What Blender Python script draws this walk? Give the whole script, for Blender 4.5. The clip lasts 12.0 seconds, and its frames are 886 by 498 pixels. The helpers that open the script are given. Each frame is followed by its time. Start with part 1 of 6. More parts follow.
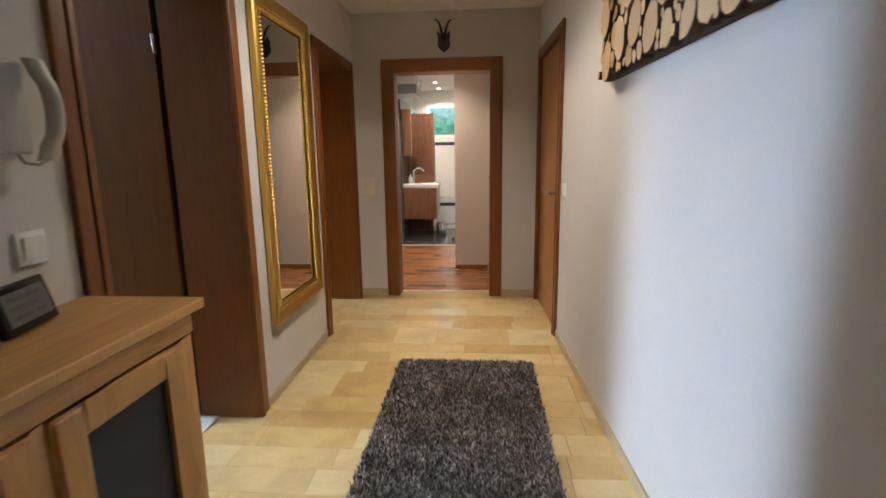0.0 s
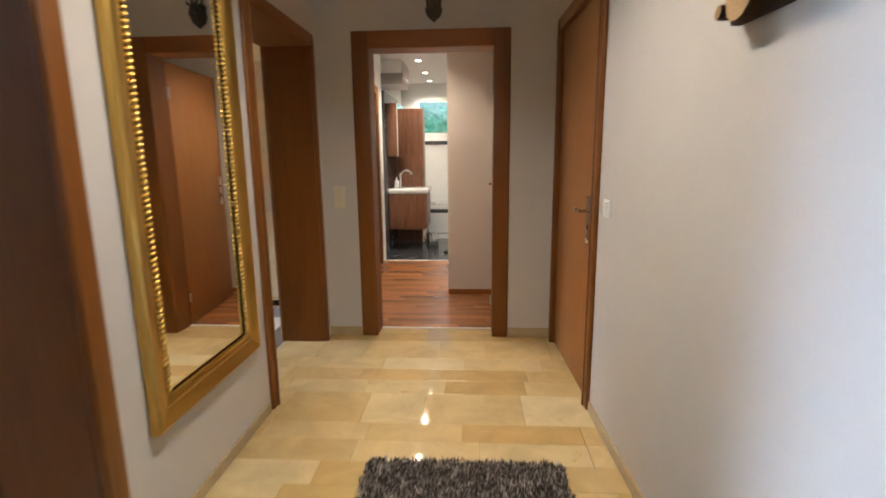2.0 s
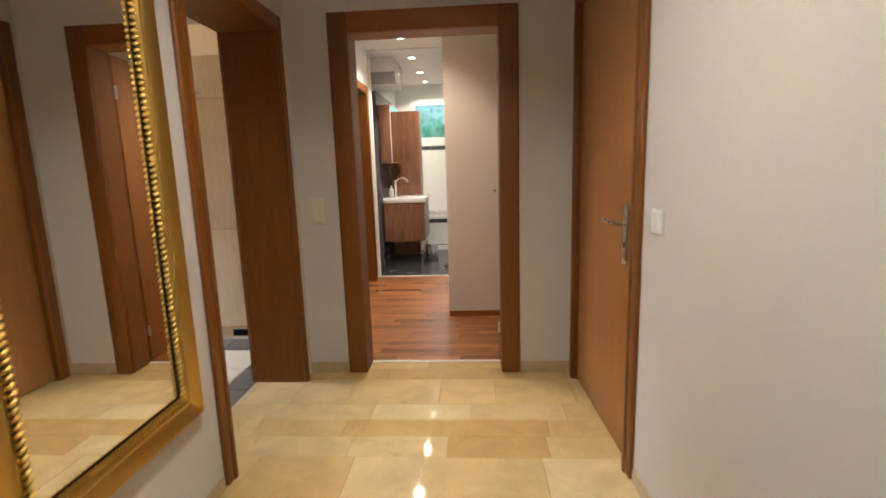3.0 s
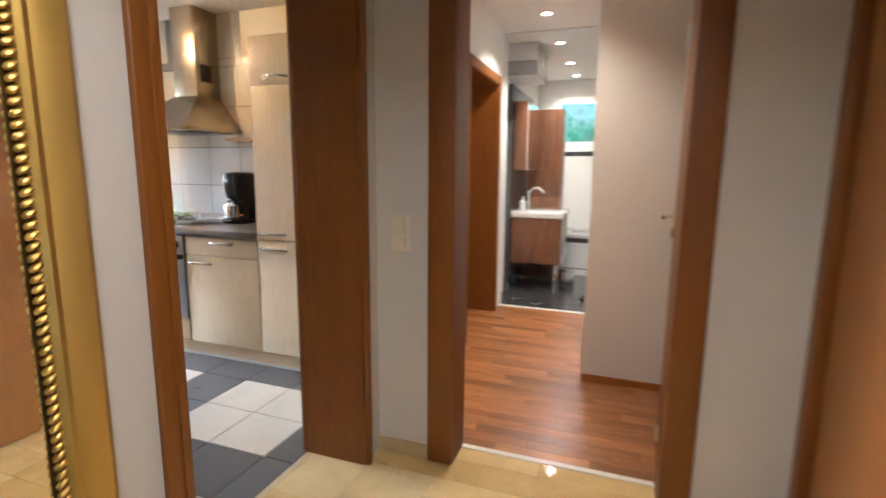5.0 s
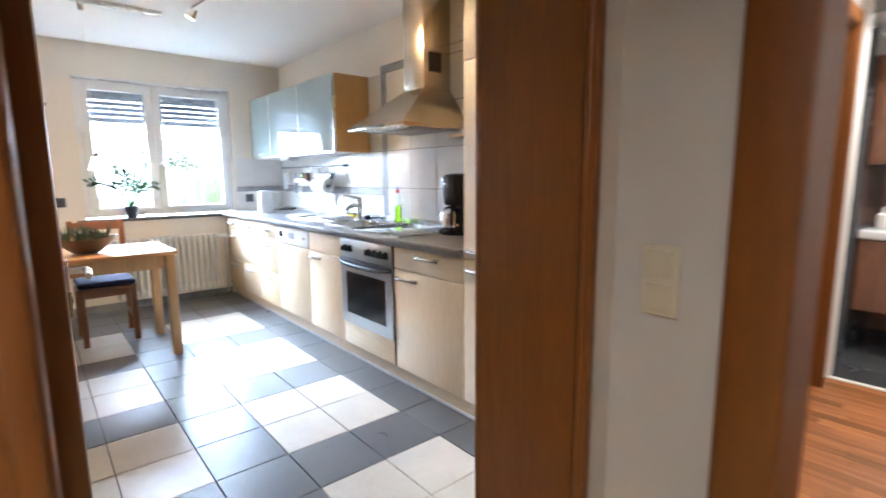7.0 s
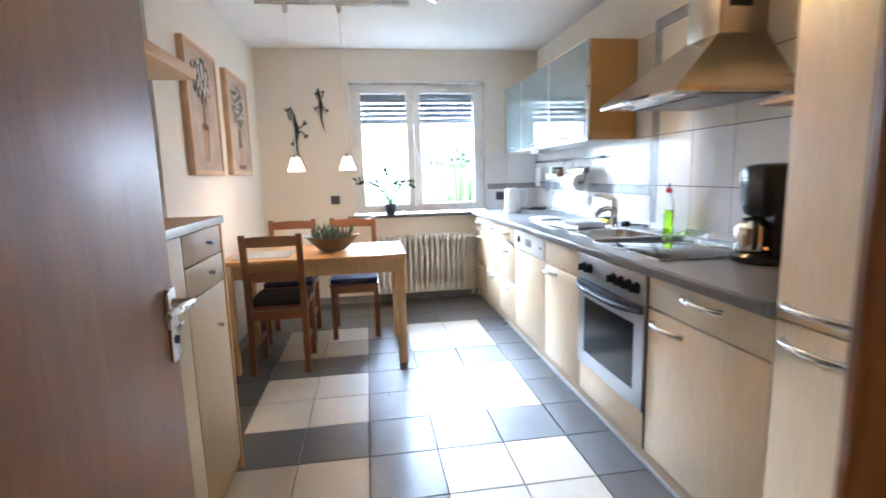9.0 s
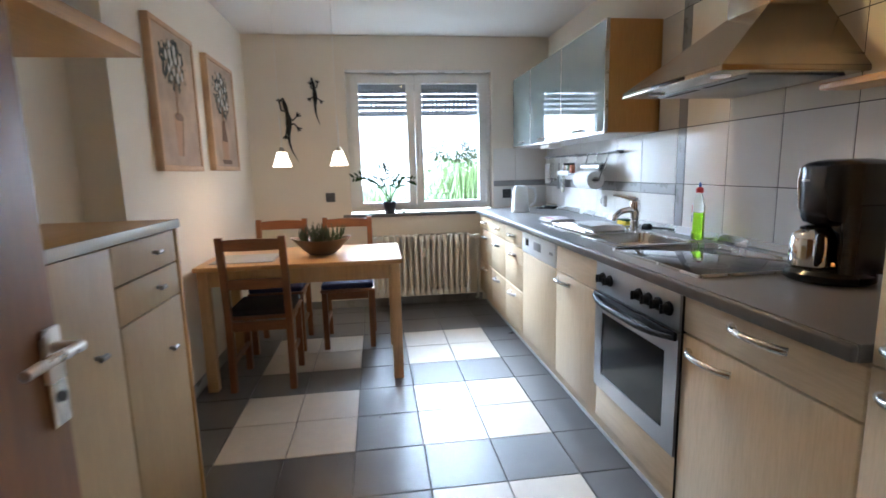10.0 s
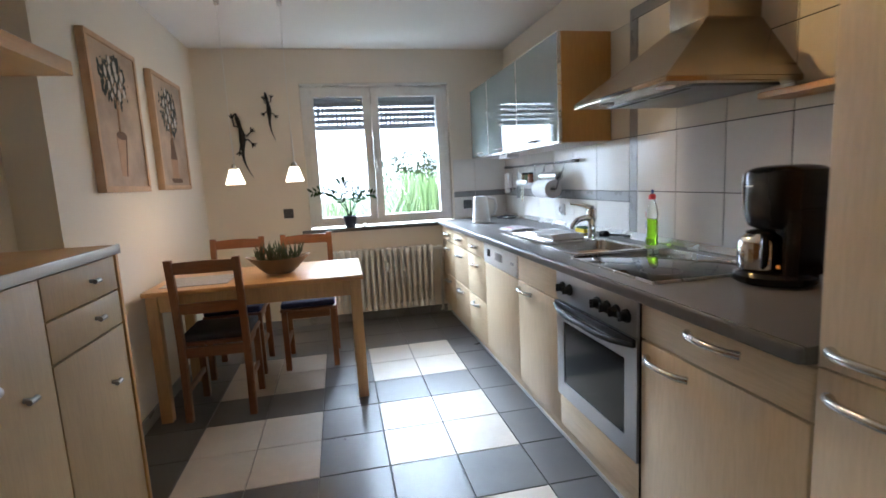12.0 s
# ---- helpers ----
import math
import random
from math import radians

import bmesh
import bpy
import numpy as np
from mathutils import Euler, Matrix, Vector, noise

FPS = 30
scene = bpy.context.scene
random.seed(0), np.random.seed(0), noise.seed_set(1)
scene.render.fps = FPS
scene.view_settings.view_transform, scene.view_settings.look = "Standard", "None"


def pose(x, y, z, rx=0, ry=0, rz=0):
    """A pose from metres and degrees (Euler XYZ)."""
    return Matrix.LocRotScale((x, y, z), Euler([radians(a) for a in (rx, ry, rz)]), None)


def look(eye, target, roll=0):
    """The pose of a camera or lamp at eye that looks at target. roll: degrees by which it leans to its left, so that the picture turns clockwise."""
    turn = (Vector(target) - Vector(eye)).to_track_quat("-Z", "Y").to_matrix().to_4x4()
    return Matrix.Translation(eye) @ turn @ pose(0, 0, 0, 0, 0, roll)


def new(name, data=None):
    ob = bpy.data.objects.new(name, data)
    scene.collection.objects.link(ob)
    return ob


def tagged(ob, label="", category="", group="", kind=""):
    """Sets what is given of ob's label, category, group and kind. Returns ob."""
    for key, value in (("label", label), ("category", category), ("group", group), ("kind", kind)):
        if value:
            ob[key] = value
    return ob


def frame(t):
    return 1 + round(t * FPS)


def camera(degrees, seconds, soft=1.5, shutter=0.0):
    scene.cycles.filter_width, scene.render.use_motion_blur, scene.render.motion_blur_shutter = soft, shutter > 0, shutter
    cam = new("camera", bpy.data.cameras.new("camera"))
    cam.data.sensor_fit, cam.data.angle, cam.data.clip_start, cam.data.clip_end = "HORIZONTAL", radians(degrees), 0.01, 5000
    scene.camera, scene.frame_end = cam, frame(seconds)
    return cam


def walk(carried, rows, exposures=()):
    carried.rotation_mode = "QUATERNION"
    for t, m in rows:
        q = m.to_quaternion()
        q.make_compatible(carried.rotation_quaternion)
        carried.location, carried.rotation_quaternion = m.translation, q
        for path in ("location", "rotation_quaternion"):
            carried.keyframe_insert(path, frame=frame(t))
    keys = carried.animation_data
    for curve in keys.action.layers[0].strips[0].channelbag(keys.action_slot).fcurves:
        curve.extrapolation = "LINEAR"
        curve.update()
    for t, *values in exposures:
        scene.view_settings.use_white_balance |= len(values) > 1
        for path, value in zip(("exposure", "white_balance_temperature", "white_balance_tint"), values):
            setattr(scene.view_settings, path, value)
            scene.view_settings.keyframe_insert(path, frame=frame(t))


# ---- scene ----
cam = camera(84.3, 12.0, soft=1.6, shutter=0.8)
PATH = [
    (0, (0.285, -0.316, 1.246), (0.131, 1.643, 0.876), -0.8),
    (0.5, (0.265, -0.102, 1.254), (0.097, 1.858, 0.892), -0.8),
    (1, (0.293, 0.16, 1.269), (0.053, 2.121, 0.956), 0.1),
    (1.5, (0.27, 0.397, 1.258), (0.064, 2.359, 0.926), 0.0),
    (2, (0.227, 0.671, 1.26), (0.105, 2.633, 0.889), -0.6),
    (2.5, (0.226, 0.944, 1.242), (0.112, 2.908, 0.883), -1.6),
    (4.5, (0.138, 1.938, 1.235), (-0.269, 3.872, 0.931), 0.1),
    (5, (0.165, 2.155, 1.252), (-0.506, 4.01, 0.936), 0.5),
    (5.5, (0.102, 2.407, 1.217), (-0.752, 4.19, 0.914), -0.6),
    (6, (0.003, 2.596, 1.225), (-1.023, 4.292, 0.955), -1.3),
    (6.5, (-0.092, 2.794, 1.219), (-1.411, 4.274, 0.954), -0.3),
    (8.3, (-0.629, 3.39, 1.208), (-2.472, 4.099, 0.894), -2.3),
    (8.5, (-0.698, 3.43, 1.205), (-2.596, 3.986, 0.908), -1.8),
    (9, (-0.808, 3.506, 1.221), (-2.764, 3.797, 0.921), -1.6),
    (9.5, (-0.962, 3.554, 1.216), (-2.925, 3.767, 0.897), -1.5),
    (10, (-1.11, 3.596, 1.225), (-3.068, 3.857, 0.908), -1.4),
    (10.5, (-1.203, 3.619, 1.234), (-3.152, 3.934, 0.917), -1.3),
    (11, (-1.23, 3.638, 1.233), (-3.176, 3.973, 0.918), -1.5),
    (11.5, (-1.207, 3.639, 1.235), (-3.152, 3.993, 0.932), -1.9),
    (12, (-1.132, 3.627, 1.238), (-3.071, 4.028, 0.957), -2.9),
]
EXPOSURES = [(0, 0.2, 6100, 10), (1, 0.2, 5950, 10), (2.5, 0.3, 6150, 10), (4.5, 0.55, 5750, 10), (6, 0.6, 5500, 10), (7.2, 0.65, 5400, 10), (8.5, 0.8, 5350, 10), (9, 0.45, 5400, 10), (9.5, 0.0, 5500, 10), (10, -0.38, 5600, 10), (10.5, -0.52, 5700, 10), (12, -0.62, 5800, 10)]
walk(cam, [(t, look(eye, target, roll)) for t, eye, target, roll in PATH], EXPOSURES)

# ---------------------------------------------------------------- light
world = bpy.data.worlds.new("sky")
scene.world = world
world.use_nodes = True
wn = world.node_tree.nodes
sky = wn.new("ShaderNodeTexSky")
sky.sky_type, sky.sun_disc, sky.sun_elevation, sky.sun_rotation = "NISHITA", False, radians(38), radians(60)
world.node_tree.links.new(sky.outputs[0], wn["Background"].inputs[0])
wn["Background"].inputs[1].default_value = 0.12


def area_lamp(name, m, w, h, power, colour):
    d = bpy.data.lights.new(name, "AREA")
    d.shape, d.size, d.size_y, d.energy, d.color = "RECTANGLE", w, h, power, colour
    ob = new(name, d)
    ob.matrix_world = m
    return ob


def spot_lamp(name, p, target, power, colour, cone=90, radius=0.03, blend=0.6):
    d = bpy.data.lights.new(name, "SPOT")
    d.energy, d.color, d.spot_size, d.spot_blend, d.shadow_soft_size = power, colour, radians(cone), blend, radius
    ob = new(name, d)
    ob.matrix_world = look(p, target)
    return ob


def point_lamp(name, p, power, colour, radius=0.04):
    d = bpy.data.lights.new(name, "POINT")
    d.energy, d.color, d.shadow_soft_size = power, colour, radius
    ob = new(name, d)
    ob.location = p
    return ob


sun = new("sun", bpy.data.lights.new("sun", "SUN"))
sun.data.energy, sun.data.angle, sun.data.color = 1.2, radians(12), (1, 0.95, 0.88)
sun.matrix_world = look((0, 0, 5), (4.0, 6.0, 0.0))

# sky light above the garden, over the height of the view, and in the side room's window
area_lamp("sky_light", look((-9.0, 2.9, 3.35), (-5.7, 4.07, 1.35)), 4.5, 2.1, 4700, (0.74, 0.87, 1.0))
area_lamp("window_daylight", look((-5.60, 2.05, 1.45), (0.0, 1.2, 1.0)), 0.4, 1.3, 210, (0.50, 0.72, 1.0))
# recessed ceiling spots in the passage and the bathroom
for sy in (4.6, 6.1, 7.0, 7.9, 8.65):
    spot_lamp("ceiling_spot_light", (-0.45, sy, 2.40), (-0.45, sy, 0), 50, (1, 0.86, 0.68), 125, 0.03)
# ceiling lamp of the hall
area_lamp("hall_lamp_light", look((0.0, 2.2, 2.335), (0.0, 2.201, 0)), 0.26, 0.26, 15.5, (1, 0.90, 0.76)).data.spread = radians(140)

# ---------------------------------------------------------------- mesh helpers
ORIGIN = {}


def thing(name, at=(0, 0, 0), label="", category="", group="", kind="", turn=0, local=False):
    """An empty at the thing's base; parts are given in the room's metres, or in its own if local."""
    ob = new(name)
    ob.empty_display_size = 0.05
    ob.matrix_world = pose(*at, 0, 0, turn)
    ORIGIN[ob] = Vector((0, 0, 0)) if local else Vector(at)
    return tagged(ob, label, category, group, kind)


def finish(bm, name, mat, smooth=False):
    me = bpy.data.meshes.new(name)
    bmesh.ops.recalc_face_normals(bm, faces=bm.faces[:])
    bm.to_mesh(me)
    bm.free()
    for m in mat if isinstance(mat, (list, tuple)) else [mat]:
        me.materials.append(m)
    if smooth:
        for p in me.polygons:
            p.use_smooth = True
        me.set_sharp_from_angle(angle=radians(38))
    return me


def part(name, bm, mat, parent=None, label="", smooth=True):
    """Links a bmesh as one mesh object under a thing or a part."""
    if parent is not None:
        o = ORIGIN[parent]
        if o.length:
            bmesh.ops.translate(bm, verts=bm.verts[:], vec=-o)
    ob = new(name, finish(bm, name, mat, smooth))
    if parent is not None:
        ob.parent = parent
        ORIGIN[ob] = ORIGIN[parent]
    if label:
        ob["label"] = label
    return ob


def solid(name, bm, mat, label="", category="", group="", kind="", smooth=True):
    """A thing of one mesh, in the room's metres, with its origin at its base."""
    vs = [v.co for v in bm.verts]
    o = Vector(((min(v.x for v in vs) + max(v.x for v in vs)) / 2, (min(v.y for v in vs) + max(v.y for v in vs)) / 2, min(v.z for v in vs)))
    bmesh.ops.translate(bm, verts=bm.verts[:], vec=-o)
    ob = new(name, finish(bm, name, mat, smooth))
    ob.location = o
    ORIGIN[ob] = o
    return tagged(ob, label, category, group, kind)


def B():
    return bmesh.new()


def bx(bm, x0, x1, y0, y1, z0, z1, bev=0.0, seg=2, mat=0):
    r = bmesh.ops.create_cube(bm, size=1, matrix=Matrix.LocRotScale(((x0 + x1) / 2, (y0 + y1) / 2, (z0 + z1) / 2), None, (abs(x1 - x0), abs(y1 - y0), abs(z1 - z0))))
    fs = {f for v in r["verts"] for f in v.link_faces}
    for f in fs:
        f.material_index = mat
    if bev:
        es = list({e for v in r["verts"] for e in v.link_edges})
        bmesh.ops.bevel(bm, geom=es, offset=bev, segments=seg, affect="EDGES", profile=0.5)
    return bm


def box(*a, **k):
    return bx(B(), *a, **k)


def tube(bm, pts, r, seg=10, mat=0, caps=True):
    """A round bar along pts; r is one radius or one for each point."""
    pts = [Vector(p) for p in pts]
    rs = r if isinstance(r, (list, tuple)) else [r] * len(pts)
    rings = []
    side = None
    for i, p in enumerate(pts):
        d = (pts[min(i + 1, len(pts) - 1)] - pts[max(i - 1, 0)]).normalized()
        if side is None:
            side = d.cross(Vector((0, 0, 1)) if abs(d.z) < 0.9 else Vector((1, 0, 0))).normalized()
        else:
            side = (side - d * side.dot(d)).normalized()
        up = d.cross(side)
        rings.append([bm.verts.new(p + rs[i] * (math.cos(2 * math.pi * k / seg) * side + math.sin(2 * math.pi * k / seg) * up)) for k in range(seg)])
    for a, b in zip(rings, rings[1:]):
        for k in range(seg):
            bm.faces.new((a[k], a[(k + 1) % seg], b[(k + 1) % seg], b[k])).material_index = mat
    if caps:
        bm.faces.new(rings[0]).material_index = mat
        bm.faces.new(rings[-1]).material_index = mat
    return bm


def cyl(bm, p0, p1, r0, r1=None, seg=20, mat=0):
    return tube(bm, [p0, p1], [r0, r0 if r1 is None else r1], seg, mat)


def lathe(bm, prof, c=(0, 0, 0), seg=28, mat=0, sx=1.0, sy=1.0, close=False):
    """Turns a profile of (radius, height) about an upright axis."""
    rings = []
    for r, z in prof:
        rings.append([bm.verts.new((c[0] + sx * r * math.cos(2 * math.pi * k / seg), c[1] + sy * r * math.sin(2 * math.pi * k / seg), c[2] + z)) for k in range(seg)])
    pairs = list(zip(rings, rings[1:])) + ([(rings[-1], rings[0])] if close else [])
    for a, b in pairs:
        for k in range(seg):
            bm.faces.new((a[k], a[(k + 1) % seg], b[(k + 1) % seg], b[k])).material_index = mat
    if not close:
        for ring, (r, z) in ((rings[0], prof[0]), (rings[-1], prof[-1])):
            if r > 1e-4:
                bm.faces.new(ring).material_index = mat
    return bm


def loft(bm, sections, mat=0, caps=True):
    """Joins sections of equally many points."""
    rings = [[bm.verts.new(p) for p in s] for s in sections]
    n = len(rings[0])
    for a, b in zip(rings, rings[1:]):
        for k in range(n):
            bm.faces.new((a[k], a[(k + 1) % n], b[(k + 1) % n], b[k])).material_index = mat
    if caps:
        bm.faces.new(rings[0]).material_index = mat
        bm.faces.new(rings[-1]).material_index = mat
    return bm


def prism(bm, outline, axis, a, b, mat=0):
    """Pulls a flat outline of (u, v) along an axis from a to b; (u, v) are the two other axes in order."""
    put = {"x": lambda u, v, w: (w, u, v), "y": lambda u, v, w: (u, w, v), "z": lambda u, v, w: (u, v, w)}[axis]
    return loft(bm, [[put(u, v, a) for u, v in outline], [put(u, v, b) for u, v in outline]], mat)


def blob(bm, c, rx, ry, rz, mat=0, seg=14):
    r = bmesh.ops.create_uvsphere(bm, u_segments=seg, v_segments=max(6, seg // 2), radius=1, matrix=Matrix.LocRotScale(c, None, (rx, ry, rz)))
    for f in {f for v in r["verts"] for f in v.link_faces}:
        f.material_index = mat
    return bm


def panel_wall(bm, axis, a, b, u0, u1, z0, z1, holes):
    """A wall a..b thick along axis, u0..u1 long, with square holes (u0, u1, z0, z1)."""
    cuts = sorted({u0, u1, *[h[0] for h in holes], *[h[1] for h in holes]})
    for p, q in zip(cuts, cuts[1:]):
        zs = [(z0, z1)]
        for h in holes:
            if h[0] <= p and q <= h[1]:
                zs = [s for lo, hi in zs for s in ((lo, min(hi, h[2])), (max(lo, h[3]), hi)) if s[1] - s[0] > 1e-4]
        for lo, hi in zs:
            if axis == "x":
                bx(bm, a, b, p, q, lo, hi)
            else:
                bx(bm, p, q, a, b, lo, hi)
    bmesh.ops.remove_doubles(bm, verts=bm.verts[:], dist=1e-5)
    return bm


# ---------------------------------------------------------------- materials
def mat_new(name):
    m = bpy.data.materials.new(name)
    m.use_nodes = True
    return m, m.node_tree.nodes, m.node_tree.links, m.node_tree.nodes["Principled BSDF"]


def ramp(n, l, src, stops):
    r = n.new("ShaderNodeValToRGB")
    while len(r.color_ramp.elements) < len(stops):
        r.color_ramp.elements.new(0.5)
    for e, (p, c) in zip(r.color_ramp.elements, stops):
        e.position, e.color = p, (*c, 1)
    l.new(src, r.inputs[0])
    return r.outputs[0]


def coords(n, l, scale=(1, 1, 1), turn=(0, 0, 0), world_space=False):
    tc = n.new("ShaderNodeNewGeometry") if world_space else n.new("ShaderNodeTexCoord")
    mp = n.new("ShaderNodeMapping")
    mp.inputs["Scale"].default_value = scale
    mp.inputs["Rotation"].default_value = turn
    l.new(tc.outputs["Position" if world_space else "Object"], mp.inputs[0])
    return mp.outputs[0]


def noise_tex(n, l, vec, scale, detail=4, rough=0.6, dist=0.0):
    t = n.new("ShaderNodeTexNoise")
    t.inputs["Scale"].default_value, t.inputs["Detail"].default_value = scale, detail
    t.inputs["Roughness"].default_value, t.inputs["Distortion"].default_value = rough, dist
    l.new(vec, t.inputs["Vector"])
    return t.outputs["Fac"]


def mixc(n, l, a, b, fac, mode="MIX"):
    m = n.new("ShaderNodeMix")
    m.data_type, m.blend_type = "RGBA", mode
    for sock, v in ((m.inputs[6], a), (m.inputs[7], b), (m.inputs[0], fac)):
        if hasattr(v, "links"):
            l.new(v, sock)
        else:
            sock.default_value = (*v, 1) if isinstance(v, tuple) else v
    return m.outputs[2]


def bumped(n, l, p, height, strength, dist=0.002):
    b = n.new("ShaderNodeBump")
    b.inputs["Strength"].default_value, b.inputs["Distance"].default_value = strength, dist
    l.new(height, b.inputs["Height"])
    l.new(b.outputs[0], p.inputs["Normal"])


def shift(c, k):
    return tuple(max(0.0, min(1.0, v * k)) for v in c)


def paint(name, c, rough=0.6, metal=0.0, vary=0.08, scale=6, grain=120, bump=0.15, coat=0.0, world_space=False):
    """A painted or plain surface with soft blotches and fine grain."""
    m, n, l, p = mat_new(name)
    v = coords(n, l, world_space=world_space)
    big = noise_tex(n, l, v, scale, 5)
    col = ramp(n, l, big, [(0.25, shift(c, 1 - vary)), (0.75, shift(c, 1 + vary * 0.6))])
    l.new(col, p.inputs["Base Color"])
    fine = noise_tex(n, l, v, grain, 3)
    rr = n.new("ShaderNodeMapRange")
    rr.inputs[3].default_value, rr.inputs[4].default_value = max(0.02, rough * 0.85), min(1, rough * 1.15)
    l.new(big, rr.inputs[0])
    l.new(rr.outputs[0], p.inputs["Roughness"])
    p.inputs["Metallic"].default_value = metal
    p.inputs["Coat Weight"].default_value = coat
    if bump:
        bumped(n, l, p, fine, bump, 0.001)
    return m


def wood(name, dark, light, rough=0.4, axis="z", scale=1.0, coat=0.0, per_object=False, contrast=1.0, world_space=False):
    """Grain drawn out along an axis of the object."""
    m, n, l, p = mat_new(name)
    k = {"x": (1.2, 14, 14), "y": (14, 1.2, 14), "z": (14, 14, 1.2)}[axis]
    v = coords(n, l, tuple(a * scale for a in k), world_space=world_space)
    if per_object:
        info = n.new("ShaderNodeObjectInfo")
        add = n.new("ShaderNodeVectorMath")
        add.operation = "ADD"
        mul = n.new("ShaderNodeMath")
        mul.operation = "MULTIPLY"
        mul.inputs[1].default_value = 40
        l.new(info.outputs["Random"], mul.inputs[0])
        l.new(v, add.inputs[0])
        l.new(mul.outputs[0], add.inputs[1])
        v = add.outputs[0]
    g1 = noise_tex(n, l, v, 1.6, 6, 0.62, 0.7)
    g2 = noise_tex(n, l, v, 9, 4, 0.7, 0.2)
    c1 = ramp(n, l, g1, [(0.5 - 0.22 / contrast, dark), (0.5 + 0.2 / contrast, light)])
    c2 = mixc(n, l, c1, ramp(n, l, g2, [(0.35, shift(dark, 0.75)), (0.6, light)]), 0.28, "MIX")
    if per_object:
        tone = ramp(n, l, info.outputs["Random"], [(0.0, (0.62, 0.60, 0.58)), (0.5, (0.95, 0.95, 0.95)), (1.0, (1.25, 1.22, 1.15))])
        c2 = mixc(n, l, c2, tone, 1.0, "MULTIPLY")
    l.new(c2, p.inputs["Base Color"])
    p.inputs["Roughness"].default_value = rough
    p.inputs["Coat Weight"].default_value = coat
    p.inputs["Coat Roughness"].default_value = 0.15
    bumped(n, l, p, g2, 0.12, 0.001)
    return m


def metal(name, c, rough=0.3, brushed=None):
    m, n, l, p = mat_new(name)
    p.inputs["Base Color"].default_value = (*c, 1)
    p.inputs["Metallic"].default_value = 1
    v = coords(n, l, {None: (1, 1, 1), "x": (1, 60, 60), "z": (60, 60, 1)}[brushed])
    f = noise_tex(n, l, v, 12 if brushed else 5, 4)
    rr = n.new("ShaderNodeMapRange")
    rr.inputs[3].default_value, rr.inputs[4].default_value = rough * 0.7, rough * 1.35
    l.new(f, rr.inputs[0])
    l.new(rr.outputs[0], p.inputs["Roughness"])
    return m


def glass(name, c=(1, 1, 1), rough=0.0, ior=1.45):
    m, n, l, p = mat_new(name)
    p.inputs["Base Color"].default_value = (*c, 1)
    p.inputs["Roughness"].default_value = rough
    p.inputs["IOR"].default_value = ior
    p.inputs["Transmission Weight"].default_value = 1
    return m


def glow(name, c, strength, base=(0.9, 0.9, 0.9)):
    m, n, l, p = mat_new(name)
    p.inputs["Base Color"].default_value = (*base, 1)
    p.inputs["Emission Color"].default_value = (*c, 1)
    p.inputs["Emission Strength"].default_value = strength
    return m


def piece_tile(name, tones, rough=0.35, vein=0.25, scale=6, bump=0.1, specks=60, spots=None):
    """Stone or ceramic whose tone differs from piece to piece."""
    m, n, l, p = mat_new(name)
    info = n.new("ShaderNodeObjectInfo")
    geo = coords(n, l, world_space=True)
    add = n.new("ShaderNodeVectorMath")
    add.operation = "ADD"
    mul = n.new("ShaderNodeMath")
    mul.operation = "MULTIPLY"
    mul.inputs[1].default_value = 30
    l.new(info.outputs["Random"], mul.inputs[0])
    l.new(geo, add.inputs[0])
    l.new(mul.outputs[0], add.inputs[1])
    base = ramp(n, l, info.outputs["Random"], [(i / max(1, len(tones) - 1), t) for i, t in enumerate(tones)])
    cloud = noise_tex(n, l, add.outputs[0], scale, 6, 0.65, 0.5)
    shade = ramp(n, l, cloud, [(0.3, (1 - vein,) * 3), (0.7, (1 + vein * 0.4,) * 3)])
    col = mixc(n, l, base, shade, 1.0, "MULTIPLY")
    fine = noise_tex(n, l, add.outputs[0], specks, 4, 0.7)
    if spots:
        mask = ramp(n, l, noise_tex(n, l, add.outputs[0], 3.2, 5, 0.7, 1.0), [(0.64, (0, 0, 0)), (0.74, (1, 1, 1))])
        col = mixc(n, l, col, spots, mask)
    l.new(col, p.inputs["Base Color"])
    rr = n.new("ShaderNodeMapRange")
    rr.inputs[3].default_value, rr.inputs[4].default_value = rough * 0.75, rough * 1.3
    l.new(cloud, rr.inputs[0])
    l.new(rr.outputs[0], p.inputs["Roughness"])
    bumped(n, l, p, fine, bump, 0.0008)
    return m


M_WALL = paint("wall_plaster", (0.60, 0.56, 0.52), 0.85, vary=0.05, scale=1.4, grain=210, bump=0.5, world_space=True)
M_WALL_P = paint("passage_plaster", (0.72, 0.64, 0.56), 0.85, vary=0.04, scale=1.4, grain=210, bump=0.4, world_space=True)
M_WALL_K = paint("kitchen_plaster", (0.80, 0.735, 0.63), 0.85, vary=0.04, scale=1.2, grain=210, bump=0.45, world_space=True)
M_WALL_BATH = paint("bath_plaster", (0.84, 0.83, 0.80), 0.6, vary=0.03, scale=2, grain=160, bump=0.2, world_space=True)
M_CEIL = paint("ceiling_paint", (0.84, 0.82, 0.79), 0.9, vary=0.03, scale=1, grain=160, bump=0.3, world_space=True)
M_DOOR = wood("door_veneer", (0.261, 0.096, 0.018), (0.342, 0.138, 0.029), 0.5, "z", 1.3, coat=0.0, contrast=0.8)
# darker veneer for the two open leaves; door_1's shade is put into it
M_DOOR_DARK = wood("darkened_door_veneer", (0.155, 0.056, 0.009), (0.215, 0.084, 0.016), 0.42, "z", 1.1, contrast=1.2)
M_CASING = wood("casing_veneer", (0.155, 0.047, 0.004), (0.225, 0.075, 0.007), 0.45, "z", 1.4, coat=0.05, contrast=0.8)
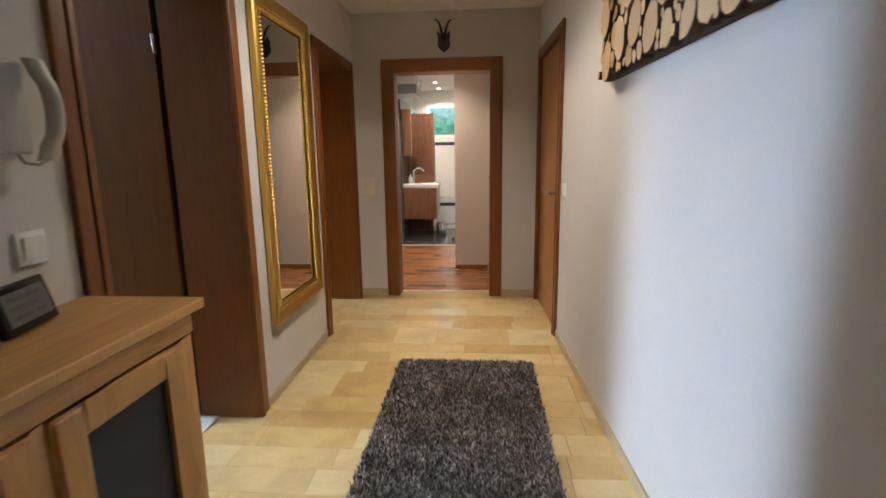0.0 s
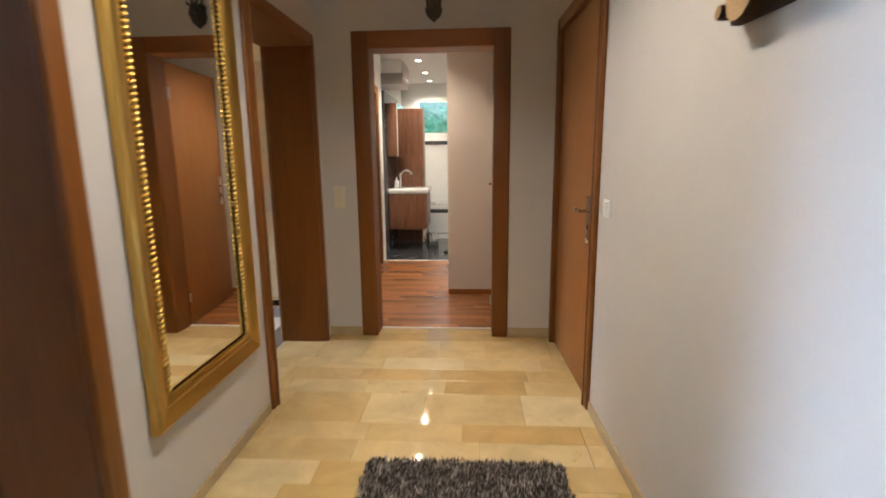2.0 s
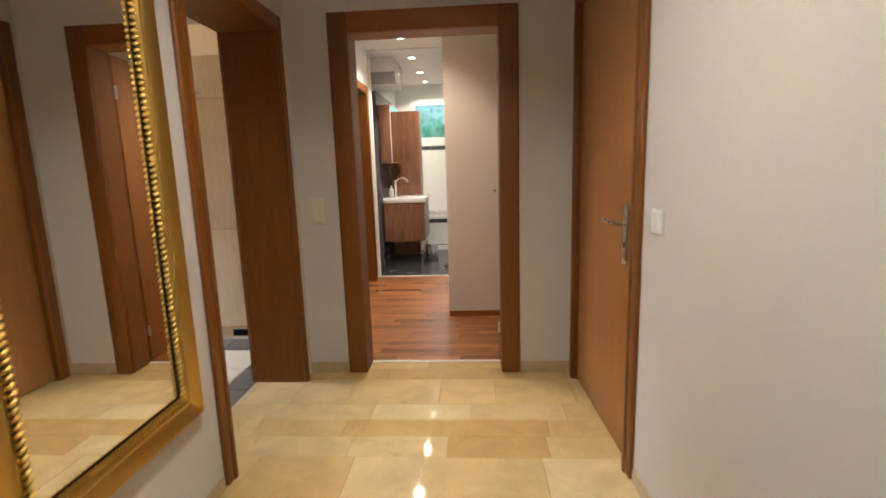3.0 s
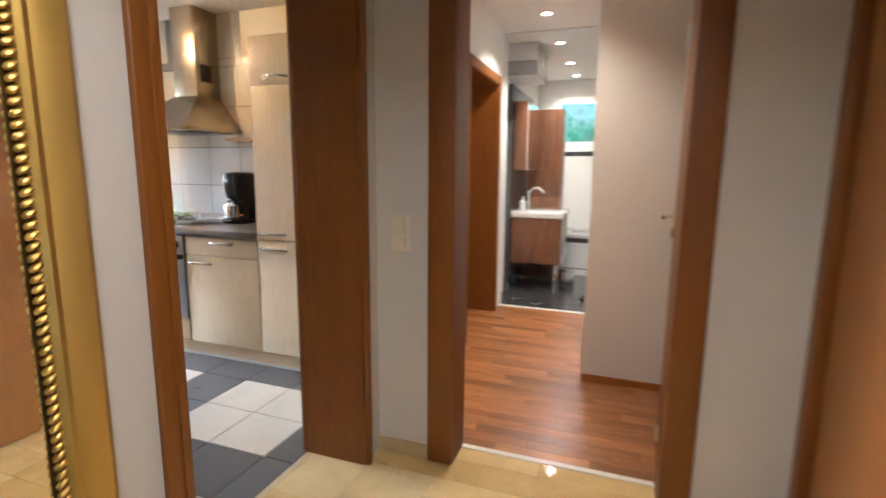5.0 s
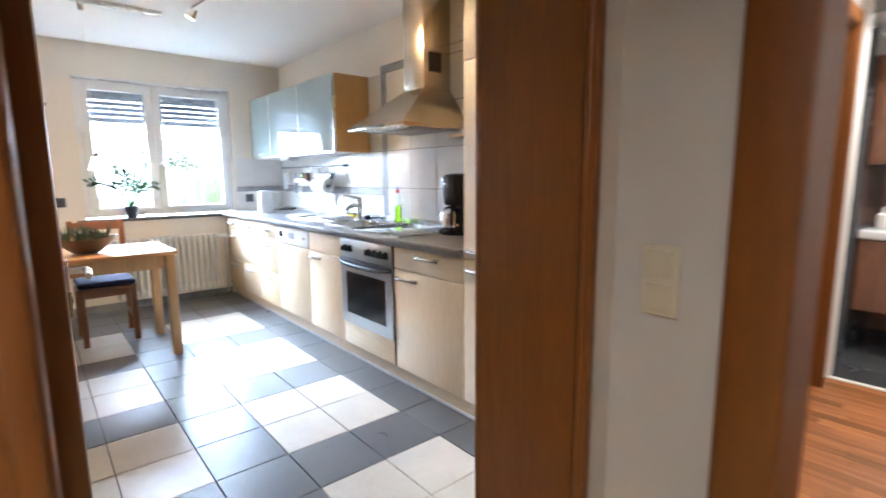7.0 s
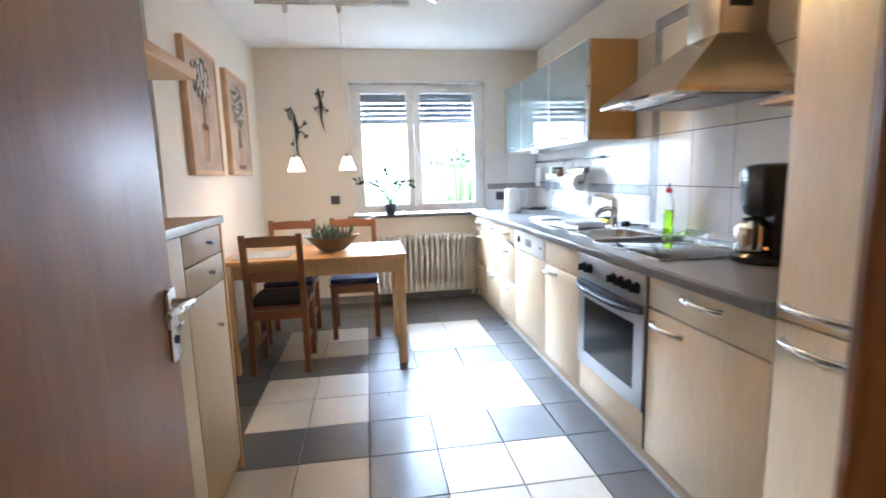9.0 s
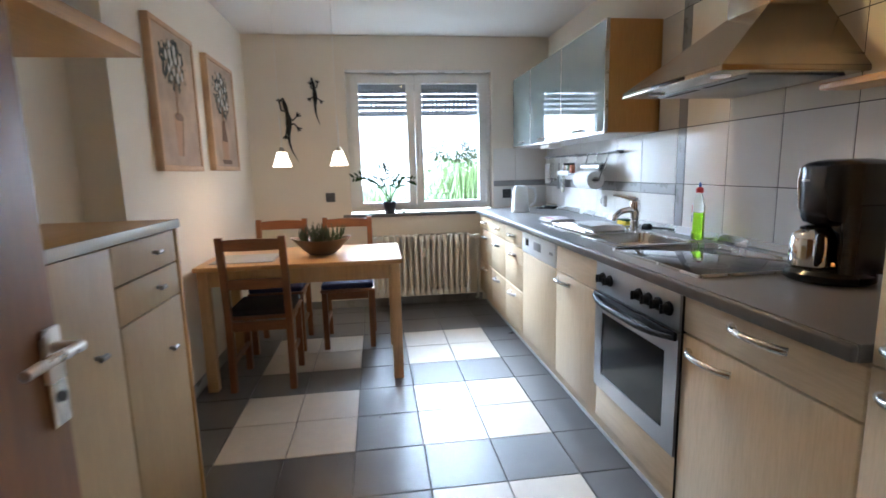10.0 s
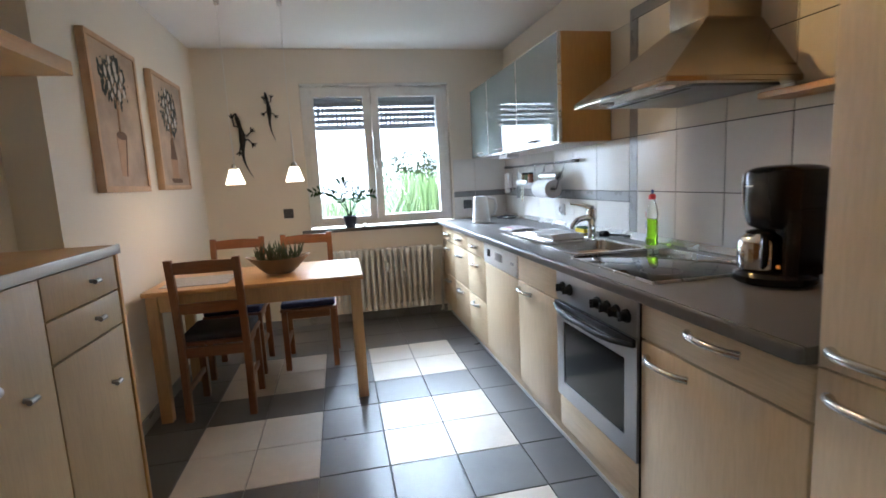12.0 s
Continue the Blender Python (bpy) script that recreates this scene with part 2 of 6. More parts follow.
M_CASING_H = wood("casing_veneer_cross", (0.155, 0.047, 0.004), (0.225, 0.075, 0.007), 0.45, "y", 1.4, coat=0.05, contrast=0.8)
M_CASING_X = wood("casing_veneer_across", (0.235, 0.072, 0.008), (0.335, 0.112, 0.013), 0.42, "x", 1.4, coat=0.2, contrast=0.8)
# near-black that carries the shade inside gaps, slots and holes
M_GAP = paint("gap_shade", (0.02, 0.015, 0.012), 0.9, bump=0)
M_PINE = wood("honey_pine", (0.50, 0.235, 0.062), (0.68, 0.375, 0.120), 0.45, "y", 0.8, coat=0.1)
M_PINE_Z = wood("honey_pine_upright", (0.50, 0.235, 0.062), (0.68, 0.375, 0.120), 0.45, "z", 0.8, coat=0.1)
M_MAPLE = wood("maple_laminate", (0.60, 0.450, 0.275), (0.68, 0.540, 0.360), 0.42, "z", 1.0, contrast=0.7)
M_MAPLE_X = wood("maple_laminate_across", (0.60, 0.450, 0.275), (0.68, 0.540, 0.360), 0.42, "x", 1.0, contrast=0.7)
M_CHAIR = wood("chair_stain", (0.15, 0.052, 0.018), (0.27, 0.105, 0.036), 0.35, "z", 1.5, coat=0.25)
M_CHAIR_Y = wood("chair_stain_across", (0.15, 0.052, 0.018), (0.27, 0.105, 0.036), 0.35, "y", 1.5, coat=0.25)
M_TABLE = wood("table_top_pine", (0.50, 0.245, 0.080), (0.64, 0.345, 0.125), 0.30, "y", 0.8, coat=0.1)
M_TABLE_LEG = wood("table_leg_pine", (0.47, 0.27, 0.12), (0.60, 0.37, 0.18), 0.4, "z", 0.8)
M_WALNUT = wood("walnut_laminate", (0.115, 0.043, 0.020), (0.27, 0.115, 0.055), 0.3, "z", 1.6, coat=0.3, contrast=1.3)
M_GOLD = metal("gilt", (0.62, 0.41, 0.11), 0.38)
M_GOLD_DARK = metal("gilt_recess", (0.10, 0.062, 0.015), 0.5)
M_STEEL = metal("brushed_steel", (0.60, 0.58, 0.55), 0.22, "x")
M_DARKMETAL = metal("dark_steel", (0.20, 0.20, 0.20), 0.3)
M_BEECH = wood("beech_laminate", (0.50, 0.255, 0.070), (0.57, 0.315, 0.100), 0.42, "z", 1.0, contrast=0.7)
M_BEECH_X = wood("beech_laminate_across", (0.50, 0.255, 0.070), (0.57, 0.315, 0.100), 0.42, "x", 1.0, contrast=0.7)
# maple darkened and warmed for the sideboard: dim, warm light in the colour
M_MAPLE_SHADED = wood("shaded_maple_laminate", (0.38, 0.255, 0.120), (0.44, 0.305, 0.150), 0.5, "z", 1.0, contrast=0.7)
M_EDGE = paint("silver_edge_strip", (0.62, 0.62, 0.61), 0.25, vary=0.04, bump=0.0)
M_CHROME = metal("chrome", (0.80, 0.80, 0.80), 0.1)
M_SATIN = metal("satin_nickel", (0.66, 0.65, 0.63), 0.26)
M_MIRROR = metal("mirror_silver", (0.92, 0.93, 0.92), 0.015)
M_BLACK = paint("black_plastic", (0.010, 0.010, 0.011), 0.22, vary=0.1, bump=0.05)
M_BLACK.node_tree.nodes["Principled BSDF"].inputs["Specular IOR Level"].default_value = 0.3
M_SOFT_BLACK = paint("matt_black_plastic", (0.010, 0.010, 0.011), 0.5, vary=0.1, bump=0.05)
M_BLACK_GLASS = paint("black_glass", (0.008, 0.008, 0.010), 0.03, vary=0.05, bump=0)
M_WHITE = paint("white_plastic", (0.78, 0.77, 0.74), 0.3, vary=0.02, bump=0.03)
M_CREAM = paint("cream_plastic", (0.70, 0.63, 0.48), 0.35, vary=0.03, bump=0.03)
M_PVC = paint("window_pvc", (0.80, 0.79, 0.76), 0.28, vary=0.02, bump=0.02)
M_WORKTOP = paint("grey_worktop", (0.125, 0.118, 0.112), 0.33, vary=0.10, scale=30, grain=420, bump=0.12)
M_CERAMIC = paint("white_ceramic", (0.84, 0.83, 0.81), 0.08, vary=0.02, bump=0, coat=0.5)
M_GLASS = glass("window_glass")
M_STRIP = paint("grey_strip_tile", (0.26, 0.255, 0.25), 0.28, vary=0.06, bump=0.05)
M_GROUT_D = paint("dark_grout", (0.09, 0.085, 0.08), 0.9, vary=0.1, scale=20, bump=0.3)
M_GROUT_HALL = paint("stone_joint", (0.50, 0.345, 0.15), 0.7, vary=0.15, scale=14, bump=0.2)
M_STONE = piece_tile("hall_limestone", [(0.58, 0.385, 0.145), (0.67, 0.49, 0.225), (0.61, 0.42, 0.165), (0.72, 0.57, 0.31), (0.64, 0.45, 0.19), (0.69, 0.51, 0.25)], 0.06, 0.22, 4.0, 0.03, 90, (0.46, 0.27, 0.09))
M_STONE_BASE = paint("stone_skirting", (0.50, 0.39, 0.22), 0.4, vary=0.2, scale=8, grain=80)
M_KT_DARK = piece_tile("grey_floor_tile", [(0.095, 0.090, 0.087), (0.115, 0.110, 0.106)], 0.30, 0.14, 5, 0.15, 140)
M_KT_BEIGE = piece_tile("beige_floor_tile", [(0.52, 0.46, 0.375), (0.58, 0.51, 0.42)], 0.36, 0.10, 6, 0.15, 140)
M_OVEN_GLASS = paint("dark_oven_glass", (0.010, 0.010, 0.011), 0.12, vary=0.2, scale=3, bump=0.0)
M_OVEN_GLASS.node_tree.nodes["Principled BSDF"].inputs["Specular IOR Level"].default_value = 0.22
# upper rows: the spotlights' warm light is put into the tile colour
M_WT_WARM_LIT = piece_tile("warm_lit_upper_tile", [(0.66, 0.61, 0.51), (0.69, 0.64, 0.54)], 0.18, 0.05, 3, 0.05, 60)
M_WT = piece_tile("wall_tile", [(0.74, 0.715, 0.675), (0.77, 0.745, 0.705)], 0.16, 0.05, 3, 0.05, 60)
M_BATH_TILE = piece_tile("anthracite_tile", [(0.055, 0.056, 0.060), (0.075, 0.076, 0.080)], 0.25, 0.2, 6, 0.1, 100)
M_PLANK = wood("merbau_parquet", (0.24, 0.085, 0.028), (0.46, 0.19, 0.06), 0.27, "x", 1.0, coat=0.15, per_object=True, contrast=1.0)
M_RADIATOR = paint("radiator_enamel", (0.62, 0.60, 0.55), 0.35, vary=0.05, bump=0.08)
M_SILL = paint("sill_stone", (0.13, 0.125, 0.12), 0.8, vary=0.2, scale=25, grain=140)
M_SILL.node_tree.nodes["Principled BSDF"].inputs["Specular IOR Level"].default_value = 0.15
M_OVEN = metal("oven_steel", (0.40, 0.40, 0.41), 0.34, "x")
M_SOFT_BLACK.node_tree.nodes["Principled BSDF"].inputs["Specular IOR Level"].default_value = 0.2
# hood steel tinted warm and dark: the room's brown reflection is in its colour
M_HOOD = metal("hood_steel", (0.42, 0.36, 0.285), 0.24, "x")
M_KNOB = metal("pewter_knob", (0.30, 0.29, 0.27), 0.35)

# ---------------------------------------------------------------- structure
# unseen side room walls, darkened so that little light bounces onto door_1's leaf
M_WALL_DIM = paint("side_room_dimmed_plaster", (0.17, 0.135, 0.10), 0.85, vary=0.06, scale=1.4, world_space=True)
ZH, ZK = 2.43, 2.38  # ceiling heights of hall and kitchen


def structure(name, bm, mat, label=""):
    return tagged(part(name, bm, mat, None, label, smooth=False), kind="structure")


# unseen side room floor, kept dark to hold back bounced light too
M_SIDE_FLOOR = wood("side_room_boards", (0.10, 0.05, 0.02), (0.18, 0.09, 0.04), 0.5, "x")
FLOOR_HALL = structure("floor_hall", box(-1.09, 1.2, -2.2, 4.135, -0.12, -0.012), M_GROUT_HALL, "polished cream and honey limestone slab floor")
FLOOR_KITCHEN = structure("floor_kitchen", box(-5.64, -1.09, 2.44, 5.25, -0.12, -0.012), M_GROUT_D, "grey ceramic floor with beige tile squares")
FLOOR_PASSAGE = structure("floor_passage", box(-1.12, 1.2, 4.165, 6.55, -0.12, -0.012), M_GAP, "reddish brown parquet floor")
FLOOR_BATH = structure("floor_bathroom", box(-0.95, 1.3, 6.59, 8.95, -0.12, -0.012), M_GROUT_D, "anthracite tiled bathroom floor")
structure("floor_side_room", box(-5.64, -1.09, -0.9, 2.30, -0.12, 0.0), M_SIDE_FLOOR, "brown wooden floor of the side room")
structure("threshold", box(-0.50, 0.41, 4.135, 4.165, -0.10, 0.004), paint("pale_threshold", (0.72, 0.66, 0.55), 0.4), "pale stone door threshold")
structure("threshold_bathroom", box(-0.86, -0.05, 6.55, 6.59, -0.10, 0.005), M_WHITE, "white bathroom threshold strip")
structure("threshold_side_room", box(-1.088, -1.0, 0.987, 1.813, 0.0, 0.006, bev=0.002), M_WHITE, "pale threshold under the open side room door")
structure("threshold_kitchen", box(-1.09, -1.06, 2.985, 3.84, -0.10, 0.002), M_STONE_BASE, "stone threshold at the kitchen door")

structure("wall_hall_west", panel_wall(B(), "x", -0.92, -0.80, -2.2, 4.15, 0, ZH, [(0.955, 1.845, 0, 2.0), (2.955, 3.897, 0, 1.98)]), M_WALL, "pale greige plastered hall wall")
structure("wall_kitchen_east", panel_wall(B(), "x", -1.09, -0.922, 2.31, 5.4, 0, ZH, [(2.955, 3.897, 0, 1.98)]), M_WALL_K, "cream plastered kitchen wall beside the door")
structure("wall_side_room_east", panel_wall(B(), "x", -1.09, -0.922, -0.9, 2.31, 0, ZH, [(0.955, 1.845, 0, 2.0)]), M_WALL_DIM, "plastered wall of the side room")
structure("wall_hall_north", panel_wall(B(), "y", 4.0, 4.15, -0.80, 0.82, 0, ZH, [(-0.50, 0.41, 0, 2.0)]), M_WALL, "pale greige plastered wall round the passage door")
EAST_WALL = structure("wall_hall_east", panel_wall(B(), "x", 0.82, 0.98, -2.2, 4.16, 0, ZH, [(3.02, 3.92, 0, 2.03)]), M_WALL, "long pale plastered hall wall")
structure("wall_behind_east_door", box(1.0, 1.1, 2.8, 4.14, 0, ZH), M_WALL, "plain wall closing the east door")
structure("wall_hall_south", box(-1.0, 1.4, -2.35, -2.2, 0, ZH), M_WALL, "plain plastered end wall of the hall")
structure("ceiling_hall", box(-1.09, 1.4, -2.35, 4.15, ZH, ZH + 0.1), M_CEIL, "white painted hall ceiling")
structure("wall_passage_west", panel_wall(B(), "x", -1.12, -0.87, 4.152, 6.65, 0, ZH, [(5.46, 6.36, 0, 1.99)]), M_WALL_BATH, "white plastered passage wall with a doorway")
structure("wall_passage_north", panel_wall(B(), "y", 5.098, 5.25, 0.0, 1.2, 0, ZH, []), M_WALL_P, "white plastered projecting passage wall")
structure("wall_passage_inner", box(0.0, 0.15, 5.252, 6.65, 0, ZH), M_WALL_BATH, "white plastered wall beside the bathroom")
structure("wall_passage_east", box(1.2, 1.3, 4.15, 5.3, 0, ZH), M_WALL, "plain plastered passage end wall")
structure("wall_bathroom_south", panel_wall(B(), "y", 6.55, 6.65, -0.868, -0.002, 0, ZH, [(-0.86, -0.05, 0, 2.42)]), M_WALL_BATH, "white wall round the bathroom opening")
structure("wall_bathroom_north", panel_wall(B(), "y", 8.95, 9.15, -0.95, 1.3, 0, ZH, [(-0.74, -0.05, 1.56, 2.22)]), M_WALL_BATH, "cream tiled bathroom wall under the window")
structure("wall_bathroom_west", box(-1.10, -0.95, 6.652, 9.15, 0, ZH), M_WALL_BATH, "white bathroom side wall")
structure("wall_bathroom_east", box(1.3, 1.4, 6.55, 9.15, 0, ZH), M_WALL_BATH, "white bathroom side wall")
structure("ceiling_passage", box(-1.12, 1.4, 4.152, 9.15, ZH + 0.001, ZH + 0.1), M_CEIL, "white ceiling with recessed spots")
structure("wall_behind_passage_door", box(-1.30, -1.20, 5.42, 6.5, 0, ZH), M_WALL, "plain wall closing the passage door")
structure("wall_kitchen_south", box(-5.64, -3.42, 2.40, 2.60, 0, ZK), M_WALL_K, "cream plastered kitchen wall with pictures")
structure("wall_kitchen_niche", box(-3.42, -1.09, 2.31, 2.44, 0, ZK), M_WALL_K, "set back cream kitchen wall above the sideboard")
structure("wall_kitchen_north", box(-5.94, -1.09, 5.25, 5.40, 0, ZK), M_WALL_K, "cream kitchen wall behind the units")
structure("wall_kitchen_west", panel_wall(B(), "x", -5.94, -5.64, 2.31, 5.25, 0, ZK, [(3.43, 4.72, 0.85, 2.10)]), M_WALL_K, "cream plastered window wall of the kitchen")
structure("ceiling_kitchen", box(-5.94, -1.09, 2.31, 5.4, ZK, ZK + 0.1), M_CEIL, "white painted kitchen ceiling")
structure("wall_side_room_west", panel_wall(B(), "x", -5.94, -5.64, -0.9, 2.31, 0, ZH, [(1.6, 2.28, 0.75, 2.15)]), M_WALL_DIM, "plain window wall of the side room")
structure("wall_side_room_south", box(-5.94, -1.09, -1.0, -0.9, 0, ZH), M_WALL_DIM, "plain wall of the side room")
structure("ceiling_side_room", box(-5.94, -1.09, -1.0, 2.31, ZH + 0.002, ZH + 0.1), M_CEIL, "plain ceiling of the side room")

# stone and wood skirtings
EAST_BASE = structure("baseboard_hall_east", box(0.808, 0.82, -2.2, 2.965, 0, 0.055, bev=0.003), M_STONE_BASE, "low pale stone skirting")
structure("baseboard_hall_north_west", box(-0.80, -0.565, 3.988, 4.0, 0, 0.065, bev=0.003), M_STONE_BASE, "low pale stone skirting")
structure("baseboard_hall_north_east", box(0.47, 0.805, 3.988, 4.0, 0, 0.065, bev=0.003), M_STONE_BASE, "low pale stone skirting")
structure("baseboard_hall_west", box(-0.80, -0.788, 1.91, 2.90, 0, 0.05, bev=0.003), M_STONE_BASE, "low pale stone skirting")
structure("baseboard_passage", box(0.0, 1.2, 5.084, 5.098, 0, 0.045, bev=0.004), M_CASING_X, "brown wooden skirting")
structure("baseboard_passage_west", box(-0.87, -0.857, 4.16, 5.38, 0, 0.05, bev=0.004), M_CASING_H, "brown wooden skirting")
structure("baseboard_kitchen_south", box(-5.64, -3.42, 2.60, 2.612, 0, 0.07, bev=0.002), M_STRIP, "dark tiled kitchen skirting")
structure("baseboard_kitchen_west", box(-5.64, -5.628, 2.612, 4.62, 0, 0.07, bev=0.002), M_STRIP, "dark tiled kitchen skirting")


# ---------------------------------------------------------------- doors
def lever(parent, m, side=1, plate=(-0.165, 0.075)):
    """Long plate, lever and key hole, in the plane of a leaf; m lays them in place."""
    bm = B()
    bx(bm, -0.021, 0.021, 0.0, 0.009 * side, *plate, bev=0.003)
    bm.transform(m)
    pl = part("handle_plate", bm, M_SATIN, parent, "satin nickel long plate")
    bm = B()
    tube(bm, [(0, 0.008 * side, 0), (0, 0.050 * side, 0)], 0.010, 12)
    tube(bm, [(0.004, 0.048 * side, 0), (-0.03, 0.052 * side, 0.002), (-0.08, 0.054 * side, 0.004), (-0.125, 0.050 * side, 0.0)], [0.010, 0.0095, 0.009, 0.0085], 12)
    bm.transform(m)
    part("door_handle", bm, M_SATIN, parent, "satin nickel lever handle")
    bm = B()
    tube(bm, [(0, 0.008 * side, -0.085), (0, 0.0115 * side, -0.085)], 0.010, 14)
    bm.transform(m)
    part("keyhole", bm, M_GAP, parent)


def door_in_x_wall(name, label, y0, y1, top, faces, width, lining, far_width=None):
    """Frame in a wall across x: faces are (x, outward sign), lining is (x0, x1)."""
    d = thing(name, ((lining[0] + lining[1]) / 2, y0, 0), label, "door", kind="structure")
    up, flat = M_CASING, M_CASING_H
    fw = far_width or width
    for x, s in faces:
        a, b = sorted((x, x + 0.02 * s))
        part("casing", box(a, b, y0 - width, y0, 0, top + width, bev=0.007, seg=3), up, d)
        part("casing", box(a, b, y1, y1 + fw, 0, top + width, bev=0.007, seg=3), up, d)
        part("casing", box(a, b, y0 + 0.0005, y1 - 0.0005, top, top + width, bev=0.007, seg=3), flat, d)
        a2, b2 = sorted((x + 0.019 * s, x + 0.026 * s))
        part("casing_bead", box(a2, b2, y0 - 0.030, y0 - 0.006, 0, top + 0.03, bev=0.003), up, d)
        part("casing_bead", box(a2, b2, y1 + 0.006, y1 + 0.026, 0, top + 0.03, bev=0.003), up, d)
    part("lining", box(lining[0], lining[1], y0 - 0.028, y0, 0, top + 0.02), up, d)
    part("lining", box(lining[0], lining[1], y1, y1 + 0.028, 0, top + 0.02), up, d)
    part("lining", box(lining[0], lining[1], y0, y1, top, top + 0.02), flat, d)
    return d


def leaf_parts(d, m, w, h, handle_z, mat=None, handle_sides=(1, -1), handle_at=None, plate=(-0.165, 0.075)):
    """A flush leaf in its own plane: x along its width from the hinge, y its thickness."""
    bm = box(0.0, w, -0.02, 0.02, 0.008, h, bev=0.003)
    bm.transform(m)
    lf = part("leaf", bm, mat or M_DOOR, d, "flush brown veneered door leaf")
    for s in handle_sides:
        lever(lf, m @ pose((w - 0.065) if handle_at is None else handle_at, 0.02 * s, handle_z), s, plate)
    for hz in (0.22, h - 0.22):
        bm = B()
        tube(bm, [(-0.004, 0.026, hz - 0.04), (-0.004, 0.026, hz + 0.04)], 0.008, 10)
        bm.transform(m)
        part("hinge", bm, M_SATIN, lf, "small metal hinge")
    return lf


d1 = door_in_x_wall("door_1", "open brown veneered door in a deep wooden frame", 0.985, 1.815, 1.965, [(-0.80, 1)], 0.085, (-1.09, -0.80))
# door_1's leaf has its shade in the colour of the darker veneer
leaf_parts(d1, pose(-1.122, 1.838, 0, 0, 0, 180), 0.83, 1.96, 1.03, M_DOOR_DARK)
# solid strip in the hinge slot, coloured as dark as the slot's shade
part("rebate", box(-1.120, -1.092, 1.838, 1.862, 0, 1.96), M_GAP, d1, "dark strip standing in for a shaded gap with rubber seal", smooth=False)
d2 = door_in_x_wall("door_2", "kitchen door standing open in a deep brown frame", 2.985, 3.855, 1.95, [(-0.80, 1), (-1.09, -1)], 0.072, (-1.09, -0.80), 0.044)
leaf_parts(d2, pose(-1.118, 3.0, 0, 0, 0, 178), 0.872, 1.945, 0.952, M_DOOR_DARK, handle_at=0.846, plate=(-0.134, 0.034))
d4 = door_in_x_wall("door_4", "closed brown door with satin lever handle and dark frame", 3.05, 3.885, 2.01, [(0.82, -1)], 0.075, (0.82, 0.98))
leaf_parts(d4, pose(0.847, 3.88, 0, 0, 0, -90), 0.825, 2.005, 0.985, handle_sides=(-1,), handle_at=0.72)
d5 = door_in_x_wall("door_5", "brown passage door frame with deep lining", 5.485, 6.335, 1.965, [(-0.87, 1)], 0.08, (-1.12, -0.87))
leaf_parts(d5, pose(-1.135, 5.49, 0, 0, 0, 90), 0.84, 1.955, 1.03, handle_sides=(-1,))

d3 = thing("door_3", (-0.045, 4.07, 0), "passage door standing open in a brown wooden frame", "door", kind="structure")
for fy, fs in ((4.0, -1), (4.15, 1)):
    a, b = sorted((fy, fy + 0.02 * fs))
    part("casing", box(-0.563, -0.452, a, b, 0, 2.06, bev=0.007, seg=3), M_CASING, d3)
    part("casing", box(0.362, 0.468, a, b, 0, 2.06, bev=0.007, seg=3), M_CASING, d3)
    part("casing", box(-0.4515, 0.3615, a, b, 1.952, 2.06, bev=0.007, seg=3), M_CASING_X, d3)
part("lining", box(-0.475, -0.452, 4.0, 4.15, 0, 1.97), M_CASING, d3)
part("lining", box(0.362, 0.385, 4.0, 4.15, 0, 1.97), M_CASING, d3)
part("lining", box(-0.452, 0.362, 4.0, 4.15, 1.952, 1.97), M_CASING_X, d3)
leaf_parts(d3, pose(0.385, 4.178, 0, 0, 0, 85), 0.80, 1.945, 1.03)

# ---------------------------------------------------------------- kitchen window
win = thing("window_1", (-5.72, 4.07, 0.86), "white plastic double window with half lowered roller shutter", "window", kind="structure")
WX0, WX1 = -5.765, -5.695
bm = B()
panel_wall(bm, "x", WX0, WX1, 3.432, 4.718, 0.872, 2.098, [(3.475, 4.675, 0.915, 2.055)])
part("window_frame", bm, M_PVC, win, smooth=False)
for s0, s1 in ((3.472, 4.026), (4.03, 4.678)):
    bm = B()
    panel_wall(bm, "x", WX0 + 0.02, WX1 + 0.022, s0, s1, 0.912, 2.058, [(s0 + 0.065, s1 - 0.065, 0.95, 1.992)])
    bmesh.ops.bevel(bm, geom=bm.edges[:], offset=0.003, segments=1, affect="EDGES")
    sash = part("sash", bm, M_PVC, win, smooth=False)
    pane = part("pane", box(-5.735, -5.728, s0 + 0.062, s1 - 0.062, 0.947, 1.995), M_GLASS, sash, "clear glass pane", smooth=False)
    pane.visible_shadow = False
bm = B()
bx(bm, WX1 + 0.020, WX1 + 0.030, 4.045, 4.072, 1.40, 1.47, bev=0.003)
tube(bm, [(WX1 + 0.03, 4.058, 1.45), (WX1 + 0.055, 4.058, 1.45), (WX1 + 0.058, 4.058, 1.40), (WX1 + 0.055, 4.058, 1.34)], 0.008, 10)
part("window_handle", bm, M_PVC, win)
structure("window_sill", box(-5.70, -5.585, 3.36, 4.62, 0.825, 0.852, bev=0.004), M_SILL, "dark stone window sill")
structure("window_trim", box(-5.694, -5.636, 3.434, 4.716, 2.078, 2.098, bev=0.003), M_PVC, "white trim over the window")
M_SHUTTER = paint("shutter_slat", (0.26, 0.28, 0.32), 0.5, bump=0.05)
shut = thing("roller_shutter", (-5.83, 4.07, 1.70), "grey roller shutter lowered a quarter with light slits", "shutter")
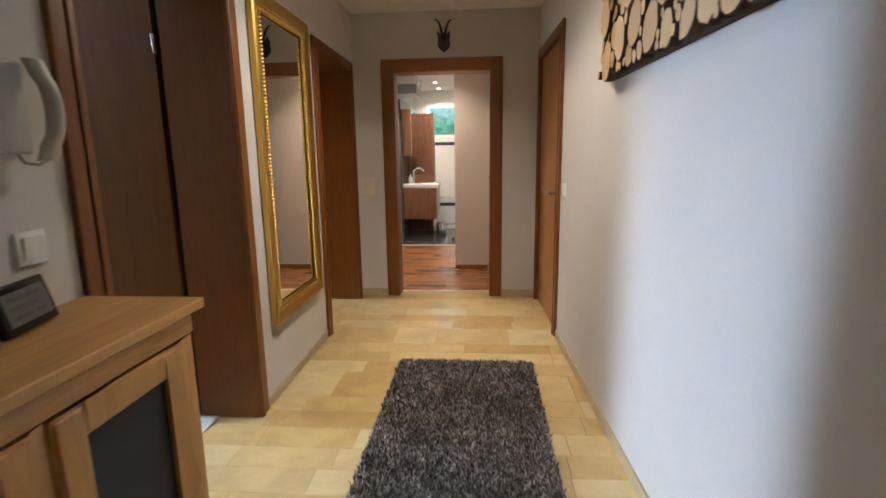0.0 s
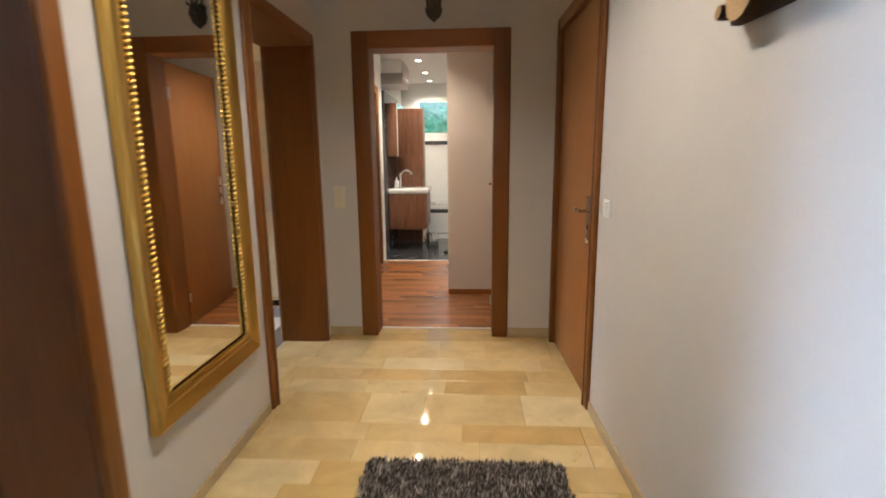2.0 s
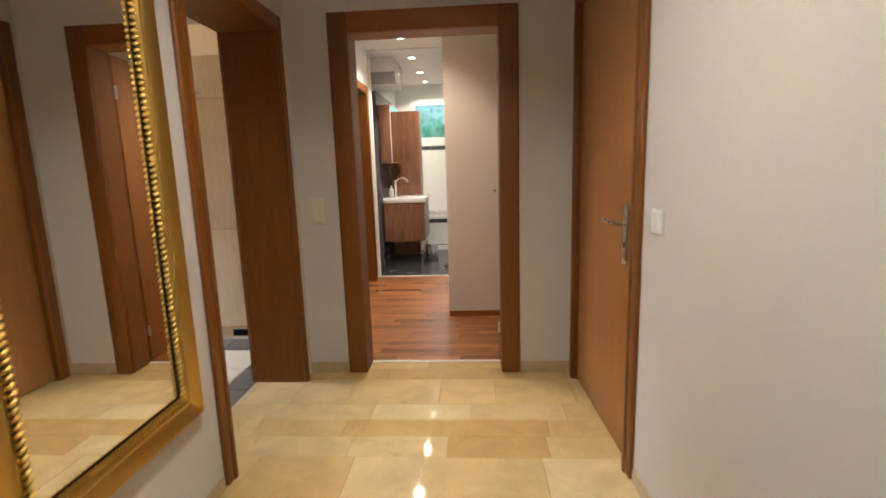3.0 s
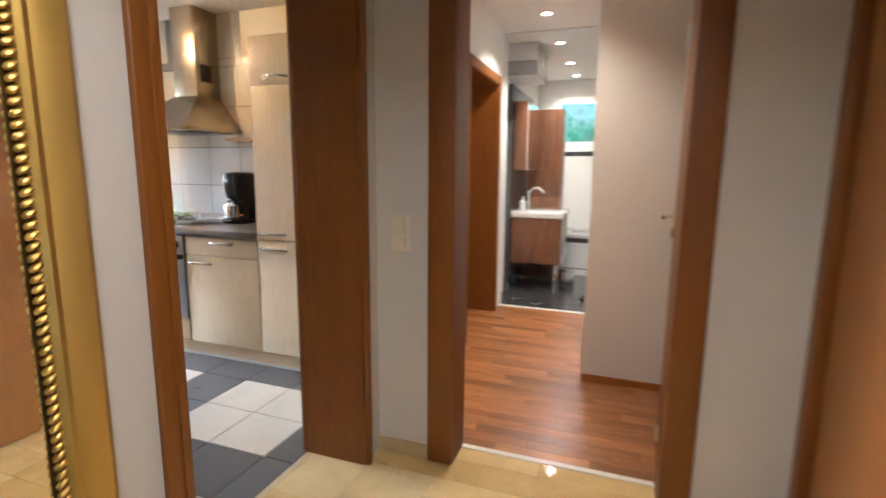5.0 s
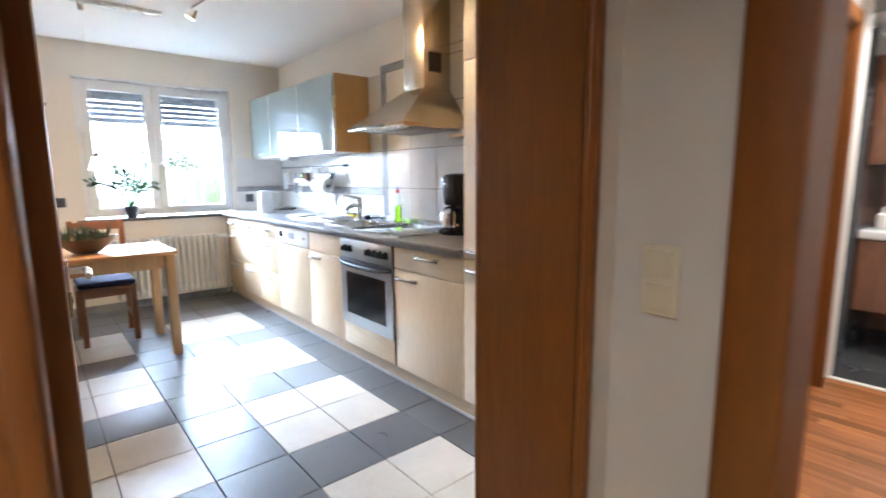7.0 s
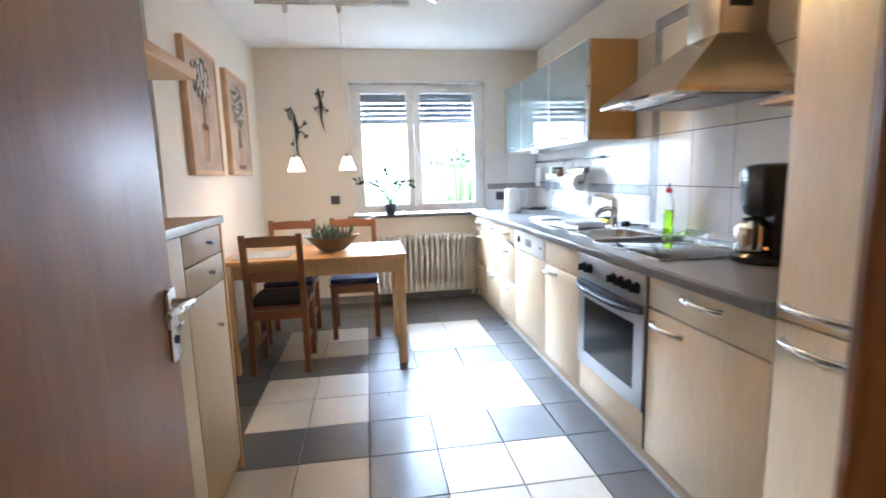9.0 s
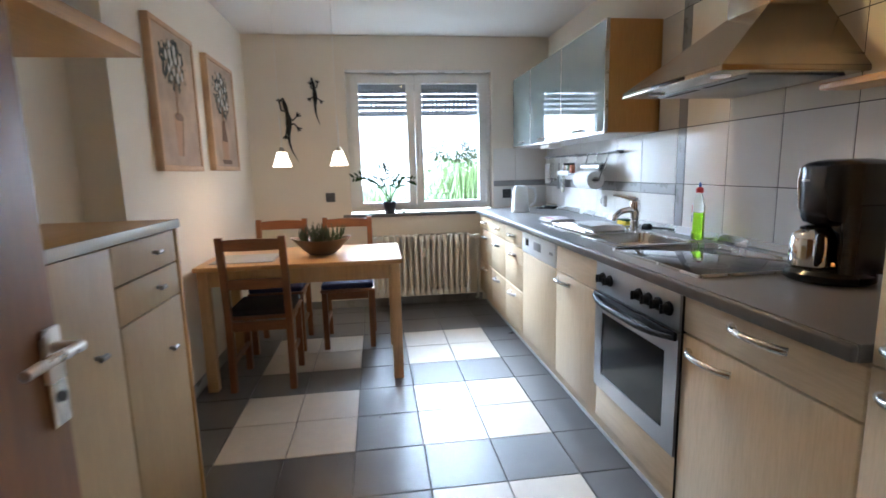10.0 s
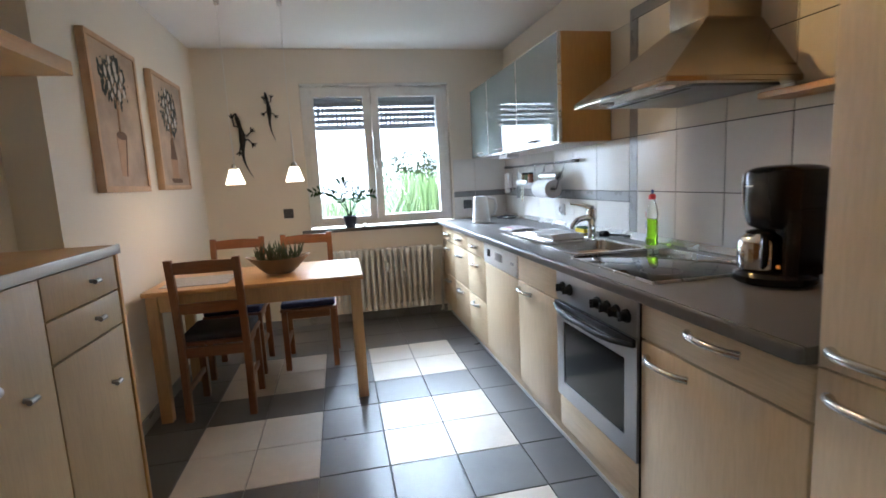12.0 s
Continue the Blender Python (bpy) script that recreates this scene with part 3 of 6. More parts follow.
for k in range(8):
    z = 1.725 + k * 0.048
    bm = B()
    if 1 <= k <= 4:
        # slats with a row of slots at their lower edge
        bx(bm, -5.838, -5.824, 3.44, 4.71, z + 0.011, z + 0.0475)
        y = 3.44
        while y < 4.70:
            bx(bm, -5.836, -5.826, y, min(y + 0.020, 4.71), z - 0.001, z + 0.012)
            y += 0.040
    else:
        bx(bm, -5.838, -5.824, 3.44, 4.71, z, z + 0.0465, bev=0.004)
    part("slat", bm, M_SHUTTER, shut, smooth=False)

# ---------------------------------------------------------------- hall things
hs = thing("hall_sideboard", (-0.62, 0.26, 0), "honey pine sideboard with dark glass doors in the hall", "sideboard")
part("top", box(-0.788, -0.448, -0.35, 0.888, 0.862, 0.890, bev=0.006, seg=3), M_PINE, hs)
part("body", box(-0.788, -0.495, -0.32, 0.842, 0.04, 0.860), M_PINE_Z, hs, smooth=False)
part("cornice", box(-0.494, -0.462, -0.33, 0.850, 0.805, 0.861, bev=0.01, seg=3), M_PINE, hs)
for y0, y1 in ((0.785, 0.845), (-0.325, -0.265), (0.375, 0.405), (0.0, 0.03)):
    part("post", box(-0.494, -0.468, y0, y1, 0.0, 0.804, bev=0.004), M_PINE_Z, hs)
M_SMOKE = paint("smoked_panel", (0.030, 0.032, 0.035), 0.3, vary=0.15, bump=0.05)
for y0, y1 in ((0.408, 0.782), (0.033, 0.372)):
    bm = panel_wall(B(), "x", -0.492, -0.455, y0, y1, 0.09, 0.800, [(y0 + 0.065, y1 - 0.065, 0.155, 0.735)])
    bmesh.ops.bevel(bm, geom=[e for e in bm.edges if all(v.co.x > -0.46 for v in e.verts)], offset=0.007, segments=2, affect="EDGES")
    dr = part("door", bm, M_PINE_Z, hs)
    part("panel", box(-0.486, -0.468, y0 + 0.065, y1 - 0.065, 0.155, 0.735), M_SMOKE, dr, "dark smoked panel")
    bm = B()
    lathe(bm, [(0.004, 0), (0.006, 0.015), (0.013, 0.022), (0.011, 0.032), (0.0, 0.034)], (0, 0, 0), 14)
    bm.transform(Matrix.Translation((-0.455, y0 + 0.03, 0.5)) @ pose(0, 0, 0, 0, 90, 0))
    part("knob", bm, M_KNOB, dr)

ph = thing("intercom_phone", (-0.79, 0.79, 1.26), "white and grey wall intercom handset", "intercom")
M_PHONE = paint("aged_white_plastic", (0.58, 0.56, 0.52), 0.4, vary=0.04, bump=0.04)
part("base", box(-0.799, -0.765, 0.66, 0.79, 1.265, 1.475, bev=0.010, seg=3), M_PHONE, ph)
bm = B()
secs = []
for i in range(13):
    t = i / 12
    z = 1.250 + 0.23 * t
    bow = 0.030 * math.sin(math.pi * t)
    r = 0.026 if 0.2 < t < 0.8 else 0.032
    x = -0.742 + bow + (0.0 if 0.2 < t < 0.8 else -0.006)
    secs.append([(x + 0.018 * math.cos(a), 0.80 + 0.8 * r * math.sin(a), z) for a in [k * math.pi / 5 for k in range(10)]])
loft(bm, secs)
part("handset", bm, paint("grey_handset", (0.46, 0.43, 0.36), 0.4, vary=0.05), ph)
bm = B()
tube(bm, [(-0.775, 0.75, 1.27), (-0.76, 0.75, 1.245), (-0.745, 0.77, 1.24), (-0.742, 0.80, 1.252)], 0.004, 8)
part("cord", bm, M_PHONE, ph)


def switch_plate(name, label, m, gangs=1, mat=None, rocker=True):
    """A wall plate in its own x (right), z (up), facing +y."""
    s = thing(name, (0, 0, 0), label, "switch", local=True)
    h = 0.081 * gangs - 0.010 * (gangs - 1)
    part("plate", box(-0.0405, 0.0405, 0, 0.009, -h / 2, h / 2, bev=0.003), mat or M_WHITE, s)
    for g in range(gangs):
        zc = (g - (gangs - 1) / 2) * 0.071
        if rocker:
            bm = B()
            loft(bm, [[(-0.027, 0.009, zc - 0.027), (0.027, 0.009, zc - 0.027), (0.027, 0.009, zc + 0.027), (-0.027, 0.009, zc + 0.027)],
                      [(-0.026, 0.013, zc - 0.026), (0.026, 0.013, zc - 0.026), (0.026, 0.018, zc + 0.026), (-0.026, 0.018, zc + 0.026)]])
            part("rocker", bm, mat or M_WHITE, s, smooth=False)
        else:
            bm = B()
            lathe(bm, [(0.0, 0.002), (0.019, 0.002), (0.021, 0.012), (0.030, 0.012), (0.030, 0.0)], (0, 0, 0), 22)
            bm.transform(Matrix.Translation((0, 0.004, zc)) @ pose(0, 0, 0, -90, 0, 0))
            part("socket_well", bm, mat or M_WHITE, s)
            for dx in (-0.0095, 0.0095):
                bm = B()
                tube(bm, [(dx, 0.004, zc), (dx, 0.0075, zc)], 0.003, 8)
                part("contact_hole", bm, M_GAP, s)
    s.matrix_world = m
    return s


switch_plate("light_switch", "white rocker light switch above the hall sideboard", pose(-0.80, 0.765, 1.045, 0, 0, -90))
switch_plate("light_switch", "cream light switch and socket plate beside the passage door", pose(-0.69, 4.0, 0.993, 0, 0, 180), 2, M_CREAM)

ws = thing("weather_station", (-0.70, 0.63, 0.891), "small black framed digital weather station", "clock")
TILTM = Matrix.Translation((-0.690, 0.63, 0.892)) @ pose(0, 0, 0, 0, -14, 14)
bm = box(-0.012, 0.012, -0.085, 0.085, 0.0, 0.105, bev=0.006, seg=3)
bm.transform(TILTM)
part("housing", bm, M_BLACK, ws)
bm = box(0.0115, 0.0135, -0.068, 0.068, 0.018, 0.088)
bm.transform(TILTM)
scr = part("screen", bm, paint("grey_lcd", (0.16, 0.17, 0.15), 0.2, bump=0), ws, "grey liquid crystal display", smooth=False)
for k, (a, b, zz) in enumerate(((-0.055, -0.01, 0.068), (0.0, 0.05, 0.068), (-0.055, 0.03, 0.048), (-0.055, 0.0, 0.028), (0.015, 0.052, 0.028))):
    bm = box(0.0133, 0.0140, a, b, zz, zz + 0.010)
    bm.transform(TILTM)
    part("figure", bm, paint("lcd_mark", (0.05, 0.055, 0.05), 0.4, bump=0) if k == 0 else bpy.data.materials["lcd_mark"], scr, smooth=False)
bm = box(-0.05, -0.008, -0.03, 0.03, 0.0, 0.004)
bm.transform(Matrix.Translation((-0.690, 0.63, 0.8905)) @ pose(0, 0, 0, 0, 0, 14))
part("foot", bm, M_BLACK, ws)

# tall gilt mirror
mi = thing("wall_mirror", (-0.79, 2.42, 0.39), "tall mirror in a gilt frame with beaded inner edge", "mirror")
MY0, MY1, MZ0, MZ1, FW = 2.035, 2.79, 0.39, 2.05, 0.085
prof = [(0.0, 0.004), (0.0, 0.030), (0.012, 0.038), (0.03, 0.034), (0.045, 0.030), (0.06, 0.022), (0.07, 0.024), (FW, 0.014), (FW, 0.004)]


def frame_bar(a, b, ia, ib):
    """One mitred bar from corner a to b (outer) and ia to ib (inner), each (y, z)."""
    bm = B()
    sec = []
    for o, i in ((a, ia), (b, ib)):
        sec.append([(-0.80 + h, o[0] + (i[0] - o[0]) * d / FW, o[1] + (i[1] - o[1]) * d / FW) for d, h in prof])
    return loft(bm, sec)


O = [(MY0, MZ0), (MY1, MZ0), (MY1, MZ1), (MY0, MZ1)]
I = [(MY0 + FW, MZ0 + FW), (MY1 - FW, MZ0 + FW), (MY1 - FW, MZ1 - FW), (MY0 + FW, MZ1 - FW)]
bead_mesh = finish(blob(B(), (0, 0, 0), 0.010, 0.0135, 0.0066, seg=8), "bead", M_GOLD, True)
for k in range(4):
    bar = part("frame_bar", frame_bar(O[k], O[(k + 1) % 4], I[k], I[(k + 1) % 4]), M_GOLD, mi)
    a, b = I[k], I[(k + 1) % 4]
    L = math.hypot(b[0] - a[0], b[1] - a[1])
    n = int(L / 0.0185)
    dy, dz = (b[0] - a[0]) / L, (b[1] - a[1]) / L
    for i in range(n):
        t = (i + 0.5) / n * L
        ob = new("bead", bead_mesh)
        ob.parent = bar
        ob.location = Vector((-0.781, a[0] + dy * t - dz * 0.008, a[1] + dz * t + dy * 0.008)) - ORIGIN[mi]
        ob.rotation_euler = (math.atan2(dz, dy) + radians(90 + 38), 0, 0)
    inner = [(a[0] - dz * w, a[1] + dy * w) for w in (0.0, 0.020)] + [(b[0] - dz * w, b[1] + dy * w) for w in (0.020, 0.0)]
    part("bead_channel", prism(B(), inner, "x", -0.796, -0.789), M_GOLD_DARK, mi, smooth=False)
part("mirror_glass", box(-0.797, -0.791, MY0 + 0.05, MY1 - 0.05, MZ0 + 0.05, MZ1 - 0.05), M_MIRROR, mi, "clear silvered glass", smooth=False)

# panel of log slices on the east wall
wa = thing("log_slice_panel", (0.80, 1.17, 1.55), "wall panel of pale log slices on dark board", "wall decoration")
PY0, PY1, PZ0, PZ1 = 0.42, 1.93, 1.552, 2.05
part("board", box(0.792, 0.819, PY0, PY1, PZ0, PZ1, bev=0.003), paint("bark_board", (0.045, 0.026, 0.014), 0.85, vary=0.3, scale=30), wa)


def slice_material():
    m, n, l, p = mat_new("log_end_grain")
    tc = n.new("ShaderNodeTexCoord")
    ln = n.new("ShaderNodeVectorMath")
    ln.operation = "LENGTH"
    nz = n.new("ShaderNodeTexNoise")
    nz.inputs["Scale"].default_value = 1.4
    ad = n.new("ShaderNodeVectorMath")
    ad.operation = "MULTIPLY"
    ad.inputs[1].default_value = (0, 1, 1)
    l.new(tc.outputs["Object"], ad.inputs[0])
    l.new(ad.outputs[0], ln.inputs[0])
    wv = n.new("ShaderNodeMath")
    wv.operation = "MULTIPLY"
    wv.inputs[1].default_value = 7
    l.new(ln.outputs["Value"], wv.inputs[0])
    fr = n.new("ShaderNodeMath")
    fr.operation = "FRACT"
    l.new(wv.outputs[0], fr.inputs[0])
    info = n.new("ShaderNodeObjectInfo")
    base = ramp(n, l, info.outputs["Random"], [(0, (0.42, 0.24, 0.11)), (0.5, (0.56, 0.36, 0.18)), (1, (0.64, 0.44, 0.24))])
    ringc = ramp(n, l, fr.outputs[0], [(0.0, (0.92, 0.9, 0.88)), (0.8, (1, 1, 1)), (1.0, (0.8, 0.76, 0.7))])
    col = mixc(n, l, base, ringc, 1.0, "MULTIPLY")
    v = coords(n, l, (30, 30, 30))
    col = mixc(n, l, col, ramp(n, l, noise_tex(n, l, v, 1.0, 5, 0.7), [(0.3, (0.8, 0.78, 0.74)), (0.7, (1.08, 1.05, 1.0))]), 1.0, "MULTIPLY")
    l.new(col, p.inputs["Base Color"])
    p.inputs["Roughness"].default_value = 0.75
    return m


M_SLICE = slice_material()
M_BARK = paint("bark", (0.075, 0.038, 0.017), 0.9, vary=0.4, scale=40, grain=160, bump=0.8)
rng = random.Random(5)
slice_meshes = []
for k in range(6):
    bm = B()
    n = 18
    wob = [1 + rng.uniform(-0.05, 0.05) + 0.05 * math.sin(2 * math.pi * i / n * 2 + k) for i in range(n)]
    outer = [(math.cos(2 * math.pi * i / n) * wob[i], math.sin(2 * math.pi * i / n) * wob[i]) for i in range(n)]
    loft(bm, [[(0.0, a, b) for a, b in outer], [(-0.9, a, b) for a, b in outer], [(-1.0, 0.95 * a, 0.95 * b) for a, b in outer]])
    for f in bm.faces:
        f.material_index = 0 if f.normal.x < -0.5 or len(f.verts) > 4 else 1
    bm.normal_update()
    for f in bm.faces:
        f.material_index = 0 if len(f.verts) > 4 else 1
    slice_meshes.append(finish(bm, "log_slice", [M_SLICE, M_BARK]))
placed = []
for r in (0.062, 0.052, 0.043, 0.034, 0.026, 0.019, 0.013):
    for _ in range(1500 if r > 0.02 else 2500):
        y, z = rng.uniform(PY0 + r * 0.95, PY1 - r * 0.95), rng.uniform(PZ0 + r * 1.1, PZ1 - r * 1.1)
        if all((y - a) ** 2 + ((z - b) / 1.3) ** 2 > (0.93 * (r + q)) ** 2 for a, b, q in placed) and len(placed) < 290:
            placed.append((y, z, r))
for y, z, r in placed:
    ob = new("log_slice", slice_meshes[rng.randrange(6)])
    ob.parent = wa
    ob.location = Vector((0.793, y, z)) - ORIGIN[wa]
    ob.rotation_euler = (rng.choice((0, math.pi)) + rng.uniform(-0.3, 0.3), 0, 0)
    ob.scale = (rng.uniform(0.030, 0.048), r, 1.3 * r)

# shaggy rug
rg = thing("rug", (0.19, 1.77, 0), "shaggy dark grey brown rug on the stone floor", "rug")
RX0, RX1, RY0, RY1 = -0.215, 0.60, 1.0, 2.515
part("backing", box(RX0 + 0.015, RX1 - 0.015, RY0 + 0.015, RY1 - 0.015, 0.0005, 0.012, bev=0.004), paint("rug_backing", (0.07, 0.06, 0.055), 0.95, vary=0.3, scale=40), rg)


def pile_material():
    m, n, l, p = mat_new("shaggy_pile")
    g = n.new("ShaderNodeNewGeometry")
    c = ramp(n, l, g.outputs["Random Per Island"], [(0.0, (0.04, 0.032, 0.026)), (0.35, (0.15, 0.125, 0.105)), (0.65, (0.36, 0.31, 0.265)), (1.0, (0.75, 0.68, 0.60))])
    v = coords(n, l)
    c = mixc(n, l, c, ramp(n, l, noise_tex(n, l, v, 7, 4), [(0.3, (0.62, 0.6, 0.6)), (0.7, (1.15, 1.12, 1.1))]), 1.0, "MULTIPLY")
    l.new(c, p.inputs["Base Color"])
    p.inputs["Roughness"].default_value = 0.8
    return m


rng = np.random.RandomState(3)
N = 34000
cx = rng.uniform(RX0 + 0.006, RX1 - 0.006, N)
cy = rng.uniform(RY0 + 0.006, RY1 - 0.006, N)
keep = np.ones(N, bool)
R = 0.05
for sx, ex in ((RX0 + R, -1), (RX1 - R, 1)):
    for sy, ey in ((RY0 + R, -1), (RY1 - R, 1)):
        corner = ((cx - sx) * ex > 0) & ((cy - sy) * ey > 0)
        keep &= ~(corner & ((cx - sx) ** 2 + (cy - sy) ** 2 > R * R))
cx, cy = cx[keep], cy[keep]
N = len(cx)
ang, lean_a = rng.uniform(0, 2 * np.pi, N), rng.uniform(0, 2 * np.pi, N)
lean, hgt, wid = rng.uniform(0.002, 0.020, N), rng.uniform(0.018, 0.034, N), rng.uniform(0.0022, 0.0050, N)
px, py = np.cos(ang) * wid, np.sin(ang) * wid
mx, my = cx + np.cos(lean_a) * lean * 0.4, cy + np.sin(lean_a) * lean * 0.4
tx, ty = cx + np.cos(lean_a) * lean, cy + np.sin(lean_a) * lean
V = np.stack([np.stack([cx - px, cy - py, np.full(N, 0.006)], 1), np.stack([cx + px, cy + py, np.full(N, 0.006)], 1),
              np.stack([mx + px, my + py, hgt * 0.7], 1), np.stack([mx - px, my - py, hgt * 0.7], 1),
              np.stack([tx, ty, hgt], 1)], 1).reshape(-1, 3)
base = np.arange(N) * 5
quads = np.stack([base, base + 1, base + 2, base + 3], 1).tolist()
tris = np.stack([base + 3, base + 2, base + 4], 1).tolist()
me = bpy.data.meshes.new("pile")
me.from_pydata((V - np.array([0.19, 1.77, 0])).tolist(), [], quads + tris)
me.materials.append(pile_material())
ob = new("pile", me)
ob.parent = rg

# hunting trophy ornament over the passage door, one plain shape
bm = B()
shield = [(-0.036, 2.245), (-0.052, 2.235), (-0.046, 2.20), (-0.055, 2.17), (-0.042, 2.135), (0.0, 2.10), (0.042, 2.135), (0.055, 2.17), (0.046, 2.20), (0.052, 2.235), (0.036, 2.245)]
TXC = -0.022
prism(bm, [(TXC + u, v) for u, v in shield], "y", 3.998, 3.982)
loft(bm, [[(TXC + r * math.cos(a), 3.985 - d, z + 0.9 * r * math.sin(a)) for a in [k * math.pi / 5 for k in range(10)]] for r, d, z in ((0.026, 0.0, 2.20), (0.028, 0.03, 2.215), (0.026, 0.055, 2.222), (0.018, 0.08, 2.195), (0.012, 0.10, 2.165), (0.008, 0.105, 2.155))])
for s in (-1, 1):
    tube(bm, [(TXC + s * 0.012, 3.945, 2.235), (TXC + s * 0.022, 3.955, 2.285), (TXC + s * 0.038, 3.965, 2.33), (TXC + s * 0.062, 3.97, 2.355), (TXC + s * 0.082, 3.968, 2.352)], [0.011, 0.010, 0.008, 0.006, 0.002], 8)
    tube(bm, [(TXC + s * 0.022, 3.95, 2.225), (TXC + s * 0.045, 3.95, 2.24), (TXC + s * 0.055, 3.95, 2.265)], [0.007, 0.010, 0.002], 6)
solid("trophy_ornament", bm, paint("dark_bronze", (0.055, 0.042, 0.028), 0.45, vary=0.3, scale=25, metal=0.3), "small dark bronze trophy ornament over the doorway", "ornament")

# things that belong to the slanting east wall turn with it
EAST = Matrix.Translation((0.812, 2.96, 0)) @ pose(0, 0, 0, 0, 0, 2.3) @ Matrix.Translation((-0.82, -2.96, 0))
for ob in (wa, d4, EAST_WALL, EAST_BASE):
    ob.matrix_world = EAST @ ob.matrix_basis
switch_plate("light_switch", "white rocker light switch beside the closed door", EAST @ pose(0.82, 2.845, 1.03, 0, 0, 90))

hl = thing("hall_ceiling_lamp", (0.0, 2.2, ZH), "round opal glass ceiling lamp of the hall, lit", "lamp")
bm = B()
lathe(bm, [(0.16, ZH), (0.17, ZH - 0.02), (0.16, ZH - 0.06), (0.10, ZH - 0.085), (0.0, ZH - 0.09)], (0.0, 2.2, 0), 32)
part("shade", bm, glow("lit_opal_shade", (1.0, 0.85, 0.65), 4.0), hl)

# ---------------------------------------------------------------- kitchen units
before_kitchen = set(scene.objects)
FRONT = 4.60


def bow_handle(parent, xc, z, w=0.15, y=FRONT, horizontal=True):
    bm = B()
    n = 9
    pts = [(xc - w / 2 + w * i / (n - 1), y - 0.004 - 0.036 * math.sin(math.pi * i / (n - 1)) ** 0.6, z + 0.006 * math.sin(math.pi * i / (n - 1))) for i in range(n)]
    tube(bm, pts, [0.012, 0.0105] + [0.0092] * (n - 4) + [0.0105, 0.012], 12)
    part("handle", bm, M_SATIN, parent, "curved satin metal handle")


def front(parent, x0, x1, z0, z1, handle=None, mat=None, name="door", hw=0.15):
    f = part(name, box(x0 + 0.002, x1 - 0.002, FRONT, FRONT + 0.019, z0 + 0.002, z1 - 0.002, bev=0.003), mat or M_MAPLE, parent)
    if handle:
        bow_handle(f, handle[0], handle[1], hw)
    return f


def unit(x0, x1, z0, z1, label, group="fitted kitchen base units"):
    u = thing("kitchen_cabinet", ((x0 + x1) / 2, 4.9, 0), label, "cabinet", group)
    part("body", box(x0 + 0.001, x1 - 0.001, FRONT + 0.021, 5.235, z0, z1), M_MAPLE, u, smooth=False)
    return u


u = unit(-2.555, -1.972, 0.10, 0.828, "maple laminate base cabinet with drawer and door")
front(u, -2.555, -1.972, 0.703, 0.822, (-2.248, 0.785), M_MAPLE_X, "drawer", 0.185)
front(u, -2.555, -1.972, 0.115, 0.700, (-2.425, 0.650), hw=0.185)
u = unit(-3.66, -3.157, 0.10, 0.828, "maple laminate sink cabinet with one door")
front(u, -3.66, -3.157, 0.685, 0.822, None, M_MAPLE_X, "drawer")
front(u, -3.66, -3.157, 0.115, 0.682, (-3.545, 0.640), hw=0.17)
for a in (-4.272, -4.717, -5.162):
    u = unit(a - 0.445, a, 0.10, 0.828, "maple laminate cabinet with three drawers")
    front(u, a - 0.445, a, 0.70, 0.822, (a - 0.222, 0.762), M_MAPLE_X, "drawer", 0.13)
    front(u, a - 0.445, a, 0.40, 0.697, (a - 0.222, 0.63), M_MAPLE_X, "drawer", 0.13)
    front(u, a - 0.445, a, 0.115, 0.397, (a - 0.222, 0.345), M_MAPLE_X, "drawer", 0.13)

dw = thing("dishwasher", (-3.966, 4.9, 0), "built-in dishwasher with white panel and maple door", "dishwasher")
part("body", box(-4.270, -3.662, FRONT + 0.03, 5.235, 0.10, 0.828), M_WHITE, dw, smooth=False)
front(dw, -4.270, -3.662, 0.115, 0.685, None)
cp = part("control_panel", box(-4.268, -3.664, FRONT - 0.006, FRONT + 0.028, 0.689, 0.822, bev=0.004), M_WHITE, dw, "white control panel")
part("grip_recess", box(-4.03, -3.90, FRONT - 0.0085, FRONT - 0.004, 0.735, 0.785, bev=0.002), M_STRIP, cp, "grey grip recess")
part("display", box(-4.19, -4.13, FRONT - 0.0085, FRONT - 0.004, 0.74, 0.785, bev=0.001), M_BLACK, cp)
part("button", box(-3.75, -3.735, FRONT - 0.010, FRONT - 0.004, 0.75, 0.765, bev=0.001), M_STRIP, cp)
part("button", box(-3.72, -3.705, FRONT - 0.010, FRONT - 0.004, 0.75, 0.765, bev=0.001), M_STRIP, cp)

# oven
ov = thing("oven", (-2.856, 4.9, 0), "built-in stainless steel oven with dark glass door", "oven")
part("body", box(-3.155, -2.557, FRONT + 0.03, 5.23, 0.10, 0.828), M_STEEL, ov, smooth=False)
cp = part("control_panel", box(-3.153, -2.559, FRONT - 0.012, FRONT + 0.028, 0.70, 0.822, bev=0.003), M_OVEN, ov, "brushed steel control panel")
for kx in (-3.085, -3.025, -2.80, -2.735, -2.675, -2.615):
    bm = B()
    cyl(bm, (kx, FRONT - 0.012, 0.762), (kx, FRONT - 0.020, 0.762), 0.024, 0.022, 20)
    cyl(bm, (kx, FRONT - 0.020, 0.762), (kx, FRONT - 0.040, 0.762), 0.018, 0.015, 20)
    bx(bm, kx - 0.004, kx + 0.004, FRONT - 0.046, FRONT - 0.02, 0.746, 0.778, bev=0.002)
    part("knob", bm, M_SOFT_BLACK, cp, "black plastic knob")
part("seam", box(-2.5565, -2.5545, FRONT - 0.004, FRONT + 0.018, 0.115, 0.826), M_GAP, ov, "dark seam", smooth=False)
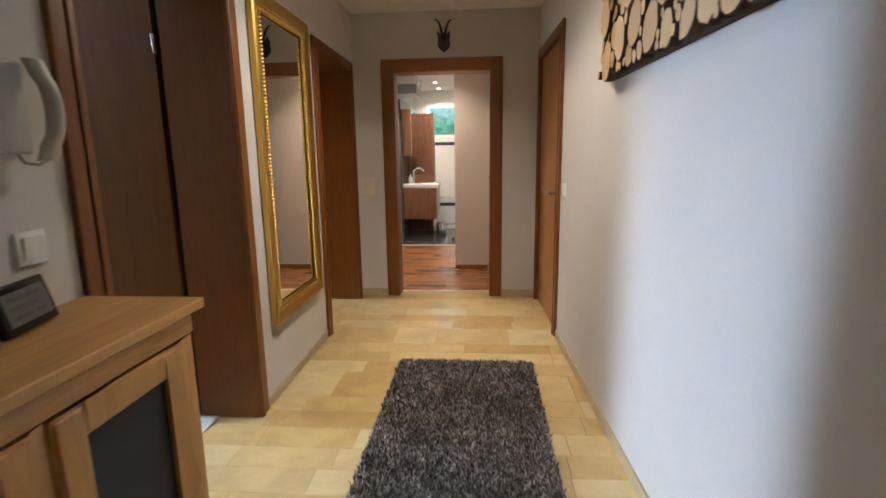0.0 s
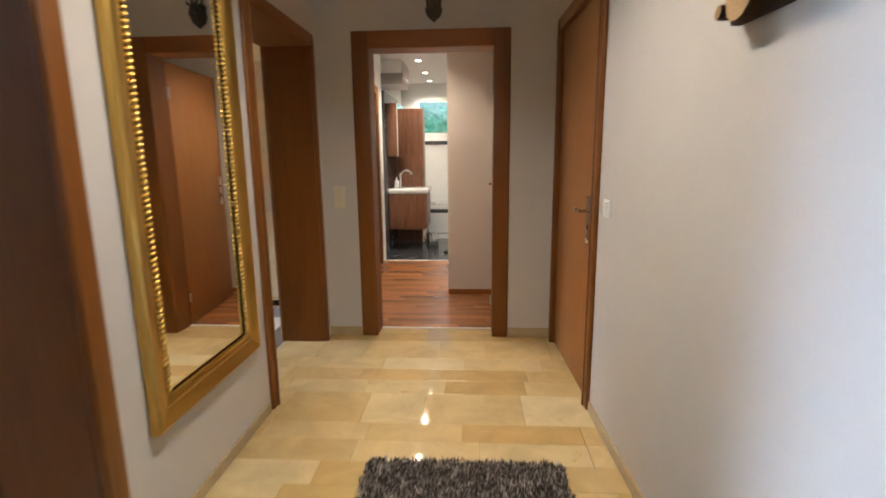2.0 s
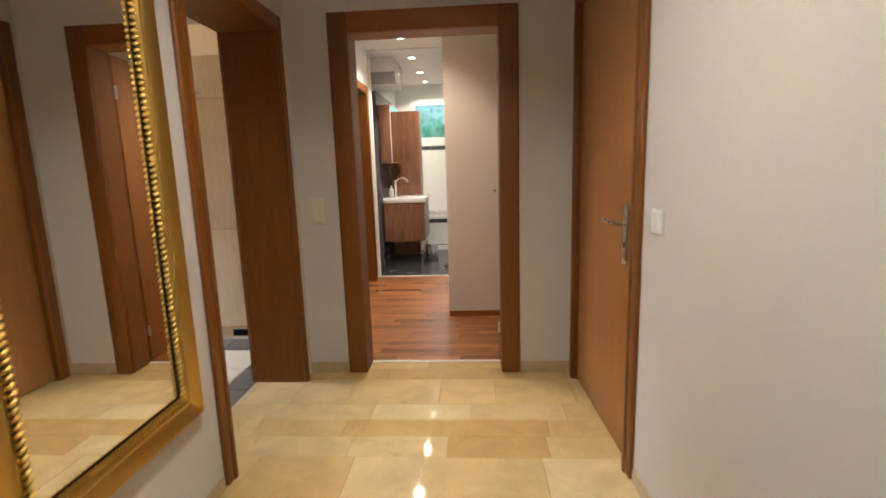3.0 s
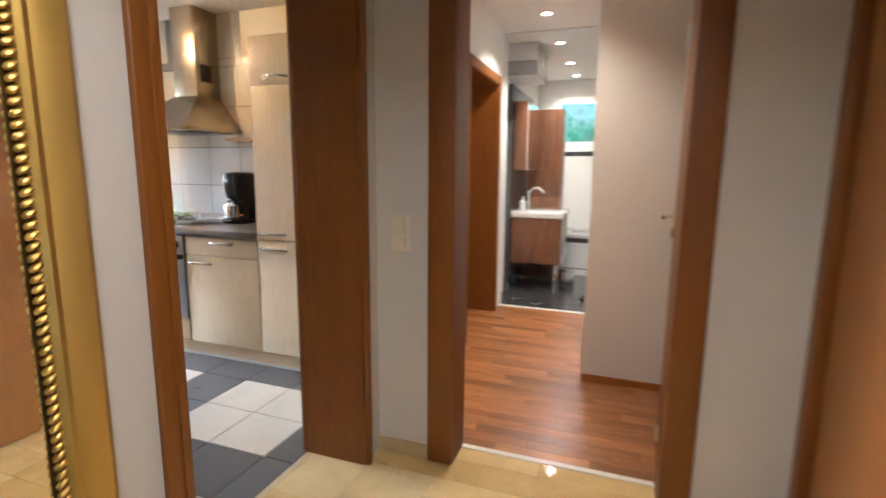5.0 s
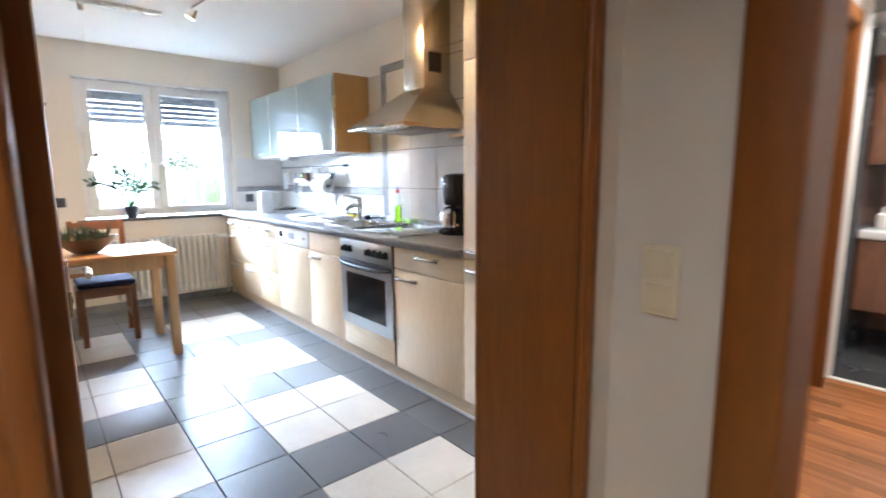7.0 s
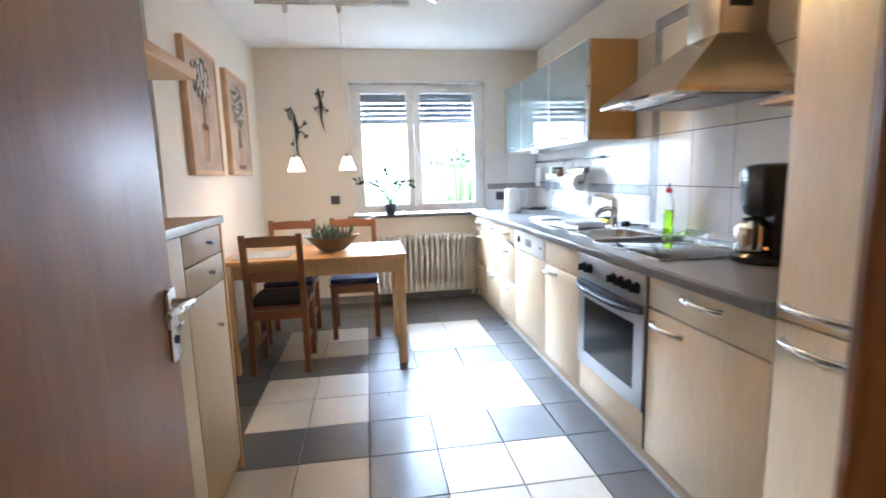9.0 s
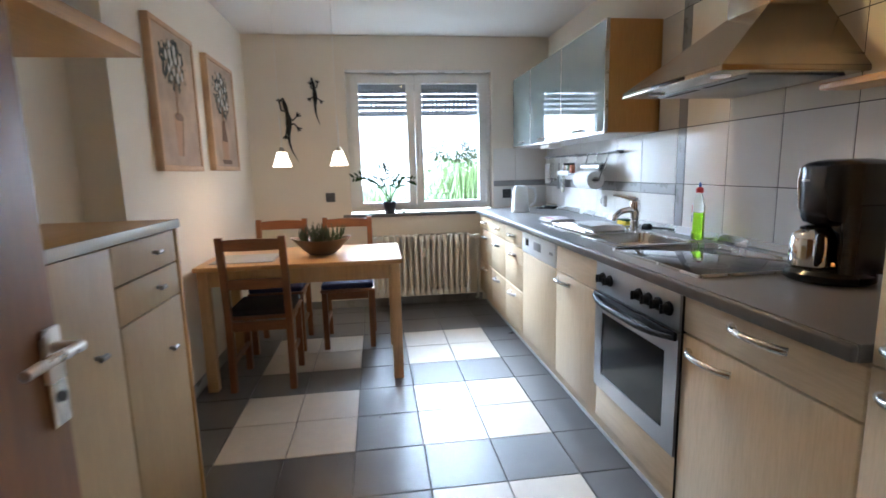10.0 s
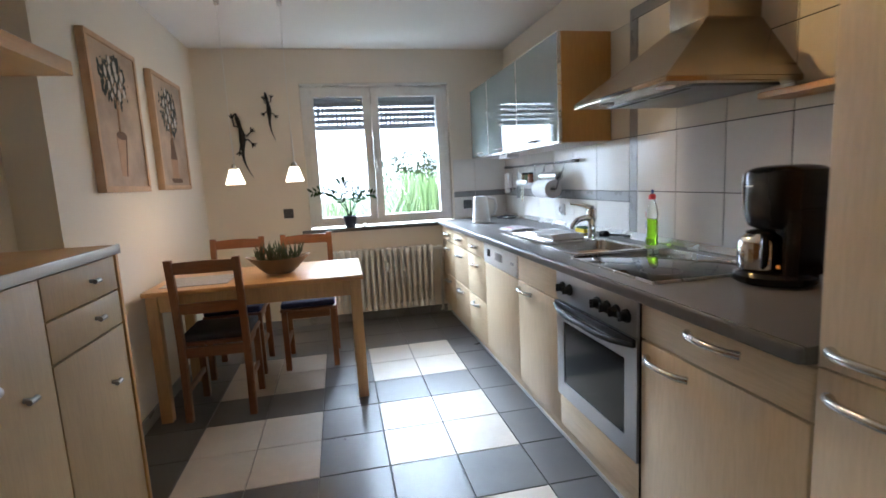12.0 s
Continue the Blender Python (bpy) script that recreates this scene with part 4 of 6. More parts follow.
od = part("door", panel_wall(B(), "y", FRONT - 0.012, FRONT + 0.028, -3.153, -2.559, 0.268, 0.694, [(-3.09, -2.63, 0.335, 0.612)]), M_OVEN, ov, "brushed steel oven door", smooth=False)
part("pane", box(-3.09, -2.63, FRONT - 0.009, FRONT + 0.02, 0.335, 0.612), M_OVEN_GLASS, od, "dark oven glass")
bm = bx(B(), -3.150, -2.562, FRONT - 0.026, FRONT - 0.0125, 0.668, 0.696, bev=0.004)
tube(bm, [(-3.148, FRONT - 0.022, 0.676), (-3.06, FRONT - 0.048, 0.672), (-2.98, FRONT - 0.058, 0.670), (-2.73, FRONT - 0.058, 0.670), (-2.65, FRONT - 0.048, 0.672), (-2.564, FRONT - 0.022, 0.676)], [0.008, 0.011, 0.012, 0.012, 0.011, 0.008], 12)
part("handle", bm, M_SOFT_BLACK, od, "black bowed bar handle")
part("drawer", box(-3.153, -2.559, FRONT, FRONT + 0.019, 0.117, 0.262, bev=0.003), M_MAPLE_X, ov, "maple panel under the oven")

# tall unit at the door side
tu = thing("tall_cabinet", (-1.67, 4.9, 0), "tall maple laminate cabinet with curved handles", "cabinet")
part("body", box(-1.968, -1.372, FRONT + 0.021, 5.235, 0.10, 2.0), M_BEECH, tu, smooth=False)
f = part("door", box(-1.968, -1.374, FRONT, FRONT + 0.019, 0.832, 1.722, bev=0.003), M_MAPLE, tu)
bow_handle(f, -1.845, 0.868, 0.19)
f = part("door", box(-1.968, -1.374, FRONT, FRONT + 0.019, 0.115, 0.828, bev=0.003), M_MAPLE, tu)
bow_handle(f, -1.845, 0.775, 0.19)
f = part("door", box(-1.968, -1.374, FRONT, FRONT + 0.019, 1.726, 1.998, bev=0.003), M_MAPLE, tu)
bow_handle(f, -1.78, 1.765, 0.17)
solid("filler_panel", box(-1.370, -1.165, FRONT + 0.002, 5.235, 0.0, 2.0), M_MAPLE, "maple filler panel beside the tall cabinet", "panel", smooth=False)
pl = solid("plinth", box(-5.60, -1.372, 4.655, 4.67, 0.0, 0.098), M_MAPLE_X, "maple plinth under the kitchen units", "plinth", smooth=False)
part("sealing_strip", box(-5.60, -1.372, 4.648, 4.655, 0.0, 0.014), M_EDGE, pl, "silver sealing strip", smooth=False)
part("vent_grille", box(-1.66, -1.46, 4.651, 4.656, 0.025, 0.075), M_BLACK, pl, "black ventilation grille", smooth=False)

# worktop with cut-out for the sink
bm = B()
WT0, WT1 = 0.832, 0.870
for x0, x1, y0, y1 in ((-5.632, -3.565, 4.578, 5.235), (-3.565, -3.205, 4.578, 4.735), (-3.565, -3.205, 5.06, 5.235), (-3.205, -1.972, 4.578, 5.235)):
    bx(bm, x0, x1, y0, y1, WT0, WT1)
bmesh.ops.remove_doubles(bm, verts=bm.verts[:], dist=1e-5)
wt = thing("worktop", (-3.8, 4.9, 0.85), "grey laminate kitchen worktop with rounded front edge", "worktop")
part("slab", bm, M_WORKTOP, wt, smooth=False)
part("front_edge", box(-5.632, -1.972, 4.560, 4.5779, WT0, WT1, bev=0.008, seg=3), M_WORKTOP, wt)
solid("wall_profile", prism(B(), [(5.205, 0.871), (5.234, 0.871), (5.234, 0.905), (5.226, 0.905), (5.205, 0.880)], "x", -5.63, -1.974), M_SATIN, "silver sealing profile behind the worktop", "profile", smooth=False)

# hob
hob = solid("hob", box(-3.14, -2.575, 4.655, 5.13, 0.8712, 0.877, bev=0.002), M_BLACK_GLASS, "black glass ceramic hob with steel rim", "hob")
bm = B()
for a in ((-3.146, -2.569, 4.649, 4.6545), (-3.146, -2.569, 5.1305, 5.136), (-3.146, -3.1405, 4.6545, 5.1305), (-2.5745, -2.569, 4.6545, 5.1305)):
    bx(bm, *a, 0.8708, 0.879)
part("rim", bm, M_SATIN, hob, "polished steel rim")
M_RING = paint("hob_ring_print", (0.10, 0.10, 0.105), 0.15, bump=0)
for rx, ry, rr in ((-2.99, 4.79, 0.085), (-2.72, 4.79, 0.07), (-2.99, 5.01, 0.07), (-2.72, 5.01, 0.085)):
    bm = B()
    lathe(bm, [(rr, 0.8772), (rr, 0.8775), (rr - 0.004, 0.8775), (rr - 0.004, 0.8772)], (rx, ry, 0), 36, close=True)
    part("zone_ring", bm, M_RING, hob)

# sink
sink = thing("sink", (-3.7, 4.9, 0.87), "stainless steel inset sink with drainer", "sink")
bm = B()
for a in ((-4.23, -3.575, 4.70, 5.09), (-3.575, -3.195, 4.70, 4.745), (-3.575, -3.195, 5.05, 5.09), (-3.215, -3.195, 4.745, 5.05)):
    bx(bm, *a, 0.8705, 0.877, bev=0.001)
dr = part("drainer", bm, M_STEEL, sink)
for k in range(7):
    part("ridge", tube(B(), [(-4.15, 4.76 + k * 0.045, 0.877), (-3.66, 4.76 + k * 0.045, 0.877)], 0.004, 6), M_STEEL, dr)
bm = B()
sec = []
for z, k in ((0.876, 0.0), (0.76, 0.012), (0.735, 0.03), (0.73, 0.06)):
    x0, x1, y0, y1 = -3.565 + k, -3.21 - k, 4.74 + k, 5.055 - k
    r = 0.05
    ring = []
    for cx, cy, a0 in ((x1 - r, y1 - r, 0), (x0 + r, y1 - r, 90), (x0 + r, y0 + r, 180), (x1 - r, y0 + r, 270)):
        for j in range(5):
            a = radians(a0 + j * 22.5)
            ring.append((cx + r * math.cos(a), cy + r * math.sin(a), z))
    sec.append(ring)
loft(bm, sec, caps=False)
bm.faces.new([v for v in bm.verts][-20:])
part("bowl", bm, M_STEEL, sink)
bm = B()
lathe(bm, [(0.0, 0.738), (0.03, 0.738), (0.036, 0.732)], (-3.39, 4.9, 0), 18)
part("drain", bm, M_CHROME, sink)

tap = thing("tap", (-3.59, 5.0, 0.87), "chrome single lever kitchen tap", "tap")
TPX, TPY = -3.59, 5.0
bm = B()
lathe(bm, [(0.030, 0.877), (0.030, 0.883), (0.024, 0.888), (0.0225, 0.93), (0.0225, 0.975), (0.027, 0.985), (0.027, 1.025), (0.022, 1.045), (0.0, 1.048)], (TPX, TPY, 0), 22)
part("body", bm, M_CHROME, tap)
bm = tube(B(), [(TPX, TPY, 0.985), (TPX + 0.01, TPY - 0.04, 1.0), (TPX + 0.02, TPY - 0.09, 0.992), (TPX + 0.027, TPY - 0.125, 0.968), (TPX + 0.028, TPY - 0.13, 0.945)], [0.017, 0.016, 0.015, 0.015, 0.016], 14)
part("spout", bm, M_CHROME, tap)
bm = tube(B(), [(TPX + 0.005, TPY, 1.044), (TPX - 0.03, TPY - 0.02, 1.058), (TPX - 0.08, TPY - 0.045, 1.068), (TPX - 0.115, TPY - 0.062, 1.070)], [0.020, 0.014, 0.010, 0.008], 12)
part("lever", bm, M_CHROME, tap)

# wall cabinet with glass doors
M_FROST = paint("satin_glass", (0.30, 0.36, 0.36), 0.035, vary=0.04, bump=0, coat=0.8)
for x0, x1 in ((-4.466, -3.812), (-5.130, -4.468), (-5.636, -5.132)):
    wc = thing("wall_cabinet", ((x0 + x1) / 2, 5.1, 1.41), "maple wall cabinet with aluminium framed glass door", "cabinet", "wall cabinets over the worktop")
    part("body", box(x0, x1, 4.945, 5.247, 1.412, 2.01, bev=0.002), M_BEECH, wc)
    part("bottom_panel", box(x0 + 0.002, x1 - 0.002, 4.947, 5.235, 1.405, 1.4118), M_WHITE, wc, "white underside")
    bm = B()
    panel_wall(bm, "y", 4.922, 4.943, x0 + 0.001, x1 - 0.001, 1.408, 2.012, [(x0 + 0.006, x1 - 0.006, 1.420, 2.004)])
    dr = part("door", bm, M_SATIN, wc, "aluminium door frame", smooth=False)
    part("pane", box(x0 + 0.006, x1 - 0.006, 4.9225, 4.938, 1.420, 2.004), M_FROST, dr, "grey green glass pane", smooth=False)
    bm = B()
    tube(bm, [(x0 + 0.25, 4.92, 1.445), (x0 + 0.25, 4.900, 1.445), (x0 + 0.35, 4.900, 1.445), (x0 + 0.35, 4.92, 1.445)], 0.005, 8)
    part("handle", bm, M_SATIN, dr)
ul = solid("under_cabinet_light", box(-5.05, -4.85, 4.98, 5.08, 1.375, 1.408, bev=0.006), M_WHITE, "white under cabinet lamp, switched off", "lamp")

# cooker hood
hd = thing("cooker_hood", (-2.89, 5.0, 1.5), "stainless steel chimney cooker hood", "cooker hood")
HX0, HX1, HY0 = -3.228, -2.612, 4.72
bm = B()
bx(bm, HX0, HX1, HY0, 5.246, 1.508, 1.526, bev=0.002)
part("rim", bm, M_HOOD, hd)
bm = B()
loft(bm, [[(HX0, HY0, 1.526), (HX1, HY0, 1.526), (HX1, 5.246, 1.526), (HX0, 5.246, 1.526)],
          [(-3.005, 5.015, 1.765), (-2.79, 5.015, 1.765), (-2.79, 5.246, 1.765), (-3.005, 5.246, 1.765)]])
part("canopy", bm, M_HOOD, hd, smooth=False)
part("chimney", box(-3.002, -2.793, 5.018, 5.246, 1.765, ZK - 0.004, bev=0.002), M_HOOD, hd)
part("vent_slot", box(-2.794, -2.789, 5.06, 5.16, 1.87, 1.99), M_GAP, hd, "dark air slot")
part("filter", box(HX0 + 0.05, HX1 - 0.05, 4.85, 5.20, 1.502, 1.5078, bev=0.001), M_DARKMETAL, hd, "dark metal grease filter")
for k in range(2):
    part("filter_slot", box(HX0 + 0.08 + 0.24 * k, HX0 + 0.28 + 0.24 * k, 4.865, 4.885, 1.5005, 1.5022), M_GAP, hd, smooth=False)
part("switch_strip", box(-3.0, -2.80, HY0 - 0.004, HY0 + 0.01, 1.511, 1.523, bev=0.001), M_BLACK, hd)
for lx in (-3.08, -2.71):
    bm = B()
    cyl(bm, (lx, 4.79, 1.509), (lx, 4.79, 1.504), 0.03, 0.03, 18)
    part("lamp_lens", bm, M_WHITE, hd)
solid("corner_shelf", box(-2.655, -1.972, 5.10, 5.240, 1.452, 1.474, bev=0.004), M_BEECH_X, "small maple wall shelf beside the tall cabinet", "shelf")

# ---------------------------------------------------------------- dining table and chairs
tb = thing("dining_table", (-4.30, 3.22, 0), "honey pine dining table pushed against the wall", "table")
TX0, TX1, TY0, TY1, TZ = -4.62, -3.965, 2.64, 3.79, 0.728
part("tabletop", box(TX0, TX1, TY0, TY1, TZ - 0.026, TZ, bev=0.004), M_TABLE, tb)
for lx in (TX0 + 0.035, TX1 - 0.035):
    for ly in (TY0 + 0.045, TY1 - 0.045):
        part("leg", box(lx - 0.029, lx + 0.029, ly - 0.029, ly + 0.029, 0, TZ - 0.027, bev=0.004), M_TABLE_LEG, tb)
for sx in (TX0 + 0.03, TX1 - 0.03):
    part("apron", box(sx - 0.01, sx + 0.01, TY0 + 0.076, TY1 - 0.076, TZ - 0.115, TZ - 0.027), M_TABLE_LEG, tb)
for sy in (TY0 + 0.04, TY1 - 0.04):
    part("apron", box(TX0 + 0.066, TX1 - 0.066, sy - 0.01, sy + 0.01, TZ - 0.115, TZ - 0.027), M_TABLE_LEG, tb)

M_CUSHION_NAVY = paint("navy_cushion_cloth", (0.022, 0.026, 0.075), 0.9, vary=0.25, scale=20, grain=500, bump=0.6)
M_CUSHION_DARK = paint("dark_cushion_cloth", (0.030, 0.026, 0.028), 0.9, vary=0.25, scale=20, grain=500, bump=0.6)


def chair(at, turn, label, cloth):
    """A ladder-back chair facing its own +x."""
    c = thing("dining_chair", at, label, "chair", "chairs round the dining table", turn=turn, local=True)
    w, dpt, sh = 0.18, 0.185, 0.43
    for s in (-1, 1):
        part("leg", loft(B(), [[(dpt - 0.02 + a, s * (w - 0.02) + b, z) for a, b in ((-0.018, -0.018), (0.018, -0.018), (0.018, 0.018), (-0.018, 0.018))] for z in (0, sh - 0.02)]), M_CHAIR, c, smooth=False)
        bm = B()
        loft(bm, [[(-dpt + 0.015 + off + a, s * (w - 0.015) + b, z) for a, b in ((-0.018, -0.019), (0.018, -0.019), (0.018, 0.019), (-0.018, 0.019))] for z, off in ((0, -0.01), (0.25, 0), (sh, 0), (0.66, -0.018), (0.895, -0.05))])
        bmesh.ops.bevel(bm, geom=[e for e in bm.edges if e.calc_length() > 0.1], offset=0.004, segments=2, affect="EDGES")
        part("back_post", bm, M_CHAIR, c)
        part("side_rail", box(-dpt + 0.03, dpt - 0.035, s * (w - 0.03) - 0.009, s * (w - 0.03) + 0.009, sh - 0.075, sh - 0.02), M_CHAIR, c)
        part("stretcher", box(-dpt + 0.03, dpt - 0.03, s * (w - 0.025) - 0.008, s * (w - 0.025) + 0.008, 0.16, 0.19), M_CHAIR, c)
    part("front_rail", box(dpt - 0.03, dpt - 0.012, -w + 0.04, w - 0.04, sh - 0.075, sh - 0.02), M_CHAIR_Y, c)
    part("back_rail", box(-dpt + 0.005, -dpt + 0.022, -w + 0.035, w - 0.035, sh - 0.075, sh - 0.02), M_CHAIR_Y, c)
    part("seat", box(-dpt + 0.036, dpt + 0.012, -w - 0.004, w + 0.004, sh - 0.02, sh, bev=0.006), M_CHAIR_Y, c)
    for z0, z1, off in ((0.82, 0.88, -0.040), (0.60, 0.655, -0.012)):
        bm = B()
        n = 8
        secs = []
        for i in range(n + 1):
            y = -w + 0.033 + (2 * w - 0.066) * i / n
            bow = -0.014 * (1 - (2 * i / n - 1) ** 2)
            x = -dpt + 0.015 + off + bow
            secs.append([(x - 0.009, y, z0), (x + 0.009, y, z0), (x + 0.006, y, z1 + 0.006 * math.sin(math.pi * i / n)), (x - 0.012, y, z1 + 0.006 * math.sin(math.pi * i / n))])
        loft(bm, secs)
        part("back_slat", bm, M_CHAIR_Y, c)
    bm = box(-dpt + 0.04, dpt + 0.008, -w + 0.002, w - 0.002, sh + 0.001, sh + 0.042, bev=0.018, seg=3)
    part("cushion", bm, cloth, c, "flat tied seat cushion")
    return c


chair((-4.14, 2.97, 0), 180, "brown stained ladder-back chair with a dark cushion, tucked in", M_CUSHION_DARK)
chair((-4.73, 3.43, 0), 0, "brown stained ladder-back chair with a navy cushion", M_CUSHION_NAVY)
chair((-4.73, 2.95, 0), 0, "brown stained ladder-back chair with a navy cushion", M_CUSHION_NAVY)

# radiator
rad = thing("radiator", (-5.54, 4.05, 0.1), "cream ribbed column radiator under the window", "radiator")
for k in range(17):
    y = 3.62 + k * 0.0525
    bm = B()
    for xx in (-5.585, -5.505):
        loft(bm, [[(xx + 0.017 * math.cos(a) * (1.0), y + 0.0165 * math.sin(a), z) for a in [j * math.pi / 4 for j in range(8)]] for z in (0.12, 0.64)])
    bx(bm, -5.60, -5.49, y - 0.0235, y + 0.0235, 0.60, 0.66, bev=0.012)
    bx(bm, -5.60, -5.49, y - 0.0235, y + 0.0235, 0.105, 0.165, bev=0.012)
    part("rib", bm, M_RADIATOR, rad)
bm = B()
tube(bm, [(-5.545, 4.49, 0.63), (-5.545, 4.53, 0.63)], 0.014, 10)
cyl(bm, (-5.545, 4.53, 0.63), (-5.545, 4.575, 0.63), 0.022, 0.020, 14)
part("valve", bm, M_WHITE, rad)
part("heat_meter", box(-5.487, -5.468, 4.04, 4.075, 0.46, 0.54, bev=0.004), M_WHITE, rad, "small white heat cost meter")
solid("pipe", tube(B(), [(-5.545, 4.56, 0.625), (-5.545, 4.56, 0.05), (-5.62, 4.56, 0.03)], 0.011, 10), M_RADIATOR, "cream heating pipe by the radiator", "pipe")

# sideboard in the kitchen niche
sb = thing("sideboard", (-2.48, 2.72, 0), "tall maple laminate sideboard with drawers and silver edge", "sideboard")
part("body", box(-2.945, -2.05, 2.46, 2.955, 0.0, 1.055), M_MAPLE_SHADED, sb, smooth=False)
part("top", box(-2.955, -2.04, 2.455, 2.978, 1.057, 1.083, bev=0.003), M_BEECH_X, sb)
part("top_edge", box(-2.955, -2.04, 2.978, 2.986, 1.055, 1.085, bev=0.003), M_EDGE, sb, "silver front edge")


def knob(parent, x, z):
    bm = B()
    tube(bm, [(x, 2.974, z), (x, 2.988, z)], 0.006, 10)
    tube(bm, [(x - 0.016, 2.993, z), (x + 0.016, 2.993, z)], 0.007, 10)
    part("knob", bm, M_KNOB, parent)


part("edge_strip", box(-2.949, -2.930, 2.955, 2.978, 0.0, 1.054, bev=0.002), M_BEECH, sb, "darker wooden edge")
for z0, z1, kz in ((0.945, 1.05, 1.0), (0.835, 0.94, 0.89), (0.06, 0.83, 0.68)):
    f = part("drawer" if z0 > 0.5 else "door", box(-2.925, -2.525, 2.956, 2.974, z0, z1, bev=0.002), M_MAPLE_SHADED, sb)
    knob(f, -2.76 if z0 > 0.5 else -2.80, kz)
f = part("door", box(-2.520, -2.07, 2.956, 2.974, 0.06, 1.05, bev=0.002), M_MAPLE_SHADED, sb)
knob(f, -2.40, 0.80)
solid("wall_shelf", box(-2.89, -1.95, 2.443, 2.955, 1.593, 1.635, bev=0.003), M_BEECH_X, "thick beech wall shelf above the sideboard", "shelf")

# ---------------------------------------------------------------- small kitchen things
M_PAPER = paint("paper_towel", (0.80, 0.79, 0.76), 0.95, vary=0.03, grain=300, bump=0.5)
M_CLOTH = paint("tea_towel_cloth", (0.62, 0.62, 0.62), 0.95, vary=0.15, scale=30, grain=400, bump=0.6)
M_CERAMIC_W = paint("white_kettle_plastic", (0.74, 0.75, 0.76), 0.28, vary=0.03, bump=0.02)

# coffee maker
CX, CY = -2.46, 5.0
cm = thing("coffee_maker", (CX, CY, 0.871), "black filter coffee maker with steel thermos jug", "coffee maker")
bm = B()
lathe(bm, [(0.104, 0.8715), (0.114, 0.878), (0.114, 0.896), (0.104, 0.908), (0.0, 0.910)], (CX, CY, 0), 36)
part("base", bm, M_BLACK, cm)


def squircle(cx, cy, rx, ry, z, e=0.55, n=32):
    """A rounded square section."""
    ring = []
    for k in range(n):
        c, s = math.cos(2 * math.pi * k / n), math.sin(2 * math.pi * k / n)
        ring.append((cx + rx * math.copysign(abs(c) ** e, c), cy + ry * math.copysign(abs(s) ** e, s), z))
    return ring


bm = loft(B(), [squircle(CX + 0.012, CY + 0.075, 0.088, 0.045, z) for z in (0.905, 1.10)])
loft(bm, [squircle(CX + 0.080, CY + 0.020, 0.024, 0.068, z) for z in (0.905, 1.10)])
part("column", bm, M_BLACK, cm)
secs = [(1.037, 0.60, -0.008), (1.045, 0.82, -0.004), (1.060, 0.94, 0.0), (1.090, 0.97, 0.0), (1.15, 0.985, 0.0), (1.205, 1.0, 0.0), (1.214, 0.97, 0.0), (1.224, 0.80, 0.0), (1.230, 0.45, 0.0)]
bm = loft(B(), [squircle(CX + 0.008 + d, CY + 0.022 + d, 0.092 * k, 0.096 * k, z) for z, k, d in secs])
fh = part("filter_housing", bm, M_BLACK, cm)
part("water_gauge", tube(B(), [(CX - 0.066, CY - 0.056, 1.205), (CX - 0.069, CY - 0.059, 1.17), (CX - 0.067, CY - 0.057, 1.12), (CX - 0.064, CY - 0.054, 1.08)], [0.007, 0.006, 0.006, 0.005], 10), M_SATIN, fh, "grey curved water gauge")
part("nameplate", box(CX - 0.045, CX - 0.015, CY - 0.0765, CY - 0.0725, 1.168, 1.172), M_SATIN, fh, "small silver bar", smooth=False)
part("pilot_light", box(CX + 0.068, CX + 0.078, CY - 0.0655, CY - 0.062, 0.928, 0.938, bev=0.001), glow("amber_lens", (1.0, 0.35, 0.05), 0.5, (0.5, 0.2, 0.03)), cm, "amber pilot light")
bm = B()
lathe(bm, [(0.056, 0.911), (0.062, 0.917), (0.063, 0.95), (0.063, 0.995), (0.058, 1.010), (0.042, 1.022), (0.036, 1.028)], (CX - 0.018, CY - 0.038, 0), 32)
jug = part("thermos_jug", bm, M_CHROME, cm, "polished steel thermos jug")
bm = B()
lathe(bm, [(0.039, 1.018), (0.040, 1.030), (0.026, 1.035), (0.0, 1.036)], (CX - 0.018, CY - 0.038, 0), 24)
part("lid", bm, M_BLACK, jug)
bm = tube(B(), [(CX + 0.018, CY - 0.065, 1.02), (CX + 0.045, CY - 0.085, 1.012), (CX + 0.054, CY - 0.091, 0.975), (CX + 0.048, CY - 0.087, 0.94), (CX + 0.030, CY - 0.074, 0.925)], [0.009, 0.011, 0.011, 0.010, 0.007], 10)
part("handle", bm, M_BLACK, jug)
part("cord", tube(B(), [(CX + 0.10, CY + 0.08, 0.885), (CX + 0.19, CY + 0.12, 0.900), (CX + 0.30, CY + 0.15, 0.877), (CX + 0.41, CY + 0.19, 0.876)], 0.004, 8), M_BLACK, cm)

# washing-up liquid
so = thing("washing_up_bottle", (-3.31, 5.165, 0.8715), "clear bottle of green washing-up liquid with red cap", "bottle")
SX, SY = -3.31, 5.165
M_LIQUID = glass("green_liquid", (0.42, 0.80, 0.03), 0.05, 1.33)
M_BOTTLE = glass("clear_plastic", (0.93, 0.96, 0.93), 0.08, 1.2)
bm = B()
lathe(bm, [(0.030, 0.8715), (0.034, 0.876), (0.034, 0.98), (0.032, 0.999), (0.0, 1.0)], (SX, SY, 0), 24, sy=0.7)
part("liquid", bm, M_LIQUID, so, "bright green liquid")
bm = B()
lathe(bm, [(0.034, 1.0005), (0.034, 1.03), (0.027, 1.06), (0.016, 1.085), (0.013, 1.092), (0.0, 1.0925)], (SX, SY, 0), 24, sy=0.7)
part("bottle", bm, M_BOTTLE, so)
bm = B()
